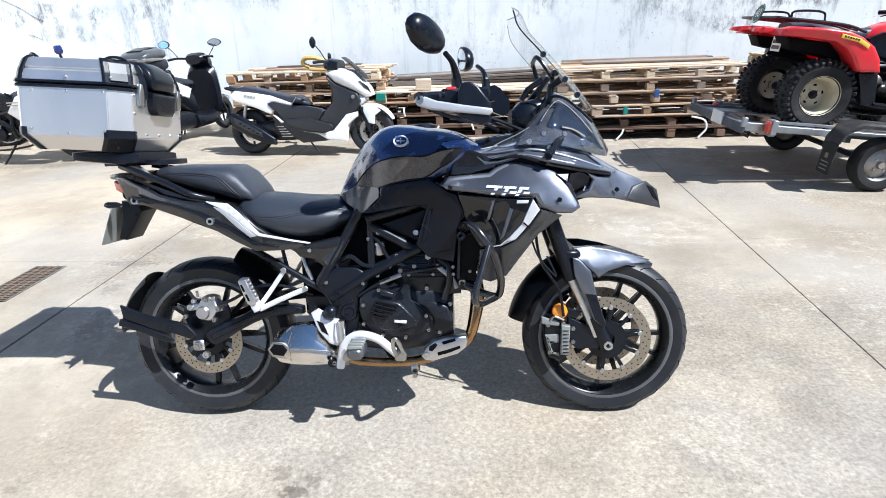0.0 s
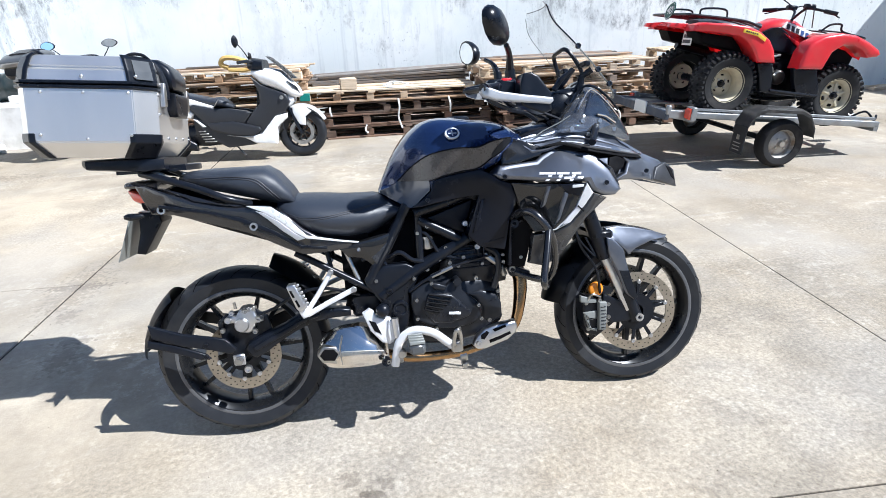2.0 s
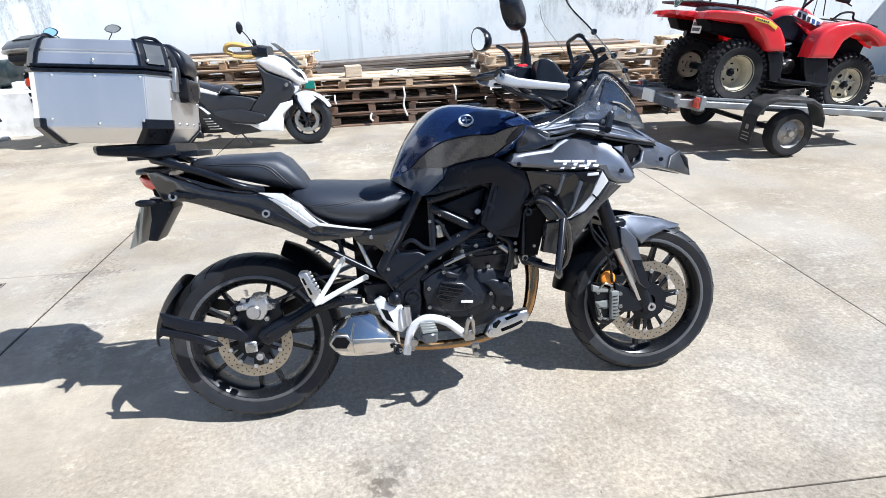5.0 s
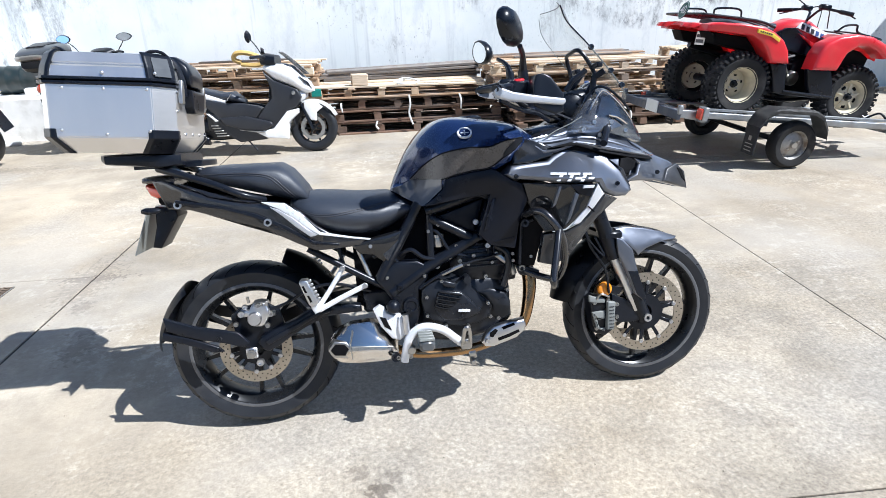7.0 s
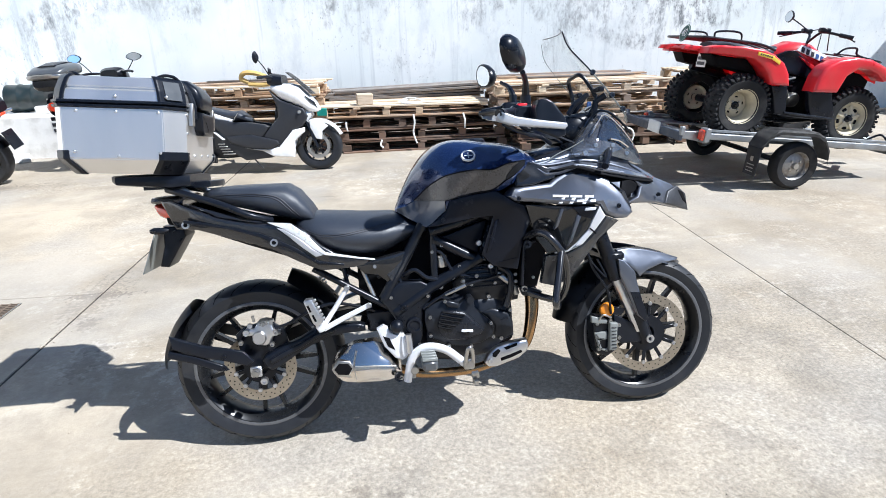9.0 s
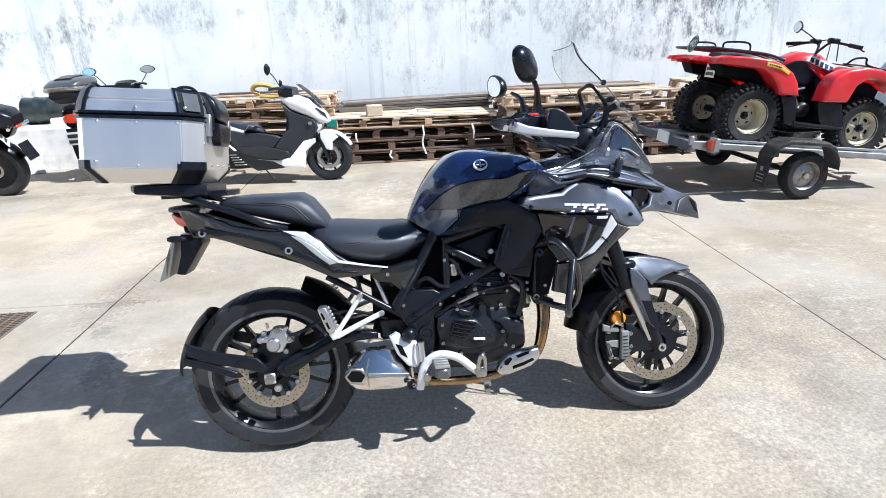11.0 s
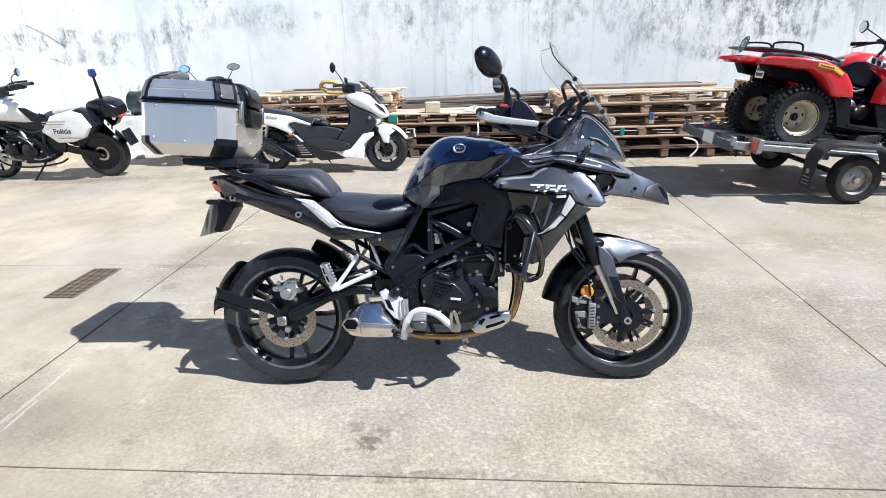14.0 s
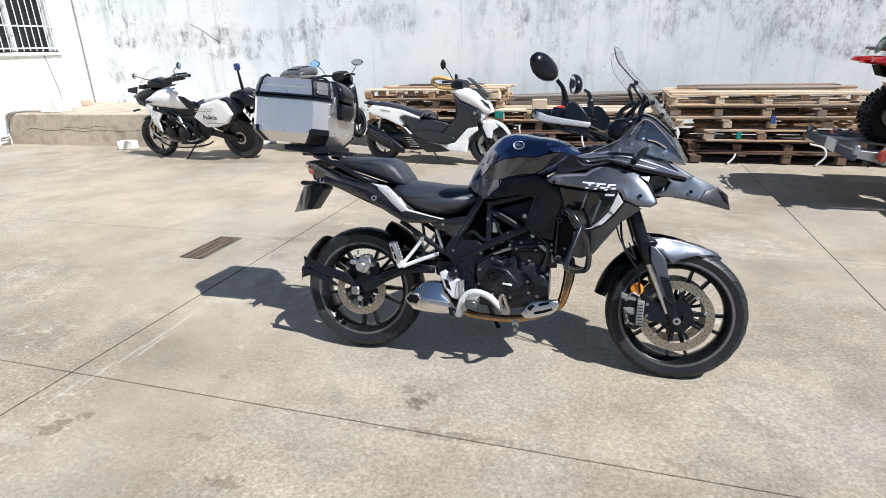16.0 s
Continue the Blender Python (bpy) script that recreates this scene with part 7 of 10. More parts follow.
bpart("shield_slot", slab([(0.905, 0.328), (0.954, 0.340), (0.956, 0.331), (0.913, 0.318)], 0.1715, 0.006, 0.002), DEEP_BLACK)
bolt(bike, *(0.852, 0.171, 0.282), 0.010, 0.005, ALU)
bpart("pipe_clamp", tube([V(0.79, 0.10, 0.219), V(0.815, 0.10, 0.224)], 0.027, 14, False), STEEL, "steel exhaust clamp")
bpart("clamp_tab", box((0.795, -0.135, 0.18), (0.812, -0.095, 0.2), 0.003), STEEL)
bpart("muffler", faceted([(0.287, 0.322, 0.286, 0.10, 0.150), (0.300, 0.352, 0.268, 0.08, 0.158), (0.325, 0.374, 0.258, 0.07, 0.166), (0.370, 0.386, 0.252, 0.06, 0.172), (0.445, 0.388, 0.248, 0.055, 0.172), (0.490, 0.362, 0.248, 0.055, 0.168), (0.530, 0.302, 0.258, 0.07, 0.150)]), CHROME, "short polished steel muffler")
bpart("muffler_tip", slab([(0.283, 0.312), (0.306, 0.342), (0.347, 0.337), (0.365, 0.310), (0.349, 0.275), (0.299, 0.285)], 0.168, 0.05, 0.004), STEEL)
bpart("muffler_bore", slab([(0.292, 0.312), (0.310, 0.333), (0.342, 0.329), (0.355, 0.310), (0.341, 0.288), (0.305, 0.293)], 0.1695, 0.01, 0.001), DEEP_BLACK, "dark exhaust outlet")
bpart("muffler_seam", tube([V(0.372, 0.152, 0.372), V(0.360, 0.175, 0.330), V(0.366, 0.170, 0.270)], 0.002, 6, False), STEEL)
bpart("muffler_seam", tube([V(0.366, 0.1735, 0.318), V(0.44, 0.1745, 0.312), V(0.51, 0.163, 0.300)], 0.0018, 6, False), STEEL)

# swingarm, hugger, rear brake
both("swingarm", [(0.045, 0.355), (0.056, 0.374), (0.123, 0.404), (0.182, 0.426), (0.242, 0.456), (0.300, 0.465), (0.377, 0.463), (0.411, 0.454), (0.412, 0.429), (0.344, 0.428), (0.286, 0.422), (0.225, 0.398), (0.165, 0.368), (0.113, 0.334), (0.077, 0.319), (0.057, 0.331)], 0.13, 0.035, MATT_BLACK, "black steel swingarm", 0.010)
both("swingarm_ridge", [(0.072, 0.362), (0.121, 0.387), (0.181, 0.411), (0.241, 0.441), (0.309, 0.453), (0.308, 0.443), (0.243, 0.424), (0.182, 0.392), (0.126, 0.366), (0.078, 0.344)], 0.137, 0.012, SATIN_BLACK, "", 0.005)
bpart("swingarm_bridge", box((0.42, -0.12, 0.42), (0.56, 0.12, 0.50), 0.01), MATT_BLACK)
bpart("rear_axle", tube([V(RX, 0.138, RW + 0.004), V(RX, -0.138, RW + 0.004)], 0.013, 14, False), STEEL)
for s in (1, -1):
    bpart("chain_adjuster", box((RX - 0.02, -s * 0.138 - 0.004, RW - 0.008), (RX + 0.02, -s * 0.138 + 0.004, RW + 0.032), 0.004), ALU, "bright axle block")
    bpart("axle_nut", lathe([(0.016, 0.002), (0.016, -0.012), (0.009, -0.012), (0.009, -0.018), (0.0001, -0.018)], 6, "Y"), STEEL, m=Matrix.Translation(V(RX, s * 0.141, RW + 0.012)) @ Matrix.Diagonal((1, s, 1, 1)))
    bolt(bike, 0.047, 0.132, 0.288, 0.014, 0.014, ALU, s)
    bpart("hugger_arm", slab([(-0.247, 0.482), (-0.144, 0.439), (-0.055, 0.417), (-0.012, 0.405), (0.02, 0.366), (0.0, 0.35), (-0.061, 0.372), (-0.15, 0.397), (-0.24, 0.435)], 0.145, 0.012, 0.004, s), SATIN_BLACK, "black hugger arm")
    bpart("hugger_arm", slab([(-0.256, 0.43), (-0.168, 0.402), (-0.081, 0.36), (-0.066, 0.342), (-0.10, 0.342), (-0.189, 0.381), (-0.262, 0.406)], 0.143, 0.010, 0.004, s), SATIN_BLACK)
    bolt(bike, -0.075, 0.146, 0.392, 0.009, 0.004, MATT_BLACK, s)
    bolt(bike, -0.08, 0.144, 0.352, 0.009, 0.004, MATT_BLACK, s)
bpart("hugger", arch(RX, RW, 0.338, 0.105, 131, 174, lip=0.03, tip=0.8), SATIN_BLACK, "black rear wheel hugger mudguard")
bpart("inner_hugger", arch(RX, RW, 0.372, 0.10, 33, 68, lip=0.04, tip=0.6), SATIN_BLACK, "black inner mudguard")
bpart("rear_caliper", slab([(0.026, 0.472), (0.042, 0.496), (0.065, 0.499), (0.089, 0.492), (0.092, 0.469), (0.114, 0.458), (0.114, 0.444), (0.089, 0.439), (0.080, 0.416), (0.062, 0.407), (0.037, 0.412), (0.023, 0.429), (0.021, 0.449), (-0.001, 0.448), (-0.009, 0.467), (0.003, 0.479)], 0.118, 0.05, 0.008, 1, 0.004), ALU, "bright rear brake caliper")
bpart("caliper_bracket", slab([(-0.041, 0.452), (-0.010, 0.478), (0.076, 0.496), (0.127, 0.459), (0.138, 0.406), (0.084, 0.352), (0.051, 0.326), (0.021, 0.310), (-0.012, 0.342), (-0.032, 0.390)], 0.100, 0.012, 0.003), MATT_BLACK, "black caliper bracket")
for k in range(4):
    bpart("caliper_groove", box((0.043 + 0.013 * k, -0.1275, 0.486), (0.043 + 0.017 * k, -0.1215, 0.502), 0.001), STEEL)
for x, w, r in ((0.001, 0.464, 0.012), (0.101, 0.455, 0.010), (0.016, 0.488, 0.009), (0.053, 0.489, 0.007)):
    bolt(bike, x, 0.122, w, r, 0.010, ALU)
for x, w in ((-0.02, 0.43), (0.10, 0.46), (0.085, 0.415), (0.06, 0.49)):
    bolt(bike, x, 0.122, w, 0.009, 0.010, STEEL)
bpart("bleed_nipple", tube([V(0.03, 0.118, 0.50), V(0.028, 0.12, 0.522)], 0.005, 8, False), STEEL)
bpart("caliper_badge", lathe([(0.0001, -0.008), (0.021, -0.008), (0.0245, -0.004), (0.025, 0.01)], 20, "Y", V(0.043, 0.122, 0.441)), ALU)
bpart("rear_brake_hose", tube([V(0.10, 0.12, 0.47), V(0.16, 0.13, 0.49), V(0.24, 0.135, 0.53), V(0.33, 0.13, 0.54), V(0.45, 0.12, 0.50)], 0.006, 6), SATIN_BLACK)
bpart("chain", tube([V(0.02, -0.10, 0.38), V(0.30, -0.10, 0.46), V(0.58, -0.10, 0.47)], 0.009, 6), STEEL, "drive chain")
bpart("shock_absorber", tube([V(0.42, 0.0, 0.42), V(0.50, 0.0, 0.68)], 0.03, 10, False), DEEP_BLACK)

# foot controls
HG = [(0.451, 0.445), (0.475, 0.458), (0.490, 0.448), (0.497, 0.429), (0.521, 0.418), (0.545, 0.419), (0.553, 0.401), (0.550, 0.332), (0.535, 0.323), (0.509, 0.333), (0.473, 0.380)]
hanger = bpart("footrest_hanger", slab(HG, 0.175, 0.022, 0.006, 1, 0.002), SILVER, "silver footrest hanger")
part("hanger_window", slab([(0.471, 0.419), (0.493, 0.410), (0.511, 0.363), (0.486, 0.379)], 0.1775, 0.006, 0.002), DEEP_BLACK, hanger)
part("hanger_plate", slab([(0.538, 0.414), (0.557, 0.409), (0.554, 0.342), (0.536, 0.336), (0.531, 0.368)], 0.184, 0.012, 0.004), SILVER, hanger, "silver heel plate")
part("heel_knob", lathe([(0.0001, -0.024), (0.014, -0.021), (0.022, -0.012), (0.0245, 0.0), (0.022, 0.010), (0.014, 0.016)], 22, "Y", V(0.522, 0.175, 0.449)), SATIN_BLACK, hanger, "black rubber knob")
bpart("pivot_bolt", lathe([(0.0001, -0.012), (0.010, -0.012), (0.012, -0.004), (0.020, -0.004), (0.022, 0.006)], 6, "Y", V(0.574, 0.158, 0.426)), MATT_BLACK)
bpart("brake_master", tube([V(0.56, 0.185, 0.42), V(0.562, 0.185, 0.35)], 0.012, 10, False), ALU, "brake master cylinder")
bpart("brake_pedal", tube([V(0.546, 0.185, 0.248), V(0.554, 0.187, 0.290), V(0.568, 0.190, 0.334), V(0.600, 0.193, 0.364), V(0.639, 0.195, 0.369), V(0.689, 0.196, 0.352), V(0.730, 0.197, 0.317), V(0.755, 0.197, 0.295)], 0.015, 10), SILVER, "silver brake pedal")
bpart("pedal_hub", lathe([(0.0001, -0.012), (0.012, -0.012), (0.016, -0.008), (0.018, 0.006)], 16, "Y", V(0.572, 0.190, 0.290)), STEEL)
bpart("pedal_roller", lathe([(0.0001, -0.010), (0.006, -0.010), (0.008, -0.006), (0.016, -0.008), (0.017, 0.006)], 16, "Y", V(0.517, 0.175, 0.263)), SATIN_BLACK)
bpart("pedal_pad", tube([V(0.765, 0.20, 0.298), V(0.752, 0.235, 0.315), V(0.748, 0.275, 0.355), V(0.754, 0.288, 0.382), V(0.766, 0.282, 0.375), V(0.774, 0.25, 0.335), V(0.782, 0.205, 0.296)], 0.007, 8), STEEL, "bent steel pedal pad")
bpart("pedal_pad", box((0.745, -0.225, 0.280), (0.785, -0.19, 0.318), 0.006), STEEL)
bpart("footrest", box((0.594, -0.29, 0.312), (0.648, -0.19, 0.352), 0.010), GREY_LID, "knurled grey footrest")
for k in range(4):
    bpart("peg_tooth", box((0.595, -0.288 + 0.026 * k, 0.350), (0.647, -0.278 + 0.026 * k, 0.361), 0.002), PLATE_BACK)
for k in range(3):
    bolt(bike, 0.525 + 0.022 * k, 0.175, 0.262 - 0.010 * (k == 1), 0.009, 0.010, STEEL)
for s in (1, -1):
    bpart("pillion_hanger", tube([V(0.36, s * 0.14, 0.595), V(0.31, s * 0.155, 0.525), V(0.265, s * 0.165, 0.468)], 0.0085, 8, False), SILVER, "silver pillion footrest hanger")
    bpart("pillion_hanger", tube([V(0.435, s * 0.14, 0.528), V(0.34, s * 0.155, 0.492), V(0.27, s * 0.165, 0.462)], 0.0095, 8, False), SILVER)
    peg = bpart("pillion_footrest", slab([(0.215, 0.572), (0.222, 0.580), (0.244, 0.580), (0.270, 0.515), (0.274, 0.497), (0.252, 0.484), (0.240, 0.494)], 0.205, 0.034, 0.006, s), ALU, "folded ribbed pillion footrest")
    part("peg_base", slab([(0.243, 0.496), (0.266, 0.497), (0.283, 0.476), (0.276, 0.462), (0.257, 0.455), (0.246, 0.474)], 0.190, 0.034, 0.006, s), SILVER, peg)
    for q in range(6):
        f = q / 5
        part("peg_rib", box((-0.004, -0.004, -0.0045), (0.018, 0.004, 0.0045), 0.0015), ALU, peg, m=Matrix.Translation(V(0.240 + 0.024 * f, s * 0.200, 0.572 - 0.064 * f)) @ Matrix.Rotation(radians(-20), 4, "Y"))
    for q in range(2):
        part("peg_slot", slab([(0.2235 + 0.014 * q, 0.560 - 0.034 * q), (0.2305 + 0.014 * q, 0.562 - 0.034 * q), (0.2395 + 0.014 * q, 0.538 - 0.034 * q), (0.2325 + 0.014 * q, 0.536 - 0.034 * q)], 0.2065, 0.004, 0.001, s), DEEP_BLACK, peg)
    bolt(bike, 0.36, 0.15, 0.597, 0.010, 0.004, ALU, s)
    bolt(bike, 0.432, 0.15, 0.528, 0.010, 0.004, ALU, s)
bpart("side_stand", tube([V(0.62, -0.12, 0.30), V(0.66, -0.25, 0.13), V(0.68, -0.335, 0.045)], 0.012, 8, False), MATT_BLACK, "black side stand")
for s in (1, -1):
    ind = bpart("front_indicator", tube([V(1.325, s * 0.150, 1.018), V(1.312, s * 0.178, 1.008), V(1.290, s * 0.215, 0.985), V(1.268, s * 0.245, 0.962)], 0.010, 8, False, radii=[0.012, 0.013, 0.010, 0.013]), SATIN_BLACK, "black front indicator on a short stalk")
    bpart("mirror_collar", tube([V(0.987, s * 0.28, 1.155), V(0.985, s * 0.283, 1.205)], 0.017, 10, False), SATIN_BLACK, m=Matrix.Translation((0 if s > 0 else TURN_X, 0, 0 if s > 0 else TURN_W)))
bpart("wiring_loom", tube([V(0.90, 0.32, 1.118), V(0.95, 0.28, 1.098), V(1.01, 0.23, 1.083), V(1.07, 0.16, 1.075), V(1.12, 0.12, 1.05)], 0.007, 8), SATIN_BLACK)
for s in (1, -1):
    bpart("beak_crease", tube([V(1.060, s * 0.185, 0.978), V(1.105, s * 0.186, 0.978), V(1.187, s * 0.184, 0.986), V(1.26, s * 0.182, 0.980), V(1.36, s * 0.168, 0.953), V(1.46, s * 0.140, 0.918)], 0.0060, 8), GREY_PAINT)
    bpart("beak_crease", tube([V(1.135, s * 0.206, 0.962), V(1.19, s * 0.205, 0.970), V(1.26, s * 0.208, 0.957), V(1.36, s * 0.192, 0.934)], 0.0052, 8), GREY_PAINT)
    bpart("cowl_trim", tube([V(1.255, s * 0.166, 1.075), V(1.275, s * 0.160, 1.105), V(1.310, s * 0.142, 1.140), V(1.345, s * 0.136, 1.125), V(1.39, s * 0.125, 1.085), V(1.435, s * 0.112, 1.035)], 0.0024, 6), CHROME, "bright edge line and modelled glint of the headlight cowl")
    # short chrome tube modelled as a flash of light on the lens
    bpart("cowl_trim", tube([V(1.325, s * 0.163, 1.055), V(1.365, s * 0.148, 1.046), V(1.407, s * 0.132, 1.022)], 0.004, 6), CHROME, "bright edge line and modelled glint of the headlight cowl")
bpart("wiring_loom", tube([V(0.96, 0.24, 1.13), V(1.02, 0.20, 1.09), V(1.10, 0.13, 1.09), V(1.2, 0.12, 1.05)], 0.006, 8), SATIN_BLACK)
bpart("brake_line", tube([V(0.95, 0.29, 1.125), V(1.0, 0.25, 1.10), V(1.05, 0.18, 1.10), V(1.11, 0.12, 1.075), V(1.17, 0.10, 1.05)], 0.005, 6), SATIN_BLACK)
for k, (x, w, n) in enumerate(((0.90, 0.095, 0.02), (0.945, 0.09, 0.018), (0.985, 0.085, 0.02))):
    bpart("control_clamp", box((x, -0.33 + 0.045 * k, 1.12), (x + n + 0.02, -0.29 + 0.045 * k, 1.165), 0.006), MATT_BLACK)
# folded sheets and small fixings in the engine bay
for x, u, w in ((0.665, 0.15, 0.70), (0.70, 0.15, 0.72), (0.735, 0.15, 0.60), (0.76, 0.15, 0.64), (0.80, 0.15, 0.57), (0.885, 0.155, 0.57), (0.935, 0.155, 0.58), (0.955, 0.18, 0.575), (0.955, 0.18, 0.60), (0.64, 0.16, 0.545), (0.51, 0.155, 0.55), (0.60, 0.16, 0.37)):
    bolt(bike, x, u, w, 0.0065, 0.007, STEEL)
for pts, r in (([(0.66, 0.13, 0.71), (0.70, 0.15, 0.69), (0.74, 0.15, 0.62), (0.80, 0.15, 0.60)], 0.006), ([(0.56, 0.13, 0.62), (0.60, 0.15, 0.64), (0.64, 0.15, 0.61), (0.68, 0.15, 0.60)], 0.008), ([(0.90, 0.15, 0.63), (0.94, 0.165, 0.60), (0.94, 0.165, 0.54), (0.92, 0.16, 0.48)], 0.012), ([(0.47, 0.12, 0.62), (0.52, 0.14, 0.64), (0.56, 0.14, 0.58)], 0.007)):
    bpart("hose", tube([V(*p) for p in pts], r, 8), SATIN_BLACK)
for k in range(7):
    bpart("cylinder_fin", box((0.78, -0.150, 0.555 + 0.016 * k), (0.93, -0.140, 0.560 + 0.016 * k), 0.001), ENGINE)
bpart("radiator_frame", tube([V(0.972, 0.204, 0.565), V(0.98, 0.216, 0.705), V(1.018, 0.23, 0.722)], 0.006, 8, False), SATIN_BLACK, "black radiator side frame")
for w in (0.59,):
    bolt(bike, 1.012, 0.21, w, 0.006, 0.005, STEEL)
for x, w in ((1.262, 1.035), (1.335, 1.032), (1.28, 0.99), (1.40, 1.0)):
    for sd in (1, -1):
        bolt(bike, x, {1.262: 0.182, 1.335: 0.160, 1.28: 0.186, 1.40: 0.134}[x], w, 0.008, 0.006, ALU, sd, "cowl_bolt")
bpart("screen_rod", tube([V(1.20, 0.09, 1.15), V(1.225, 0.09, 1.185), V(1.272, 0.09, 1.215)], 0.010, 8, False), SATIN_BLACK)
for sd in (1,):
    bpart("cowl_rim", tube([V(1.215, sd * 0.09, 1.045), V(1.25, sd * 0.118, 1.095), V(1.29, sd * 0.122, 1.15), V(1.335, sd * 0.126, 1.15), V(1.39, sd * 0.115, 1.112), V(1.44, sd * 0.09, 1.07)], 0.0045, 6), SATIN_BLACK)
    bpart("cowl_strut", tube([V(1.29, sd * 0.10, 1.13), V(1.30, sd * 0.10, 1.19), V(1.33, sd * 0.12, 1.21)], 0.012, 8, False), SATIN_BLACK)
for sd in (1, -1):
    bpart("lamp_projector", lathe([(0.0001, 0.03), (0.02, 0.026), (0.03, 0.01), (0.032, -0.03)], 18, "X", V(1.41, sd * 0.045, 1.0)), CHROME, "round projector lamp")


# the steered front end stands a little off the frame's middle plane
for ob in list(bike.children):
    if ob.type == "MESH" and ob is not front and ob.name.split(".")[0] != "fork_tube":
        c = sum((Vector(q) for q in ob.bound_box), Vector()) / 8
        if c.x > 1.27 and c.z < 0.66:
            ob.location += Vector((-0.007, 0.014, -0.004))

# ---------------------------------------------------------------- other vehicles
def pair(parent, name, outline, u, thick, material, label="", r=0.006, bulge=0.0, sides=(1, -1)):
    return [part(name, slab(outline, u, thick, r, s, bulge), material, parent, label) for s in sides]


def small_wheel(parent, name, x, w, R, r_rim, half, spokes, rotor=0.0, tyre=None, rim=None, label="", y=0.0):
    bm = bmesh.new()
    h = half * 0.75
    add_lathe(bm, [(r_rim + 0.004, -h), (r_rim - 0.012, -h + 0.01), (r_rim - 0.018, 0), (r_rim - 0.012, h - 0.01), (r_rim + 0.004, h), (r_rim + 0.004, h - 0.006), (r_rim + 0.004, -h + 0.006)], 40, "Y", closed=True)
    add_lathe(bm, [(0.0001, -0.045), (0.03, -0.045), (0.036, 0.0), (0.03, 0.045), (0.0001, 0.045)], 16, "Y")
    for k in range(spokes):
        add_box(bm, (0.025, -0.012, -0.010), (r_rim - 0.01, 0.012, 0.010), 0.003, Matrix.Rotation(2 * math.pi * k / spokes + 0.3, 4, "Y"))
    wheel = part(name, bm, rim or RIM_BLACK, parent, label)
    wheel.location = (x, y, w)
    part("tyre", tread_tyre(R, r_rim, half, 48), tyre or RUBBER, wheel)
    if rotor:
        part("brake_rotor", lathe([(rotor, -0.002), (rotor, 0.002), (rotor * 0.72, 0.002), (rotor * 0.72, -0.002)], 36, "Y", (0, -half * 0.8, 0), closed=True), STEEL, wheel)
        part("brake_rotor", lathe([(rotor, -0.002), (rotor, 0.002), (rotor * 0.72, 0.002), (rotor * 0.72, -0.002)], 36, "Y", (0, half * 0.8, 0), closed=True), STEEL, wheel)
    return wheel


def heading(ox, oy, hx, hy, lean=0.0, z=0.0):
    """A pose with x ahead from one ground point to another, leaning to its left."""
    return pose(ox, oy, z, 0, 0, math.degrees(math.atan2(hy - oy, hx - ox))) @ pose(0, 0, 0, -lean, 0, 0)


def mirror_on(parent, name, foot, elbow, head, size=(0.07, 0.045), glass_mat=None, yaw=0.0):
    st = part(name, tube([foot, elbow, head], 0.006, 6), SATIN_BLACK, parent)
    bm = bmesh.new()
    o = [(size[0] * math.cos(a) * (1 + 0.15 * math.cos(2 * a)), size[1] * math.sin(a)) for a in (2 * math.pi * k / 12 for k in range(12))]
    add_ring_loft(bm, [[(-0.01, a, b) for a, b in o], [(0.0, a * 1.05, b * 1.05) for a, b in o], [(0.025, a * 0.6, b * 0.6) for a, b in o]])
    m = Matrix.Translation(head) @ Matrix.Rotation(yaw, 4, "Z")
    part("housing", bm, SATIN_BLACK, st, m=m)
    bm = bmesh.new()
    bm.faces.new([bm.verts.new((-0.0115, a * 0.92, b * 0.92)) for a, b in o])
    part("mirror_glass", bm, glass_mat or MIRROR, st, m=m)


BLUE_GLASS = mat("blue_mirror", (0.25, 0.45, 0.8), 0.04, metal=1.0, var=0.0)


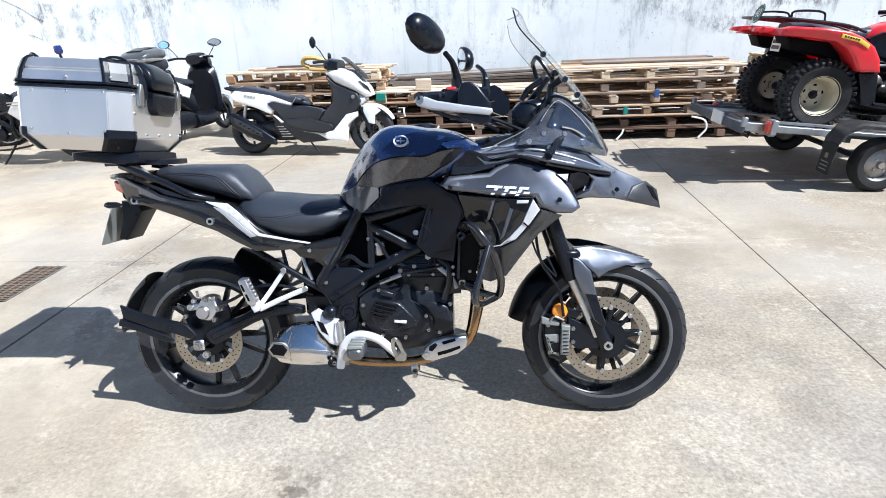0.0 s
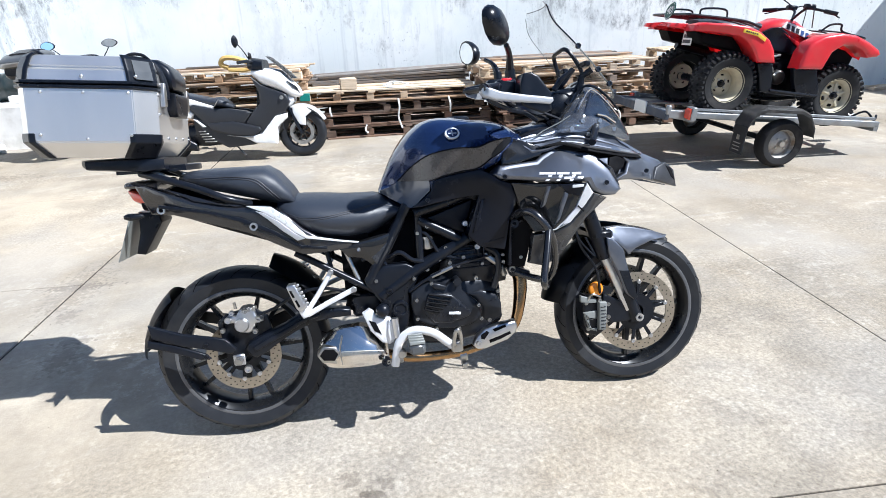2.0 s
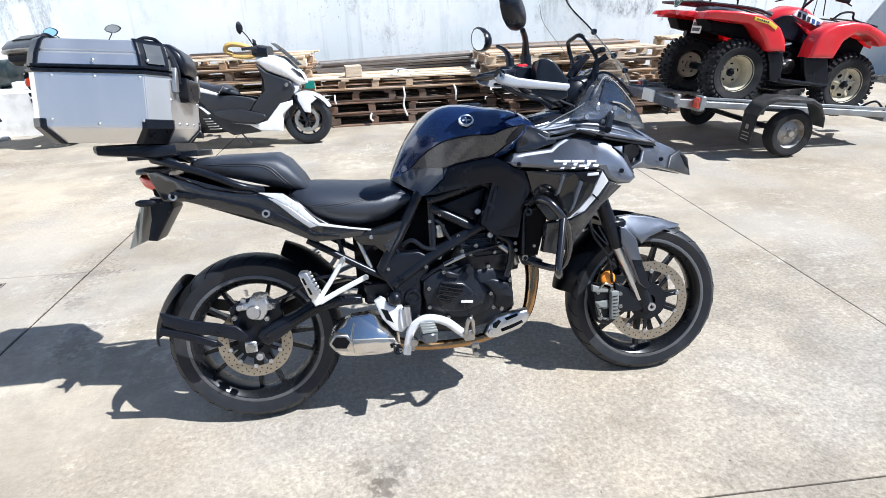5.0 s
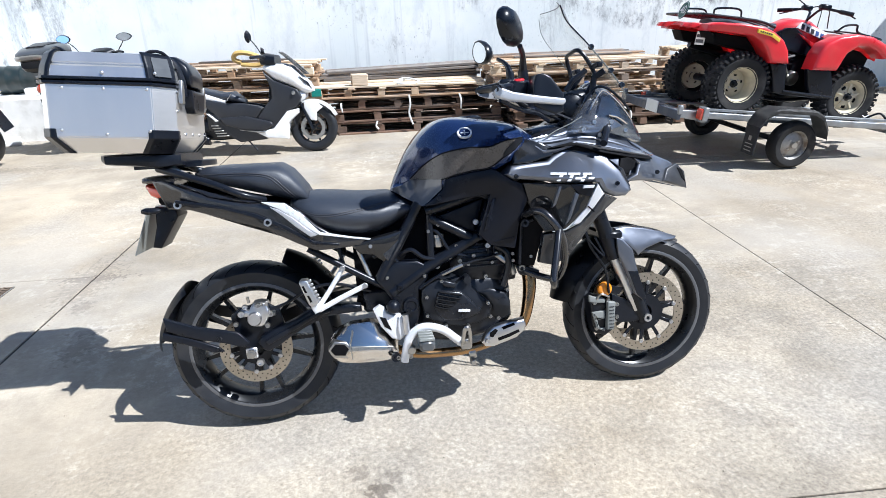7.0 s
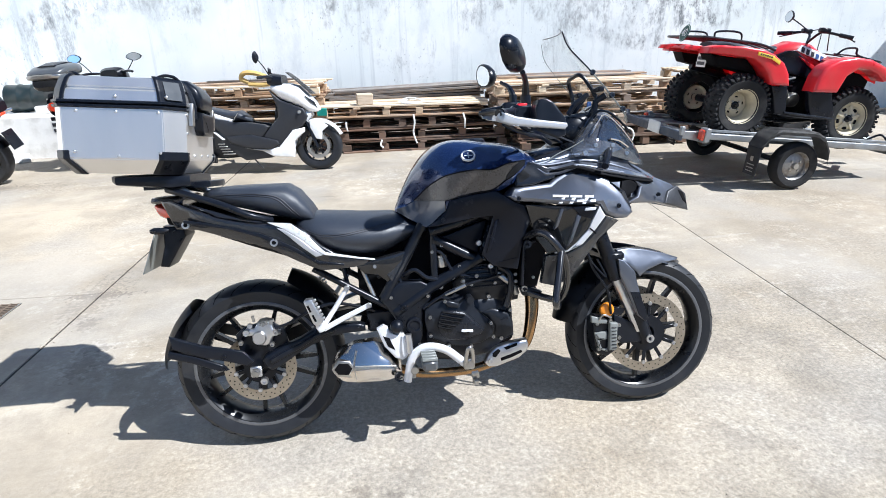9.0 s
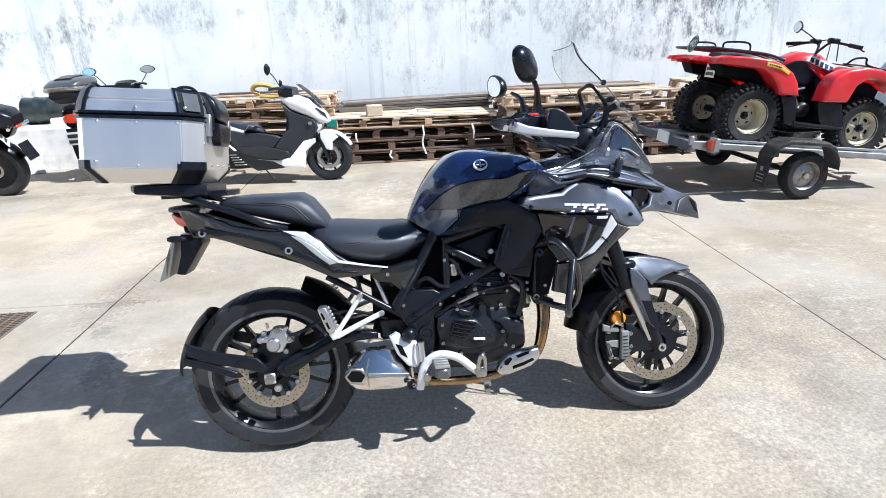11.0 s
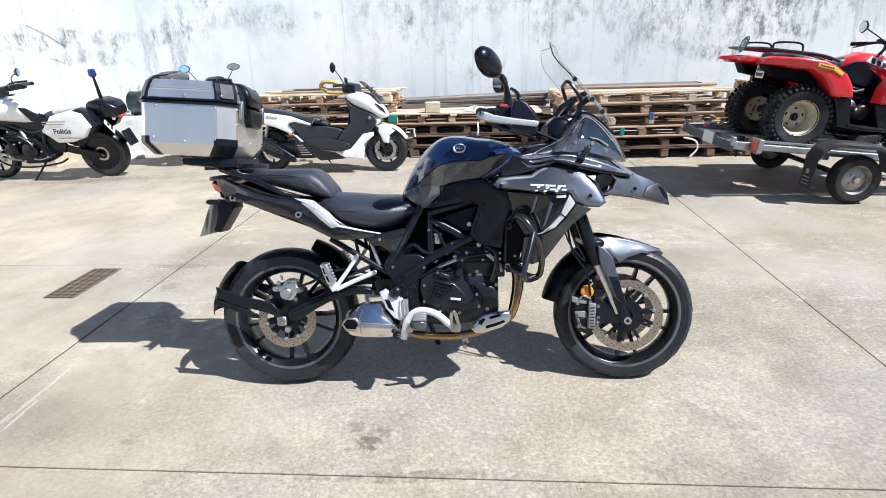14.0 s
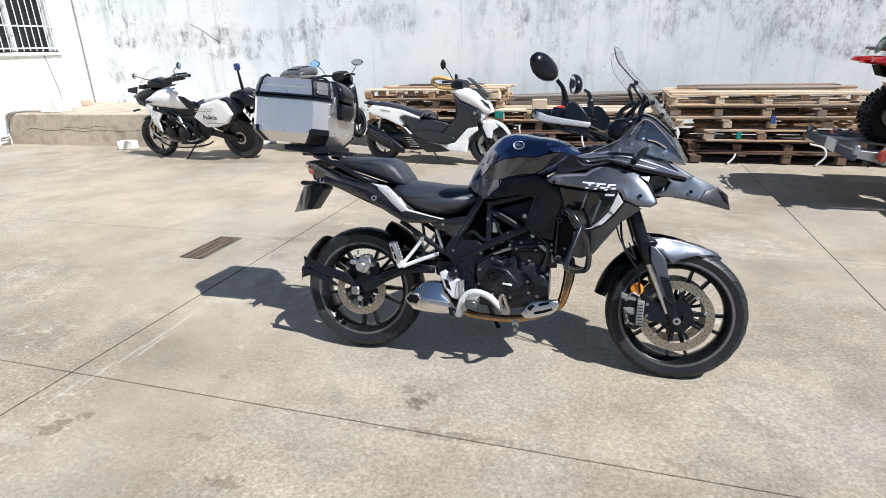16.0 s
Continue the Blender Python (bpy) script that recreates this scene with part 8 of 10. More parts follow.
def white_scooter():
    t = thing("scooter", heading(-1.45, 4.93, -0.03, 4.73, 5), "white and dark grey maxi scooter parked before the pallets", "scooter")
    small_wheel(t, "rear_wheel", -0.05, 0.262, 0.262, 0.165, 0.062, 5, 0.11, label="black alloy rear wheel")
    small_wheel(t, "front_wheel", 1.44, 0.268, 0.268, 0.180, 0.055, 7, 0.135, label="black alloy front wheel")
    pair(t, "tail_panel", [(-0.223, 0.682), (-0.15, 0.738), (0.084, 0.715), (0.30, 0.680), (0.540, 0.592), (0.523, 0.566), (0.324, 0.612), (0.248, 0.589), (0.321, 0.518), (0.279, 0.469), (0.077, 0.551), (-0.156, 0.622)], 0.15, 0.06, WHITE, "white tail panel", 0.012, 0.006)
    part("seat", sections([(-0.26, 0.05, 0.805, 0.75), (-0.13, 0.10, 0.778, 0.73), (-0.04, 0.12, 0.795, 0.71), (0.20, 0.135, 0.748, 0.675), (0.40, 0.14, 0.70, 0.62), (0.50, 0.14, 0.676, 0.59), (0.60, 0.13, 0.686, 0.575), (0.68, 0.10, 0.63, 0.562), (0.72, 0.06, 0.585, 0.56)], 20, 2.8), LEATHER, t, "black stepped seat")
    part("seat_seam", tube([(0.60, -0.125, 0.66), (0.57, -0.132, 0.62), (0.55, -0.125, 0.59)], 0.005, 6), STEEL, t, "pale seat seam")
    part("grab_handle", tube([(-0.15, -0.13, 0.74), (-0.28, -0.10, 0.77), (-0.30, 0.0, 0.775), (-0.28, 0.10, 0.77), (-0.15, 0.13, 0.74)], 0.012, 8), SATIN_BLACK, t)
    pair(t, "side_body", [(0.258, 0.595), (0.334, 0.612), (0.545, 0.564), (0.702, 0.560), (0.883, 0.528), (0.938, 0.503), (0.86, 0.40), (0.80, 0.37), (0.461, 0.376), (0.331, 0.519)], 0.165, 0.08, SCOOTER_GREY, "dark grey side body", 0.014, 0.010)
    pair(t, "footboard", [(0.334, 0.471), (0.461, 0.43), (0.80, 0.40), (1.02, 0.35), (1.03, 0.20), (0.934, 0.167), (0.646, 0.144), (0.541, 0.209), (0.40, 0.31)], 0.165, 0.10, SCOOTER_GREY, "dark grey footboard cover", 0.012)
    pair(t, "floor_spear", [(0.462, 0.414), (0.738, 0.426), (1.02, 0.353), (1.032, 0.318), (0.943, 0.262), (0.709, 0.278), (0.50, 0.343)], 0.195, 0.05, SCOOTER_GREY, "grey floor panel", 0.012, 0.006)
    pair(t, "spear_edge", [(0.66, 0.283), (0.84, 0.249), (0.95, 0.240), (0.93, 0.258), (0.71, 0.274)], 0.197, 0.012, STEEL, "bright lower panel edge", 0.003)
    pair(t, "lower_shield", [(1.326, 0.489), (1.199, 0.463), (1.034, 0.283), (0.841, 0.247), (0.956, 0.183), (1.186, 0.166), (1.211, 0.343), (1.323, 0.439)], 0.182, 0.06, WHITE, "white leg shield edge", 0.010, 0.006)
    pair(t, "leg_shield", [(0.978, 0.884), (1.084, 0.787), (1.208, 0.738), (1.331, 0.685), (1.365, 0.604), (1.312, 0.507), (1.203, 0.462), (1.056, 0.295), (0.953, 0.28), (0.86, 0.40), (0.943, 0.502), (1.045, 0.597), (1.046, 0.712)], 0.150, 0.08, SCOOTER_GREY, "dark grey leg shield", 0.012, 0.016)
    part("tunnel", sections([(0.30, 0.12, 0.62, 0.20), (0.60, 0.13, 0.58, 0.18), (0.90, 0.13, 0.48, 0.17), (1.10, 0.13, 0.70, 0.17), (1.25, 0.13, 0.66, 0.30)], 16, 3), SCOOTER_GREY, t)
    part("front_cowl", sections([(0.985, 0.12, 0.95, 0.885), (1.08, 0.155, 0.968, 0.785), (1.20, 0.17, 0.962, 0.738), (1.29, 0.165, 0.935, 0.70), (1.39, 0.13, 0.83, 0.64), (1.45, 0.09, 0.762, 0.645), (1.485, 0.045, 0.70, 0.66)], 24, 2.6), WHITE, t, "white front cowl")
    part("nose", sections([(1.28, 0.10, 0.70, 0.60), (1.34, 0.11, 0.68, 0.54), (1.40, 0.08, 0.65, 0.60)], 16, 3), SILVER, t, "silver nose below the cowl")
    pair(t, "headlight", [(1.361, 0.826, 0.148), (1.446, 0.758, 0.098), (1.474, 0.691, 0.075), (1.41, 0.752, 0.128)], 0.13, 0.02, GLOSS_BLACK, "dark slanted headlight", 0.004)
    part("badge", lathe([(0.0001, -0.006), (0.018, -0.006), (0.022, 0.0), (0.022, 0.006)], 16, "Y", (1.29, -0.172, 0.652)), STEEL, t, "round badge")
    bm = bmesh.new()
    rows = [(1.15, 1.078, 0.07), (1.18, 1.06, 0.11), (1.29, 0.968, 0.13), (1.42, 0.842, 0.105)]
    add_ring_loft(bm, [[(x + 0.03 * (1 - (k / 4 - 1) ** 2), h * (k / 4 - 1), w) for k in range(9)] for x, w, h in rows], cap=False, closed=False)
    bmesh.ops.solidify(bm, geom=bm.faces[:], thickness=0.004)
    part("windscreen", bm, GLOSS_BLACK, t, "short smoked windscreen")
    part("front_fender", arch(1.44, 0.268, 0.31, 0.075, 25, 140, lip=0.03, tip=0.4), WHITE, t, "white front mudguard")
    pair(t, "fender_side", [(1.37, 0.553), (1.503, 0.548), (1.575, 0.49), (1.504, 0.436), (1.493, 0.343), (1.431, 0.353), (1.368, 0.481)], 0.080, 0.02, WHITE, "", 0.006, 0.006)
    for s in (1, -1):
        part("fork_leg", tube([(1.30, -s * 0.075, 0.62), (1.44, -s * 0.075, 0.26)], 0.018, 8, False), MATT_BLACK, t)
    part("handlebar", tube([(0.93, -0.34, 1.02), (1.0, -0.2, 1.03), (1.06, 0, 1.0), (1.0, 0.2, 1.03), (0.93, 0.34, 1.02)], 0.016, 8), SATIN_BLACK, t, "black handlebar")
    part("bar_cover", sections([(0.95, 0.10, 1.05, 0.95), (1.02, 0.16, 1.07, 0.93), (1.12, 0.14, 1.05, 0.92)], 14, 3), SATIN_BLACK, t)
    mirror_on(t, "mirror", (1.0, -0.16, 1.05), (0.96, -0.20, 1.14), (0.90, -0.24, 1.23), (0.035, 0.06), None, radians(-25))
    mirror_on(t, "mirror", (1.0, 0.18, 1.03), (0.94, 0.26, 1.06), (0.86, 0.34, 1.10), (0.06, 0.045), None, radians(15))
    part("muffler", sections([(-0.21, 0.04, 0.50, 0.33, 0.15), (-0.15, 0.055, 0.485, 0.29, 0.15), (0.05, 0.055, 0.375, 0.19, 0.15), (0.20, 0.05, 0.28, 0.13, 0.14), (0.30, 0.03, 0.20, 0.12, 0.13)], 16, 3), MATT_BLACK, t, "black muffler with a bright guard")
    part("muffler_guard", slab([(-0.16, 0.445), (0.02, 0.355), (0.17, 0.265), (0.18, 0.215), (0.02, 0.275), (-0.15, 0.365)], 0.208, 0.008, 0.003), SCOOTER_GREY, t, "dark perforated muffler guard")
    for k in range(5):
        part("guard_slot", box((-0.10 + 0.05 * k, -0.2105, 0.368 - 0.028 * k), (-0.066 + 0.05 * k, -0.2085, 0.380 - 0.028 * k), 0.001), DEEP_BLACK, t)
    part("muffler_rim", lathe([(0.030, -0.004), (0.036, 0.0), (0.030, 0.004)], 16, "X", (-0.212, -0.15, 0.415), closed=True), STEEL, t)
    part("engine", sections([(-0.08, 0.05, 0.34, 0.20), (0.1, 0.10, 0.38, 0.18), (0.4, 0.11, 0.42, 0.16), (0.55, 0.10, 0.40, 0.17)], 14, 4), ENGINE, t, "black engine and swing unit")
    for k in range(5):
        part("radiator_slat", box((0.40 - 0.012 * k, -0.178, 0.215 + 0.028 * k), (0.535 - 0.026 * k, -0.150, 0.227 + 0.028 * k), 0.003), STEEL, t)
    part("body_flash", slab([(0.325, 0.468), (0.36, 0.462), (0.45, 0.385), (0.42, 0.378)], 0.20, 0.01, 0.003), WHITE, t, "white flash")
    part("rear_fender", arch(-0.05, 0.262, 0.30, 0.06, 60, 165, lip=0.02, tip=0.7), SATIN_BLACK, t)
    part("shock", tube([(-0.10, -0.12, 0.34), (-0.02, -0.12, 0.62)], 0.02, 8, False), STEEL, t)
    part("side_stand", tube([(0.72, -0.12, 0.16), (0.80, -0.16, 0.08), (0.83, -0.17, 0.05)], 0.009, 6), MATT_BLACK, t)
    for k in range(4):
        part("tail_mark", slab([(-0.02 + 0.036 * k, 0.694 - 0.006 * k), (0.006 + 0.036 * k, 0.690 - 0.006 * k), (0.002 + 0.036 * k, 0.672 - 0.006 * k), (-0.024 + 0.036 * k, 0.676 - 0.006 * k)], 0.158, 0.003, 0.0005), STEEL, t, "small grey mark")
    # yellow strap over the far grip
    part("strap_loop", tube([(0.62, 0.30, 0.99), (0.55, 0.28, 1.03), (0.60, 0.26, 1.09), (0.74, 0.28, 1.08), (0.90, 0.32, 1.0), (0.80, 0.32, 0.96), (0.62, 0.30, 0.97)], 0.027, 8), HOSE_YELLOW, t, "tan-yellow strap hung on the handlebar")


white_scooter()


def police_engine(t):
    """Crankcase, cylinders, covers, frame and hoses, with gaps between them."""
    part("engine", sections([(0.62, 0.10, 0.50, 0.26), (0.70, 0.15, 0.54, 0.22), (0.95, 0.16, 0.50, 0.21), (1.12, 0.13, 0.46, 0.26)], 16, 5), ENGINE, t, "black engine crankcase")
    part("cylinder_block", sections([(0.88, 0.12, 0.66, 0.46), (0.95, 0.15, 0.68, 0.44), (1.10, 0.15, 0.66, 0.42), (1.17, 0.11, 0.62, 0.42)], 14, 6), ENGINE, t)
    for k in range(4):
        part("cooling_fin", box((0.93, -0.165, 0.47 + 0.042 * k), (1.12, 0.165, 0.482 + 0.042 * k), 0.003), MATT_BLACK, t)
    part("radiator", box((1.20, -0.16, 0.42), (1.25, 0.16, 0.72), 0.01), DEEP_BLACK, t)
    for pts, r in (([(1.25, 0.76), (0.95, 0.66), (0.62, 0.46)], 0.024), ([(1.0, 0.74), (0.72, 0.64), (0.55, 0.66)], 0.02), ([(0.62, 0.46), (0.58, 0.30)], 0.024), ([(0.55, 0.68), (0.62, 0.46)], 0.018)):
        part("frame_tube", tube([(x, 0.175, w) for x, w in pts], r, 8), MATT_BLACK, t, "black frame tube")
    for pts, r, m in (([(1.18, 0.17, 0.60), (1.05, 0.20, 0.54), (0.98, 0.19, 0.42)], 0.014, SATIN_BLACK), ([(1.16, 0.16, 0.50), (1.08, 0.2, 0.46), (1.02, 0.19, 0.36)], 0.012, SATIN_BLACK), ([(0.90, 0.19, 0.60), (0.78, 0.2, 0.52), (0.74, 0.19, 0.40)], 0.009, STEEL), ([(0.85, 0.18, 0.66), (0.80, 0.2, 0.56)], 0.02, STEEL)):
        part("hose", tube(pts, r, 8), m, t)
    for x, w in ((0.90, 0.52), (0.98, 0.50), (1.10, 0.58), (0.74, 0.50), (0.72, 0.30), (0.92, 0.28), (1.06, 0.33), (0.66, 0.40), (1.0, 0.66)):
        part("bolt", lathe([(0.0001, 0.012), (0.012, 0.012), (0.012, -0.01)], 8, "Y", (x, 0.2, w)), ALU, t)
    part("foot_rest", tube([(0.52, 0.18, 0.36), (0.52, 0.30, 0.36)], 0.014, 8, False), STEEL, t)
    part("gear_lever", tube([(0.56, 0.2, 0.33), (0.70, 0.22, 0.30), (0.76, 0.24, 0.32)], 0.008, 6), STEEL, t)


def police_bike():
    t = thing("police_motorcycle", heading(-3.66, 4.99, -5.09, 5.08, 8), "white police motorcycle with side cases and a blue beacon", "motorcycle")
    small_wheel(t, "rear_wheel", -0.02, 0.312, 0.312, 0.222, 0.08, 5, 0.09, label="black alloy rear wheel")
    part("wheel_cover", lathe([(0.208, 0.05), (0.10, 0.06), (0.03, 0.065), (0.03, 0.05), (0.208, 0.04)], 32, "Y", (-0.02, 0, 0.312), closed=True), MATT_BLACK, t, "dark rear sprocket and brake")
    small_wheel(t, "front_wheel", 1.46, 0.302, 0.302, 0.222, 0.06, 5, 0.11, label="black alloy front wheel")
    part("fuel_tank", sections([(0.50, 0.10, 0.86, 0.70), (0.62, 0.15, 1.00, 0.70), (0.78, 0.20, 1.05, 0.72), (0.95, 0.21, 1.058, 0.74), (1.15, 0.20, 1.015, 0.76), (1.35, 0.15, 0.93, 0.78), (1.52, 0.08, 0.85, 0.78)], 24, 2.8), WHITE, t, "white fuel tank")
    pair(t, "tank_pad", [(0.78, 0.95, 0.19), (0.68, 0.93, 0.18), (0.52, 0.80, 0.16), (0.40, 0.79, 0.15), (0.50, 0.69, 0.16), (0.66, 0.78, 0.19)], 0.18, 0.04, SATIN_BLACK, "black tank pad", 0.006)
    part("filler_cap", lathe([(0.0001, 0.01), (0.04, 0.01), (0.05, 0.0)], 16, "Z", (0.95, 0, 1.056)), SATIN_BLACK, t)
    part("seat", sections([(-0.05, 0.10, 0.87, 0.78), (0.15, 0.14, 0.865, 0.76), (0.35, 0.15, 0.85, 0.72), (0.50, 0.13, 0.86, 0.70), (0.62, 0.09, 0.90, 0.72)], 18, 2.8), LEATHER, t, "black saddle")
    pair(t, "side_cowl", [(1.50, 0.835, 0.11), (1.332, 0.815, 0.16), (1.191, 0.748, 0.19), (1.115, 0.69, 0.20), (1.206, 0.581, 0.205), (1.188, 0.415, 0.20), (1.315, 0.545, 0.19), (1.345, 0.704, 0.175)], 0.17, 0.03, WHITE, "white side cowl", 0.008)
    pair(t, "black_infill", [(1.18, 0.795), (0.78, 0.756), (0.56, 0.742), (0.52, 0.69), (0.61, 0.655), (0.878, 0.655), (1.157, 0.688)], 0.17, 0.06, SATIN_BLACK, "black side cover", 0.012)
    part("front_cowl", sections([(1.10, 0.12, 1.02, 0.95), (1.25, 0.15, 1.035, 0.90), (1.42, 0.14, 1.02, 0.86), (1.56, 0.10, 0.97, 0.84), (1.64, 0.05, 0.93, 0.86)], 18, 2.8), SATIN_BLACK, t, "black front cowl and headlights")
    part("headlight", sections([(1.50, 0.11, 0.965, 0.90), (1.58, 0.12, 0.955, 0.885), (1.645, 0.08, 0.935, 0.90)], 14, 3), LENS, t, "dark slanted headlight")
    pair(t, "nose_cheek", [(1.50, 0.90, 0.13), (1.60, 0.88, 0.10), (1.56, 0.80, 0.10), (1.42, 0.79, 0.15), (1.38, 0.84, 0.165)], 0.14, 0.02, SATIN_BLACK, "", 0.005)
    pair(t, "tank_scoop", [(1.40, 0.885, 0.165), (1.30, 0.875, 0.195), (1.22, 0.855, 0.205), (1.32, 0.84, 0.19)], 0.19, 0.012, SATIN_BLACK, "", 0.003)
    pair(t, "cowl_wing", [(1.50, 1.06, 0.10), (1.66, 1.04, 0.12), (1.68, 0.99, 0.12), (1.50, 0.97, 0.15)], 0.12, 0.02, SATIN_BLACK, "", 0.005)
    bm = bmesh.new()
    rows = [(1.16, 1.305, 0.07), (1.22, 1.275, 0.105), (1.32, 1.195, 0.12), (1.44, 1.09, 0.11)]
    add_ring_loft(bm, [[(x + 0.04 * (1 - (k / 4 - 1) ** 2), h * (k / 4 - 1), w) for k in range(9)] for x, w, h in rows], cap=False, closed=False)
    bmesh.ops.solidify(bm, geom=bm.faces[:], thickness=0.004)
    s_ = part("windscreen", bm, SCREEN, t, "tall clear windscreen")
    s_.visible_shadow = False
    part("screen_edge", tube([(1.44, 0.11, 1.09), (1.32, 0.12, 1.195), (1.22, 0.105, 1.275), (1.165, 0.075, 1.303), (1.195, 0.0, 1.307), (1.165, -0.075, 1.303)], 0.0012, 6), PLATE_BACK, s_)
    part("handlebar", tube([(0.30, 0.385, 1.258), (0.55, 0.29, 1.23), (0.86, 0.15, 1.17), (1.0, 0.0, 1.11), (1.10, -0.14, 1.13), (1.12, -0.30, 1.15), (1.0, -0.40, 1.15)], 0.013, 8), SATIN_BLACK, t, "black handlebar turned to the lock")
    part("grip", tube([(0.29, 0.39, 1.26), (0.44, 0.33, 1.243)], 0.022, 8, False), SATIN_BLACK, t)
    part("instruments", sections([(1.06, 0.12, 1.12, 1.03), (1.18, 0.14, 1.17, 1.03), (1.28, 0.12, 1.15, 1.02)], 12, 3), SATIN_BLACK, t)
    for k in range(4):
        part("switch_box", box((0.47 + 0.13 * k, 0.26 - 0.06 * k, 1.19 - 0.022 * k), (0.55 + 0.13 * k, 0.34 - 0.06 * k, 1.25 - 0.022 * k), 0.006), SATIN_BLACK, t)
    mirror_on(t, "mirror", (0.62, 0.27, 1.22), (0.57, 0.33, 1.32), (0.41, 0.40, 1.39), (0.085, 0.045), BLUE_GLASS, radians(30))
    mirror_on(t, "mirror", (1.25, -0.2, 1.12), (1.50, -0.18, 1.10), (1.74, -0.16, 1.165), (0.08, 0.042), None, radians(30))
    police_engine(t)
    for x, w, r in ((0.82, 0.40, 0.10), (1.05, 0.42, 0.085)):
        part("engine_cover", lathe([(0.0001, 0.02), (r * 0.7, 0.02), (r, 0.0), (r, -0.03)], 20, "Y", (x, 0.20, w)), MATT_BLACK, t)
    part("engine_pipe", tube([(1.32, 0.16, 0.60), (1.40, 0.17, 0.45), (1.25, 0.16, 0.24), (0.95, 0.15, 0.18), (0.55, 0.14, 0.22), (0.40, 0.14, 0.28)], 0.012, 8), MATT_BLACK, t)
    part("crash_bar", tube([(1.30, 0.20, 0.62), (1.32, 0.27, 0.50), (1.18, 0.27, 0.36), (0.95, 0.22, 0.30)], 0.012, 8), STEEL, t, "grey tubular crash bar")
    pair(t, "frame_side", [(0.62, 0.70), (0.74, 0.66), (0.52, 0.40), (0.40, 0.36), (0.34, 0.46), (0.50, 0.60)], 0.15, 0.03, MATT_BLACK, "", 0.006)
    pair(t, "swingarm", [(-0.05, 0.34), (0.40, 0.46), (0.46, 0.38), (0.0, 0.27)], 0.13, 0.03, MATT_BLACK, "black swingarm", 0.006)
    for s in (1, -1):
        part("fork_leg", tube([(1.20, -s * 0.11, 0.95), (1.46, -s * 0.11, 0.30)], 0.026, 10, False), MATT_BLACK, t)
        part("fork_gold", tube([(1.33, -s * 0.112, 0.68), (1.425, -s * 0.112, 0.42)], 0.034, 10, False), GOLD, t, "gold fork tube")
        part("fork_shield", slab([(1.40, 0.52), (1.45, 0.50), (1.48, 0.36), (1.45, 0.34)], 0.145, 0.01, 0.003, s), WHITE, t)
        part("indicator", tube([(1.55, -s * 0.12, 0.74), (1.58, -s * 0.22, 0.74)], 0.014, 8, False), SATIN_BLACK, t)
    part("front_fender", arch(1.46, 0.302, 0.33, 0.07, 50, 150, lip=0.03, tip=0.4), SATIN_BLACK, t)
    # side cases
    for s in (1, -1):
        o = [(0.44, 0.69), (0.35, 0.78), (0.27, 0.865), (0.02, 0.92), (-0.10, 0.88), (-0.18, 0.72), (-0.08, 0.60), (0.08, 0.55), (0.27, 0.545)]
        c = part("side_case", slab(o, 0.36, 0.13, 0.022, s, 0.006), WHITE, t, "white hard side case")
        part("case_rim", slab([(x - 0.06, w + 0.01) for x, w in o], 0.30, 0.12, 0.012, s), SATIN_BLACK, c, "black case back shell")
    bm = text_mesh("Polícia", 0.085, 0.001, 0.0, 0.0012)
    part("lettering", bm, INK, t, "dark lettering on the side case", smooth=False, m=Matrix.Translation((0.16, 0.372, 0.69)) @ Matrix.Rotation(radians(180), 4, "Z") @ Matrix.Rotation(radians(90), 4, "X"))
    for k, (x0, x1, w) in enumerate(((0.38, 0.08, 0.80), (0.38, 0.12, 0.77), (0.24, -0.06, 0.60))):
        part("text_bar", box((x1, 0.3685, w), (x0, 0.3705, w + 0.012)), STEEL, t, "small grey text bar")
    part("seat_cowl", sections([(0.44, 0.07, 0.87, 0.80), (0.38, 0.12, 0.90, 0.80), (0.15, 0.15, 0.965, 0.82), (-0.08, 0.14, 1.0, 0.85), (-0.14, 0.10, 0.985, 0.88)], 18, 4), WHITE, t, "white rear seat cowl")
    part("tail_box", sections([(-0.42, 0.10, 0.90, 0.80), (-0.36, 0.15, 0.96, 0.77), (-0.22, 0.17, 1.0, 0.78), (-0.10, 0.16, 0.985, 0.80), (0.0, 0.10, 0.93, 0.82)], 16, 4.5), SATIN_BLACK, t, "black tail box")
    part("tail_light", box((-0.42, -0.05, 0.76), (-0.36, 0.05, 0.80), 0.01), RED_LENS, t)
    for s in (1, -1):
        part("rear_indicator", tube([(-0.36, -s * 0.10, 0.78), (-0.40, -s * 0.18, 0.78)], 0.018, 8, False), CHROME, t)
    part("number_plate", box((-0.003, -0.11, -0.08), (0.003, 0.11, 0.08)), PLATE_WHITE, t, "white number plate", m=Matrix.Translation((-0.31, 0.17, 0.69)) @ Matrix.Rotation(radians(30), 4, "Z") @ Matrix.Rotation(radians(28), 4, "Y"))
    for k in range(2):
        part("plate_bar", box((-0.006, -0.08, -0.045 + 0.055 * k), (-0.0035, 0.08, -0.015 + 0.055 * k)), INK, t, "", m=Matrix.Translation((-0.31, 0.17, 0.69)) @ Matrix.Rotation(radians(30), 4, "Z") @ Matrix.Rotation(radians(28), 4, "Y"))
    part("mud_flap", box((-0.003, -0.09, -0.20), (0.003, 0.09, 0.0)), MATT_BLACK, t, m=Matrix.Translation((-0.38, 0, 0.60)) @ Matrix.Rotation(radians(20), 4, "Y"))
    part("rear_fender", arch(-0.02, 0.312, 0.345, 0.09, 60, 160, lip=0.03, tip=0.8), SATIN_BLACK, t)
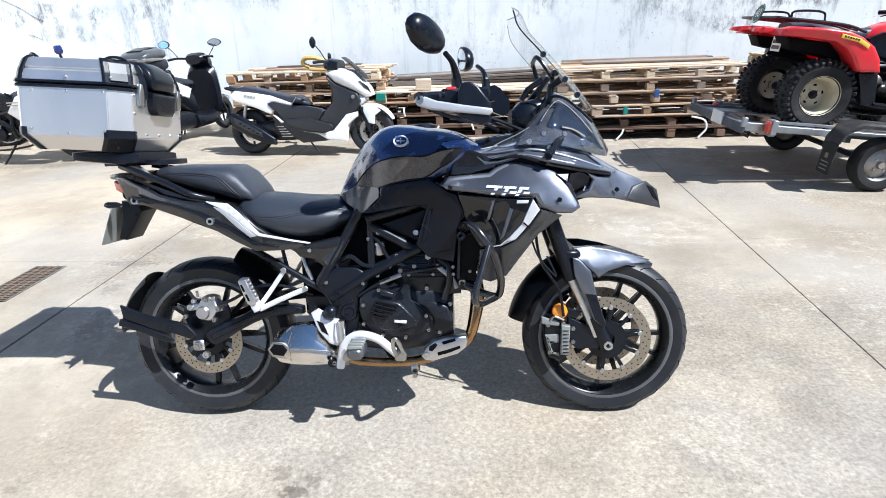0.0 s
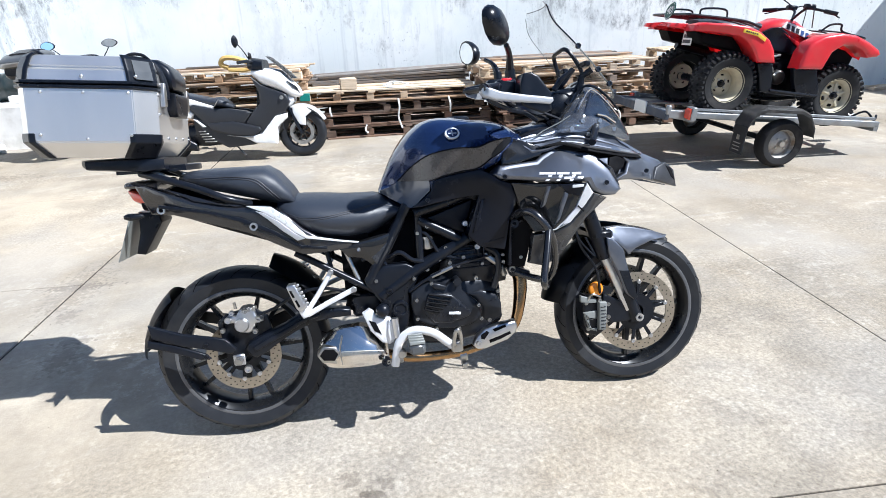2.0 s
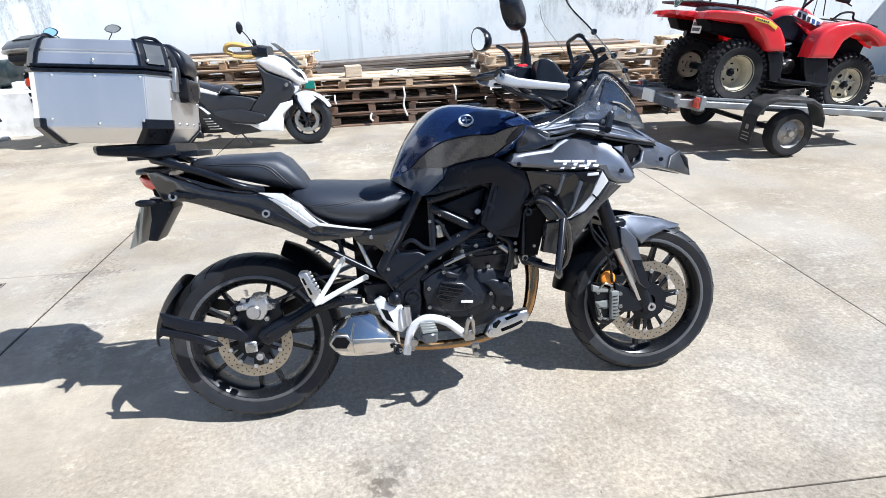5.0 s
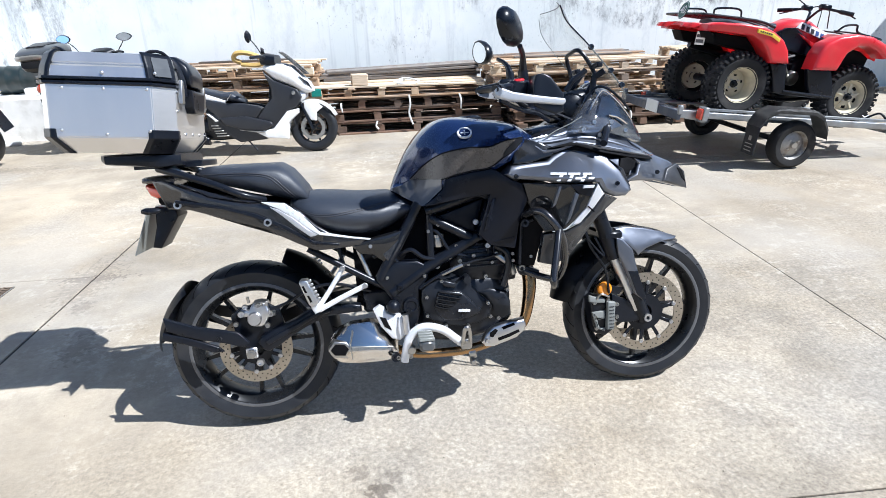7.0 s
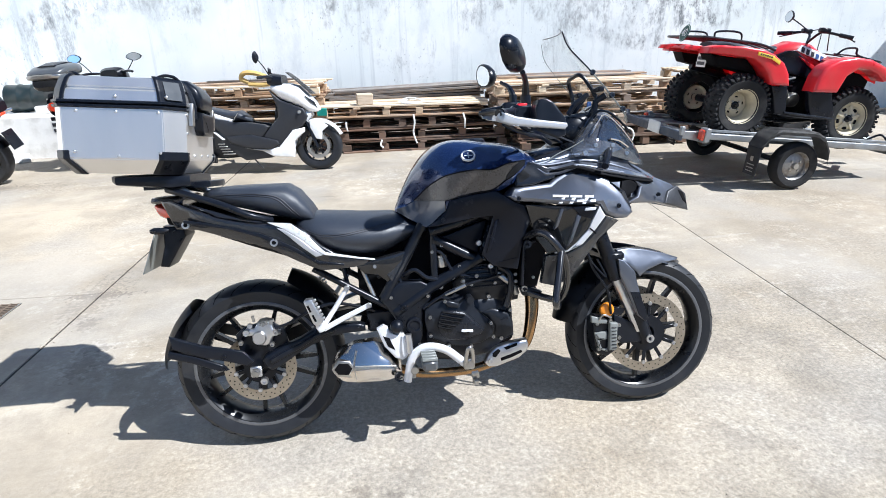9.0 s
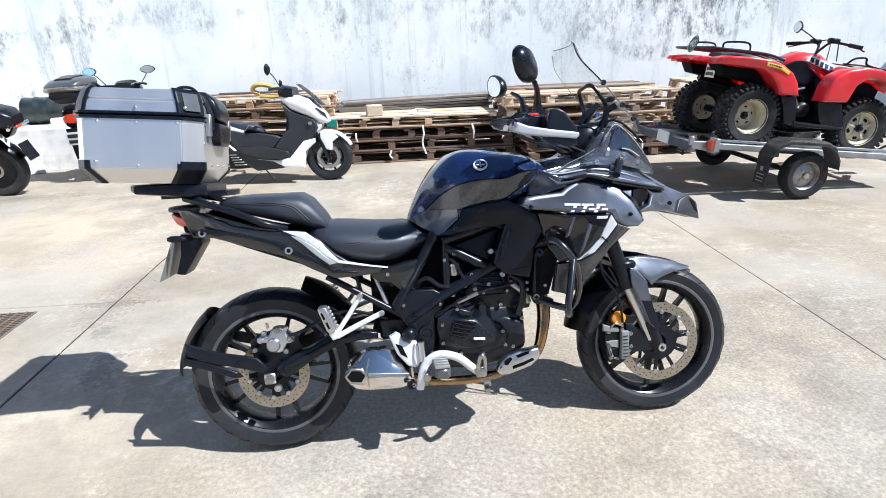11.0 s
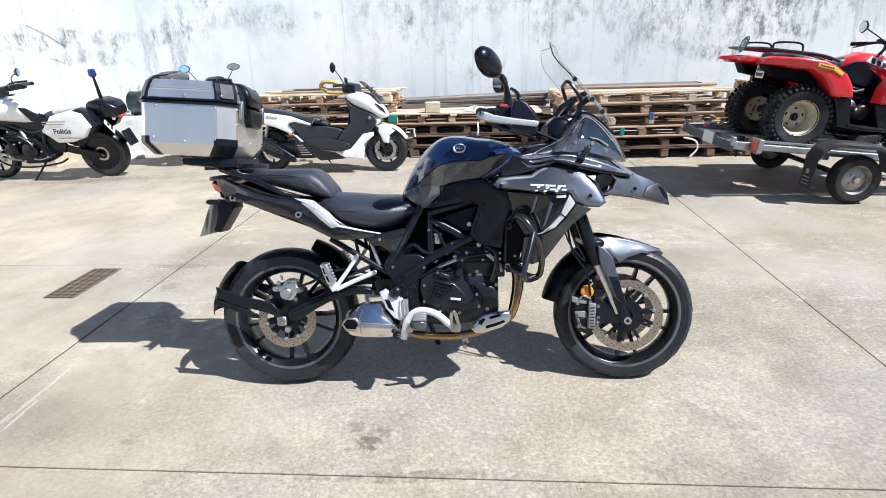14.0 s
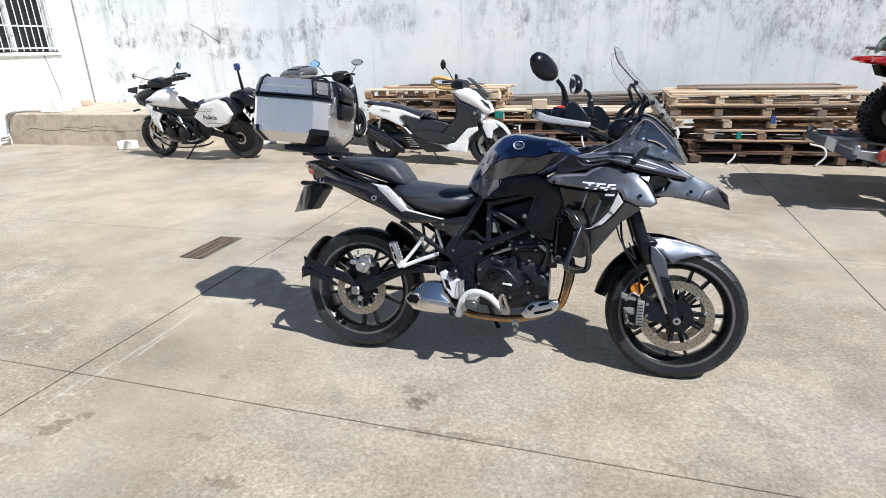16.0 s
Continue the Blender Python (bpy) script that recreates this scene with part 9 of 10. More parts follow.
    part("beacon_pole", tube([(-0.20, 0.0, 0.90), (-0.185, 0.0, 1.25)], 0.018, 10, False, radii=[0.026, 0.02, 0.02, 0.014, 0.014]), SATIN_BLACK, t, "black beacon pole")
    part("beacon", lathe([(0.0001, 0.075), (0.034, 0.07), (0.042, 0.05), (0.045, 0.0), (0.03, -0.02), (0.0001, -0.02)], 20, "Z", (-0.185, 0, 1.265)), BLUE_LENS, t, "blue beacon lamp")
    part("side_stand", tube([(0.70, 0.12, 0.26), (0.80, 0.22, 0.10), (0.84, 0.26, 0.045)], 0.012, 6, False), MATT_BLACK, t)


police_bike()


def grey_scooter():
    t = thing("scooter_with_box", heading(-2.88, 5.62, -2.70, 6.65, 3), "black and white scooter with a grey top box near the wall", "scooter")
    small_wheel(t, "rear_wheel", 0.05, 0.25, 0.25, 0.165, 0.06, 5, label="black rear wheel")
    small_wheel(t, "front_wheel", 1.36, 0.25, 0.25, 0.165, 0.055, 5, label="black front wheel")
    part("top_box", sections([(-0.31, 0.15, 1.06, 0.99), (-0.27, 0.18, 1.10, 0.95), (-0.08, 0.21, 1.10, 0.94), (0.10, 0.20, 1.10, 0.96), (0.16, 0.15, 1.09, 1.0)], 24, 4), SATIN_BLACK, t, "dark plastic top box")
    part("box_lid", sections([(-0.335, 0.12, 1.135, 1.10), (-0.30, 0.19, 1.165, 1.09), (-0.18, 0.22, 1.215, 1.09), (0.0, 0.22, 1.235, 1.09), (0.10, 0.20, 1.225, 1.09), (0.17, 0.14, 1.17, 1.10)], 26, 3.2), GREY_LID, t, "dark grey box lid")
    part("box_band", sections([(-0.345, 0.13, 1.125, 1.085), (-0.31, 0.20, 1.13, 1.065), (-0.18, 0.226, 1.13, 1.06), (0.0, 0.226, 1.115, 1.075)], 24, 4), STEEL, t, "bright lower lid band")
    part("lid_ridge", sections([(-0.22, 0.10, 1.215, 1.19), (-0.05, 0.13, 1.248, 1.20), (0.08, 0.12, 1.24, 1.20)], 16, 4), SATIN_BLACK, t, "raised black lid ridge")
    part("box_base", sections([(-0.26, 0.12, 1.0, 0.94), (0.1, 0.15, 1.0, 0.93)], 14, 3), SATIN_BLACK, t)
    part("tail_light", sections([(-0.27, 0.08, 0.82, 0.72), (-0.23, 0.13, 0.83, 0.70), (-0.12, 0.14, 0.83, 0.70)], 16, 3), RED_LENS, t, "red tail light")
    part("tail", sections([(-0.24, 0.11, 0.88, 0.66), (0.0, 0.14, 0.86, 0.60), (0.30, 0.16, 0.80, 0.45), (0.55, 0.15, 0.66, 0.28)], 18, 3), SATIN_BLACK, t, "dark tail body")
    pair(t, "side_panel", [(-0.15, 0.86), (0.20, 0.80), (0.50, 0.68), (0.40, 0.56), (0.10, 0.66), (-0.10, 0.74)], 0.175, 0.05, WHITE, "white side panel", 0.015)
    part("seat", sections([(-0.18, 0.12, 0.92, 0.84), (0.05, 0.15, 0.92, 0.82), (0.30, 0.16, 0.86, 0.76), (0.60, 0.13, 0.80, 0.70), (0.70, 0.08, 0.78, 0.70)], 18, 3), LEATHER, t, "black seat")
    part("number_plate", box((-0.303, -0.1, 0.47), (-0.298, 0.1, 0.62)), PLATE_WHITE, t, "white number plate")
    for k in range(2):
        part("plate_bar", box((-0.306, -0.08, 0.49 + 0.065 * k), (-0.3035, 0.08, 0.53 + 0.065 * k)), INK, t)
    part("mudguard", slab([(-0.30, 0.66), (-0.2, 0.66), (-0.16, 0.40), (-0.26, 0.30)], 0.08, 0.16, 0.01), SATIN_BLACK, t)
    part("engine", sections([(-0.05, 0.08, 0.36, 0.18), (0.2, 0.13, 0.42, 0.15), (0.55, 0.13, 0.40, 0.15)], 14, 3), ENGINE, t)
    part("floor", sections([(0.50, 0.17, 0.34, 0.14), (0.80, 0.18, 0.30, 0.14), (1.02, 0.17, 0.34, 0.15)], 16, 4), SATIN_BLACK, t, "dark floor")
    part("leg_shield", sections([(0.98, 0.22, 0.90, 0.25), (1.06, 0.24, 0.98, 0.24), (1.14, 0.20, 0.98, 0.30), (1.25, 0.12, 0.90, 0.42)], 18, 3.4), SATIN_BLACK, t, "black leg shield")
    part("front_fender", arch(1.36, 0.25, 0.29, 0.07, 30, 150, lip=0.03, tip=0.4), WHITE, t, "white front mudguard")
    part("fork", tube([(1.16, 0, 0.9), (1.36, -0.07, 0.25)], 0.025, 8, False), MATT_BLACK, t)
    part("handlebar", tube([(0.86, -0.36, 1.06), (0.95, -0.24, 1.07), (1.04, 0, 1.04), (0.95, 0.24, 1.07), (0.86, 0.36, 1.06)], 0.016, 8), SATIN_BLACK, t, "black handlebar")
    part("bar_cowl", sections([(0.93, 0.12, 1.10, 0.98), (1.02, 0.18, 1.13, 0.94), (1.14, 0.15, 1.08, 0.90)], 14, 3), SATIN_BLACK, t)
    mirror_on(t, "mirror", (0.96, -0.25, 1.08), (0.98, -0.32, 1.17), (0.95, -0.38, 1.24), (0.085, 0.05), None, radians(10))
    mirror_on(t, "mirror", (0.96, 0.25, 1.08), (0.98, 0.34, 1.18), (0.95, 0.42, 1.27), (0.095, 0.055), BLUE_GLASS, radians(-10))
    part("side_stand", tube([(0.60, 0.14, 0.2), (0.66, 0.24, 0.045)], 0.012, 6, False), MATT_BLACK, t)


grey_scooter()


# ---------------------------------------------------------------- trailer and quad bike
def knobbly_wheel(parent, name, x, y, z, R, half, r_rim, side, deep):
    """A deep dished cream rim with a knobbly tyre."""
    bm = bmesh.new()
    s = -side
    h = half * 0.8
    q = -0.30 if deep else 0.35
    add_lathe(bm, [(0.0001, s * h * (q + 0.06)), (r_rim * 0.35, s * h * (q + 0.06)), (r_rim * 0.62, s * h * q), (r_rim * 0.74, s * h * (q - 0.2)), (r_rim * 0.80, s * h * (q - 0.2)), (r_rim * 0.86, s * h * 0.5), (r_rim * 0.98, s * h * 0.9), (r_rim * 1.02, s * h), (r_rim * 1.02, s * -h)], 40, "Y")
    wheel = part(name, bm, CREAM, parent, "dented cream steel rim")
    wheel.location = (x, y, z)
    part("tyre", tread_tyre(R * 0.955, r_rim, half, 48), OLD_RUBBER, wheel, "dusty knobbly tyre")
    bm = bmesh.new()
    n = 34
    for k in range(n):
        a = 2 * math.pi * k / n
        for j, (yy, rr, tilt) in enumerate(((-0.78, 0.90, 34), (-0.33, 0.955, 10), (0.33, 0.955, -10), (0.78, 0.90, -34))):
            aa = a + (math.pi / n if j % 2 else 0)
            m = Matrix.Rotation(-aa, 4, "Y") @ Matrix.Translation((R * rr, yy * half, 0)) @ Matrix.Rotation(radians(-tilt), 4, "Z")
            add_box(bm, (-0.016, -0.021, -0.0105), (0.0135, 0.021, 0.0105), 0.0, m)
    tagged(part("tread_block", bm, OLD_RUBBER, wheel), kind="stuff")
    for k in range(5):
        a = radians(20 + 72 * k)
        if deep:
            part("rim_slot", box((-0.007, -0.004, -0.013), (0.007, 0.004, 0.013), 0.003), DEEP_BLACK, wheel, m=Matrix.Translation((r_rim * 0.5 * math.cos(a), s * h * (q + 0.035), r_rim * 0.5 * math.sin(a))) @ Matrix.Rotation(-a, 4, "Y"))
        else:
            part("rim_rib", box((0.035, -0.008, -0.011), (r_rim * 0.80, 0.008, 0.011), 0.004), CREAM, wheel, m=Matrix.Translation((0, s * h * (q + 0.08), 0)) @ Matrix.Rotation(-a, 4, "Y"))
            part("rim_slot", box((-0.016, -0.003, -0.020), (0.012, 0.003, 0.020), 0.006), DEEP_BLACK, wheel, m=Matrix.Translation((r_rim * 0.60 * math.cos(a + 0.63), s * h * (q + 0.012), r_rim * 0.60 * math.sin(a + 0.63))) @ Matrix.Rotation(-a - 0.63, 4, "Y"))
    part("hub", lathe([(0.0001, s * (h * q + 0.05)), (0.018, s * (h * q + 0.05)), (0.022, s * (h * q + 0.015)), (0.036, s * (h * q + 0.012)), (0.036, s * h * (q - 0.1))], 14, "Y"), MATT_BLACK, wheel, "black hub")
    for k in range(4):
        a = radians(45 + 90 * k)
        part("wheel_nut", lathe([(0.0001, s * (h * q + 0.022)), (0.010, s * (h * q + 0.022)), (0.010, s * h * (q - 0.05))], 6, "Y", (0.047 * math.cos(a), 0, 0.047 * math.sin(a))), STEEL, wheel)
    return wheel


def quad_bike():
    t = thing("quad_bike", yard(3.74, 3.77, 0.715) @ pose(0, 0, 0, 0, 8.0, 0), "red farm quad bike with black racks, loaded on a trailer", "quad bike")
    W = 1.13
    for s, y in ((1, -0.40), (-1, 0.40)):
        knobbly_wheel(t, "rear_wheel", 0.0, y, 0.0, 0.29, 0.125, 0.155, s, True)
        knobbly_wheel(t, "front_wheel", W, y, -0.005, 0.29, 0.10, 0.155, s, False)
    part("rear_axle", tube([(0, -0.3, 0), (0, 0.3, 0)], 0.035, 10, False), MATT_BLACK, t)
    part("front_axle", tube([(W, -0.3, 0), (W, 0.3, 0)], 0.03, 10, False), MATT_BLACK, t)
    part("chassis", sections([(0.05, 0.10, 0.18, -0.04), (0.2, 0.16, 0.26, -0.12), (0.7, 0.17, 0.26, -0.14), (1.15, 0.13, 0.22, -0.06)], 16, 4), MATT_BLACK, t, "black frame and engine")
    part("engine", sections([(0.38, 0.16, 0.36, -0.05), (0.55, 0.20, 0.40, -0.08), (0.80, 0.19, 0.34, -0.06)], 14, 4), ENGINE, t, "dark engine")
    part("engine_cover", lathe([(0.0001, -0.05), (0.055, -0.05), (0.07, -0.03), (0.07, 0.02)], 18, "Y", (0.66, -0.21, 0.10)), STEEL, t)

    def deck(rows, name, label):
        """A thin moulded sheet across the machine from rows of (x, w, half width)."""
        bm = bmesh.new()
        add_ring_loft(bm, [[(x, h * (k / 6 - 1), w - 0.03 * abs(k / 6 - 1) ** 4) for k in range(13)] for x, w, h in rows], cap=False, closed=False)
        bmesh.ops.solidify(bm, geom=bm.faces[:], thickness=0.008)
        part(name, bm, RED, t, label)

    deck([(-0.50, 0.45, 0.22), (-0.46, 0.475, 0.26), (-0.40, 0.485, 0.38), (-0.16, 0.49, 0.44), (-0.05, 0.495, 0.46), (0.13, 0.47, 0.46), (0.25, 0.40, 0.46), (0.32, 0.31, 0.45), (0.35, 0.22, 0.44)], "rear_deck", "red rear deck")
    deck([(0.84, 0.49, 0.44), (0.87, 0.512, 0.45), (0.95, 0.53, 0.45), (1.10, 0.53, 0.44), (1.24, 0.48, 0.42), (1.33, 0.42, 0.38), (1.36, 0.36, 0.34)], "front_deck", "red front deck")
    pair(t, "rear_fender", [(-0.44, 0.42, 0.46), (-0.43, 0.472, 0.46), (-0.35, 0.498, 0.50), (-0.15, 0.508, 0.545), (0.03, 0.503, 0.555), (0.14, 0.472, 0.555), (0.25, 0.412, 0.555), (0.32, 0.33, 0.555), (0.362, 0.225, 0.555), (0.185, 0.218, 0.555), (0.115, 0.315, 0.555), (0.05, 0.375, 0.555), (-0.04, 0.418, 0.545), (-0.28, 0.425, 0.50)], 0.555, 0.16, RED, "red rear mudguard", 0.022, 0.008)
    pair(t, "front_fender", [(0.610, 0.195), (0.623, 0.34), (0.663, 0.425), (0.775, 0.495), (0.939, 0.535), (1.088, 0.53), (1.235, 0.485), (1.350, 0.43), (1.380, 0.395), (1.355, 0.37), (1.270, 0.355), (1.179, 0.415), (1.085, 0.445), (0.985, 0.438), (0.895, 0.365), (0.851, 0.213)], 0.55, 0.16, RED, "red front mudguard", 0.028, 0.008)
    pair(t, "inner_wing", [(0.80, 0.2), (0.85, 0.37), (0.95, 0.43), (1.14, 0.40), (1.24, 0.35), (1.22, 0.20), (1.0, 0.1)], 0.40, 0.2, DEEP_BLACK, "", 0.02)
    pair(t, "inner_wing", [(-0.36, 0.42), (0.0, 0.41), (0.10, 0.33), (0.19, 0.22), (0.17, 0.13), (0.04, 0.29), (-0.30, 0.33)], 0.38, 0.2, DEEP_BLACK, "", 0.02)
    pair(t, "tail_tab", [(-0.58, 0.435), (-0.56, 0.468), (-0.44, 0.485), (-0.36, 0.482), (-0.33, 0.43), (-0.45, 0.432)], 0.27, 0.05, RED, "red tail corner", 0.008)
    part("tank", sections([(0.40, 0.08, 0.50, 0.40), (0.48, 0.15, 0.575, 0.36), (0.60, 0.195, 0.63, 0.34), (0.75, 0.20, 0.63, 0.34), (0.88, 0.18, 0.57, 0.34), (1.0, 0.12, 0.50, 0.38)], 20, 3), RED, t, "red tank cover")
    pair(t, "tank_stripe", [(0.42, 0.475, 0.15), (0.50, 0.535, 0.19), (0.56, 0.545, 0.21), (0.84, 0.39, 0.22), (0.80, 0.31, 0.22), (0.60, 0.33, 0.22), (0.46, 0.36, 0.19)], 0.21, 0.05, SATIN_BLACK, "black tank side stripe", 0.006)
    pair(t, "red_wedge", [(0.60, 0.50, 0.22), (0.86, 0.40, 0.223), (0.84, 0.345, 0.223), (0.80, 0.375, 0.223)], 0.222, 0.04, RED, "", 0.004)
    pair(t, "panel_decal", [(0.57, 0.545, 0.212), (0.615, 0.60, 0.200), (0.90, 0.535, 0.196), (0.885, 0.465, 0.212)], 0.205, 0.016, PLATE_WHITE, "white lettering panel", 0.002)
    for k in range(5):
        x, w = 0.615 + 0.054 * k, 0.558 - 0.015 * k
        pair(t, "letter_bar", [(x, w + 0.025, 0.2075), (x + 0.034, w + 0.018, 0.2065), (x + 0.034, w - 0.03, 0.2115), (x, w - 0.022, 0.2125)], 0.21, 0.01, BLUE_PAINT if k > 2 else INK, "", 0.001)
    part("black_cowl", sections([(0.36, 0.16, 0.44, 0.26), (0.50, 0.20, 0.40, 0.20), (0.68, 0.20, 0.40, 0.20), (0.86, 0.16, 0.42, 0.22)], 16, 3), SATIN_BLACK, t)
    part("seat", sections([(-0.22, 0.12, 0.535, 0.48), (-0.08, 0.15, 0.56, 0.47), (0.18, 0.14, 0.555, 0.44), (0.36, 0.11, 0.55, 0.42), (0.46, 0.08, 0.57, 0.44)], 16, 3), LEATHER, t, "black seat")
    pair(t, "foot_well", [(0.595, 0.20), (0.83, 0.212), (0.93, 0.01), (0.91, -0.03), (0.70, -0.03), (0.64, 0.08)], 0.50, 0.05, SATIN_BLACK, "black foot well panel", 0.01)
    pair(t, "foot_well", [(0.225, 0.21), (0.38, 0.22), (0.44, 0.0), (0.42, -0.04), (0.33, -0.03), (0.28, 0.1)], 0.50, 0.05, SATIN_BLACK, "black foot well panel", 0.01)
    for sd in (1, -1):
        part("running_board", box((0.40, min(-sd * 0.2, -sd * 0.5), -0.045), (0.92, max(-sd * 0.2, -sd * 0.5), -0.02), 0.006), SATIN_BLACK, t)
        part("foot_bar", tube([(0.42, -sd * 0.5, -0.012), (0.92, -sd * 0.5, -0.022)], 0.012, 8, False), MATT_BLACK, t)
        part("engine_cover", lathe([(0.0001, -0.05), (0.05, -0.05), (0.075, -0.03), (0.08, 0.03)], 20, "Y", (0.50, 0.0, 0.13)), STEEL, t, "grey engine cover", m=Matrix.Translation((0, -sd * 0.25, 0)) @ Matrix.Diagonal((1, sd, 1, 1)))
        for z in (0.22, 0.26, 0.30):
            part("cooling_fin", box((0.42, min(-sd * 0.12, -sd * 0.24), z), (0.62, max(-sd * 0.12, -sd * 0.24), z + 0.012), 0.002), ENGINE, t)
        part("frame_tube", tube([(0.40, -sd * 0.24, 0.36), (0.50, -sd * 0.26, 0.28), (0.60, -sd * 0.26, 0.30)], 0.012, 8), STEEL, t)
        part("frame_tube", tube([(0.25, -sd * 0.2, -0.08), (0.6, -sd * 0.22, -0.11), (1.0, -sd * 0.2, -0.06)], 0.018, 8), MATT_BLACK, t)
    # racks
    for y in (-0.27, -0.16, -0.05, 0.05, 0.16, 0.27):
        part("rack_bar", tube([(-0.46, y, 0.548), (0.0, y, 0.553), (0.22, y * 1.1, 0.522)], 0.008, 6), SATIN_BLACK, t, "black rack tube")
    part("rack_rim", tube([(0.24, -0.38, 0.515), (0.05, -0.37, 0.552), (-0.38, -0.35, 0.555), (-0.46, -0.29, 0.555), (-0.46, 0.29, 0.555), (-0.38, 0.35, 0.555), (0.05, 0.37, 0.552), (0.24, 0.38, 0.515)], 0.0115, 8, True), SATIN_BLACK, t, "black rear rack")
    for y in (-0.30, 0.30):
        part("rack_hoop", tube([(-0.33, y, 0.56), (-0.31, y, 0.615), (-0.10, y, 0.63), (-0.06, y, 0.56)], 0.009, 6), SATIN_BLACK, t)
    for y in (-0.25, 0.0, 0.25):
        part("front_rack_bar", tube([(0.92, y, 0.555), (1.20, y, 0.552), (1.36, y, 0.50)], 0.008, 6), SATIN_BLACK, t)
    part("front_rack", tube([(0.90, -0.30, 0.54), (0.97, -0.31, 0.605), (1.08, -0.31, 0.62), (1.12, -0.31, 0.56), (1.38, -0.30, 0.525), (1.40, 0.0, 0.525), (1.38, 0.30, 0.525), (1.12, 0.31, 0.56), (1.08, 0.31, 0.62), (0.97, 0.31, 0.605), (0.90, 0.30, 0.54)], 0.0095, 8), SATIN_BLACK, t, "black front rack")
    part("handlebar", tube([(0.93, -0.37, 0.70), (0.78, -0.25, 0.728), (0.74, -0.20, 0.71), (0.74, -0.07, 0.62), (0.78, 0.0, 0.60), (0.86, 0.08, 0.66), (0.93, 0.22, 0.745), (0.74, 0.38, 0.718)], 0.012, 8), SATIN_BLACK, t, "black handlebar turned to one side")
    for sd, g0, g1, bx in ((1, (0.95, -0.385, 0.697), (0.86, -0.315, 0.714), (0.76, -0.24, 0.735)), (-1, (0.73, 0.39, 0.717), (0.83, 0.30, 0.732), (0.92, 0.22, 0.75))):
        part("grip", tube([g0, g1], 0.019, 8, False), SATIN_BLACK, t)
        part("brake_cylinder", box((bx[0] - 0.05, bx[1] - 0.03, bx[2] - 0.015), (bx[0] + 0.05, bx[1] + 0.03, bx[2] + 0.03), 0.01), MATT_BLACK, t)
        part("lever", tube([bx, ((bx[0] + g0[0]) / 2 + 0.04, (bx[1] + g0[1]) / 2, bx[2] - 0.02), (g0[0] + 0.03, g0[1], g0[2] - 0.03)], 0.006, 6), MATT_BLACK, t)
        part("cable", tube([bx, (bx[0] + 0.10, bx[1] * 0.7, bx[2] + 0.02), (0.98, bx[1] * 0.3, 0.58)], 0.005, 6), SATIN_BLACK, t)
    part("steering_column", tube([(0.78, 0, 0.61), (0.95, 0, 0.42)], 0.025, 8, False), MATT_BLACK, t)
    mirror_on(t, "mirror", (0.92, 0.22, 0.77), (0.86, 0.26, 0.815), (0.75, 0.30, 0.878), (0.056, 0.056))
    pair(t, "warning_decal", [(-0.03, 0.480), (0.12, 0.459), (0.20, 0.420), (0.194, 0.392), (0.112, 0.430), (-0.03, 0.450)], 0.5645, 0.014, YELLOW, "yellow lettering strip on the mudguard", 0.002)
    for k in range(6):
        x, w = -0.01 + 0.021 * k, 0.461 - 0.0028 * k
        pair(t, "strip_mark", [(x, w + 0.008), (x + 0.014, w + 0.007), (x + 0.014, w - 0.006), (x, w - 0.005)], 0.567, 0.006, INK, "", 0.001)
    disc_at = Matrix.Translation((-0.475, -0.02, 0.585)) @ Matrix.Rotation(radians(14), 4, "Y")
    d = part("speed_disc", lathe([(0.0001, 0.004), (0.078, 0.004), (0.082, 0.0), (0.078, -0.004), (0.0001, -0.004)], 28, "X"), GREEN_DARK, t, "round dark green speed disc", m=disc_at)
    part("disc_ring", lathe([(0.070, -0.0055), (0.075, -0.0055)], 28, "X"), PLATE_WHITE, d, m=disc_at)
    part("disc_number", text_mesh("40", 0.10, 0.0006, 0, 0.001), PLATE_WHITE, d, "white number 40", smooth=False, m=disc_at @ Matrix.Translation((-0.006, 0, 0)) @ Matrix.Rotation(radians(-90), 4, "Z") @ Matrix.Rotation(radians(90), 4, "X"))
    part("number_plate", box((-0.003, -0.08, -0.06), (0.003, 0.08, 0.06)), PLATE_WHITE, t, "worn white number plate", m=Matrix.Translation((-0.32, -0.17, 0.36)))
    for k in range(2):
        part("plate_bar", box((-0.006, -0.065, -0.042 + 0.046 * k), (-0.0035, 0.065, -0.012 + 0.046 * k)), INK, t, m=Matrix.Translation((-0.32, -0.17, 0.36)))
    part("exhaust", tube([(0.2, 0.2, 0.24), (-0.22, 0.2, 0.30)], 0.035, 10, False), MATT_BLACK, t)
    part("suspension_strut", tube([(1.10, -0.25, 0.02), (1.02, -0.18, 0.36)], 0.03, 8, False), STEEL, t)
    part("suspension_strut", tube([(0.02, -0.2, 0.02), (0.12, -0.14, 0.32)], 0.03, 8, False), MATT_BLACK, t)


quad_bike()


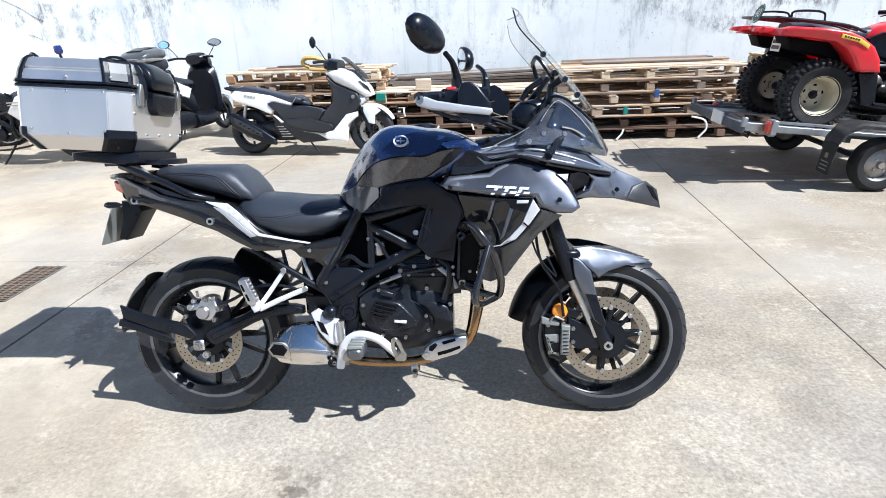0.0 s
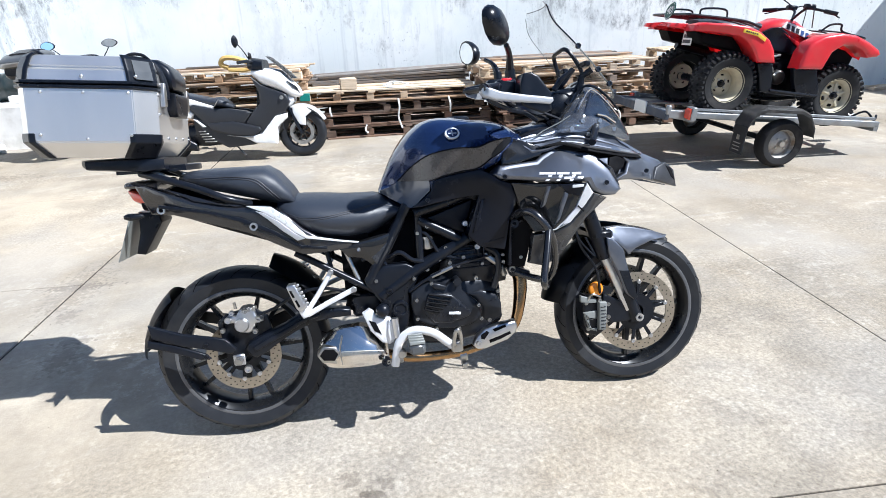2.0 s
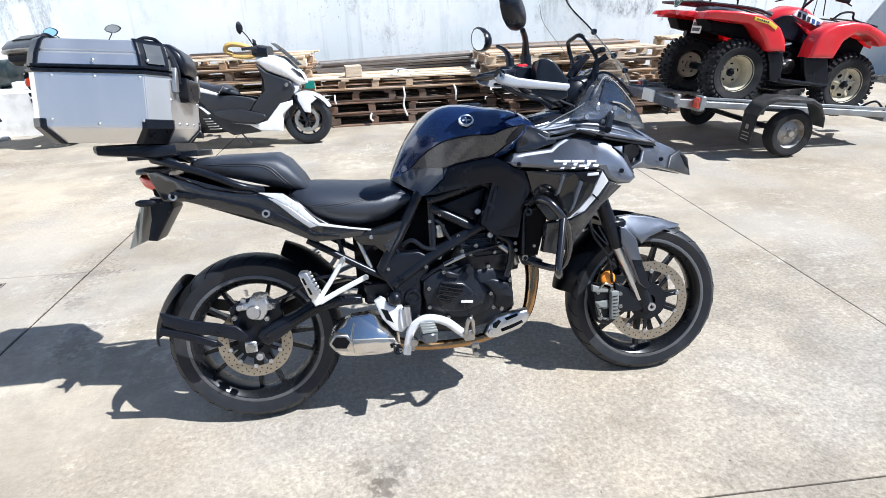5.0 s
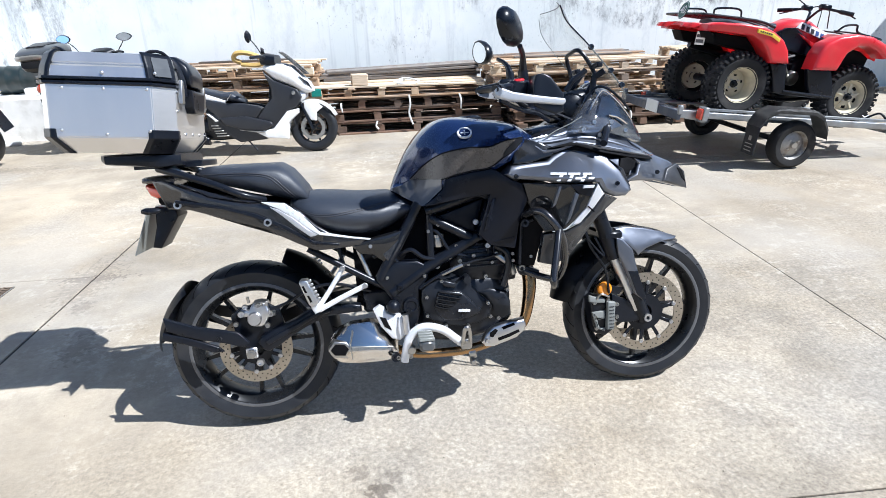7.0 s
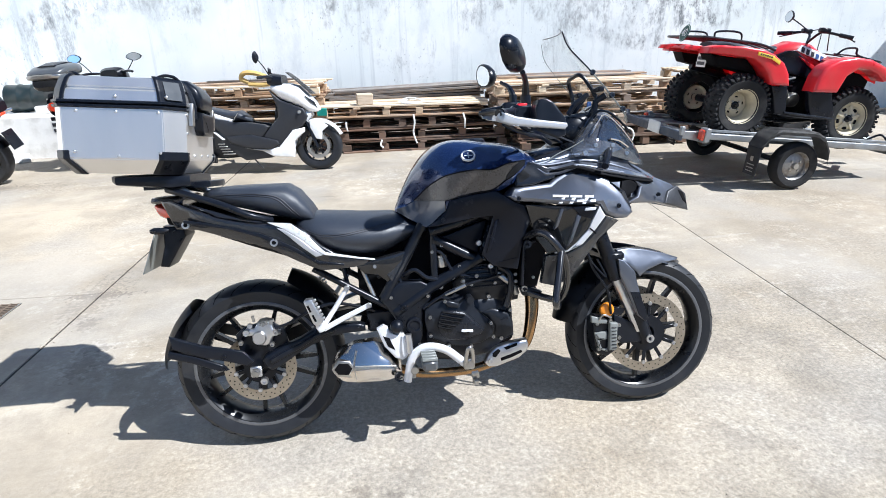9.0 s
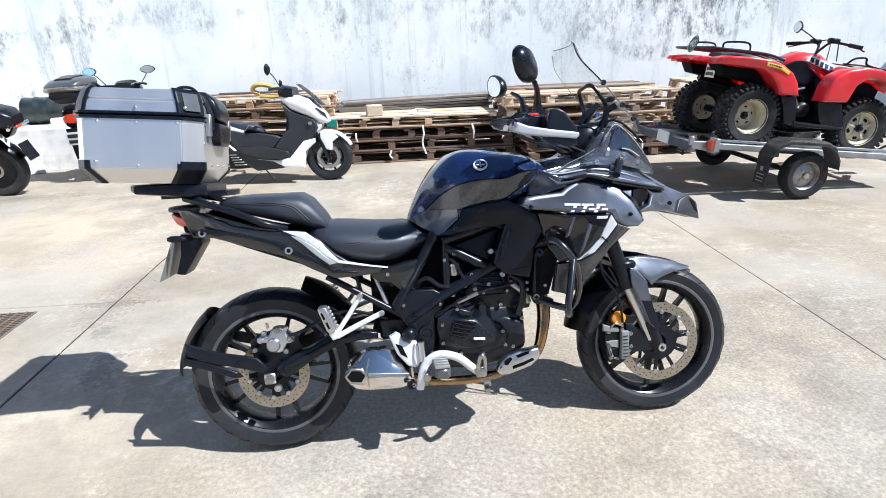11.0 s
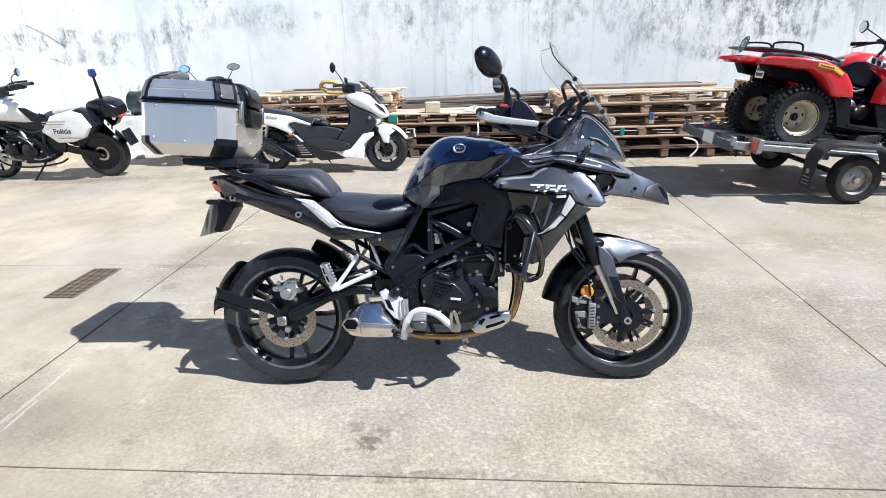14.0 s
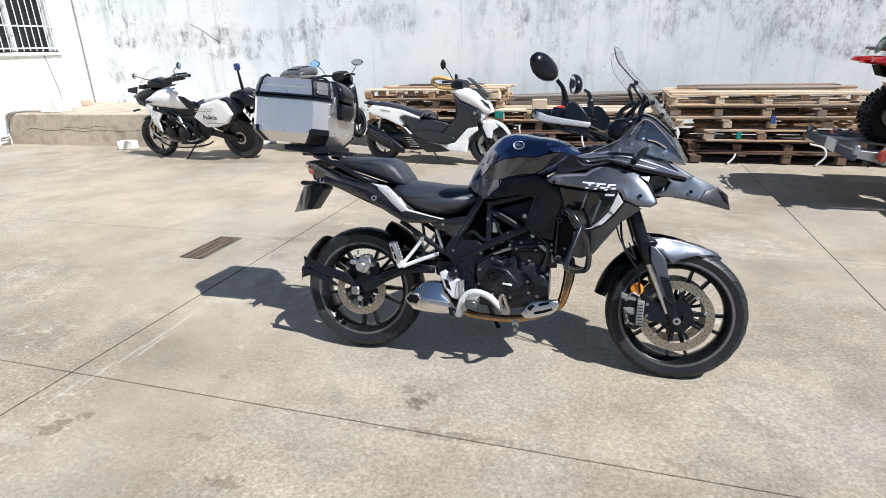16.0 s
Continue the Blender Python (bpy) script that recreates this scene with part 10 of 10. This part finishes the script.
def trailer():
    t = thing("trailer", yard(4.14, 3.73, 0.40) @ pose(0, 0, 0, 0, 6.0, 0), "galvanised single-axle trailer carrying the quad bike", "trailer")
    for s in (1, -1):
        y = -s * 0.60
        part("side_rail", slab([(-0.78, -0.025), (-0.78, 0.03), (1.08, 0.03), (1.08, -0.025)], 0.62, 0.05, 0.006, s), GALV, t, "galvanised side rail")
        part("rail_lip", box((-0.78, y + 0.05 * s - 0.012, 0.035), (1.08, y + 0.05 * s + 0.012, 0.06), 0.004), GALV, t)
        wh = part("wheel", lathe([(0.0001, s * -0.03), (0.07, s * -0.03), (0.11, s * -0.005), (0.13, s * -0.045), (0.138, s * -0.055), (0.138, s * 0.05)], 32, "Y"), RIM_WORN, t, "rusty silver trailer rim")
        wh.location = (0.0, -s * 0.755, -0.185)
        part("tyre", tread_tyre(0.215, 0.135, 0.075, 40), OLD_RUBBER, wh, "dusty small trailer tyre")
        part("hub_cap", lathe([(0.0001, s * -0.06), (0.025, s * -0.058), (0.03, s * -0.03)], 14, "Y"), STEEL, wh)
        for k in range(4):
            a = radians(45 + 90 * k)
            part("wheel_nut", lathe([(0.0001, s * -0.042), (0.009, s * -0.042), (0.009, s * -0.025)], 6, "Y", (0.055 * math.cos(a), 0, 0.055 * math.sin(a))), STEEL, wh)
        # mudguard
        bm = bmesh.new()
        rings = []
        for x, w in ((-0.40, -0.12), (-0.40, -0.02), (-0.35, 0.075), (-0.26, 0.12), (0.08, 0.12), (0.17, 0.08), (0.235, -0.02), (0.25, -0.12)):
            rings.append([(x, -s * 0.655, w - 0.0), (x, -s * 0.66, w + 0.012), (x, -s * 0.845, w + 0.012), (x, -s * 0.86, w - 0.005), (x, -s * 0.86, w - 0.03)])
        add_ring_loft(bm, rings, cap=False, closed=False)
        bmesh.ops.solidify(bm, geom=bm.faces[:], thickness=0.005)
        part("mudguard", bm, DUSTY_BLACK, t, "dusty black mudguard")
        part("mud_flap", box((-0.405, min(-s * 0.67, -s * 0.85), -0.29), (-0.395, max(-s * 0.67, -s * 0.85), -0.04), 0.003), RUBBER, t, "black rubber mud flap")
        for k in range(3):
            part("flap_bar", box((-0.409, -s * 0.76 - 0.05, -0.2 - 0.03 * k), (-0.4055, -s * 0.76 + 0.05, -0.192 - 0.03 * k)), STEEL, t)
        part("flap_mark", box((-0.409, -s * 0.76 - 0.02, -0.165), (-0.4055, -s * 0.76 + 0.02, -0.125)), STEEL, t, "pale flap emblem")
        lamp = part("lamp_bracket", box((-0.83, y - 0.055, -0.045), (-0.78, y + 0.055, 0.075), 0.006), GALV, t, "galvanised lamp bracket")
        part("tail_lamp", box((-0.85, y - 0.045, -0.035), (-0.825, y + 0.045, 0.06), 0.008), RED_LENS, lamp, "red tail lamp")
        part("wheel_track", box((-1.02, -s * 0.40 - 0.13, -0.01), (1.10, -s * 0.40 + 0.13, 0.012), 0.004), GALV, t, "steel wheel track")
        part("drawbar", tube([(0.9, -s * 0.5, -0.01), (1.22, -s * 0.1, -0.03)], 0.03, 6, False), GALV, t, "galvanised drawbar")
    for x in (-0.80, -0.2, 0.4, 1.06):
        part("cross_beam", box((x - 0.025, -0.62, -0.06), (x + 0.025, 0.62, -0.005), 0.004), GALV, t)
    part("rear_board", box((-1.06, -0.62, -0.05), (-1.02, 0.66, 0.03), 0.006), BLUE_STEEL, t, "worn blue-grey rear beam")
    part("light_board", box((-1.075, -0.24, -0.05), (-1.06, 0.0, 0.06), 0.004), PLATE_WHITE, t, "pale number board")
    for s in (1, -1):
        part("loading_arm", slab([(-0.78, 0.03), (-1.04, 0.03), (-1.06, -0.03), (-0.78, -0.06)], 0.55, 0.04, 0.005, s), GALV, t)
        part("arm_end", box((-1.06, -s * 0.62 - 0.02, 0.0), (-1.02, -s * 0.62 + 0.02, 0.08), 0.006), GALV, t)
    part("axle", tube([(0, -0.72, -0.185), (0, 0.72, -0.185)], 0.025, 8, False), MATT_BLACK, t)
    part("coupling", box((1.18, -0.05, -0.07), (1.36, 0.05, 0.03), 0.02), GALV, t, "tow coupling")
    part("winch_post", box((1.05, -0.06, 0.0), (1.15, 0.06, 0.30), 0.01), GALV, t)
    part("strap", tube([(0.98, -0.35, 0.02), (1.05, -0.45, 0.10), (1.12, -0.5, 0.03), (1.18, -0.45, 0.07)], 0.01, 6), SATIN_BLACK, t, "black tie-down strap")


trailer()
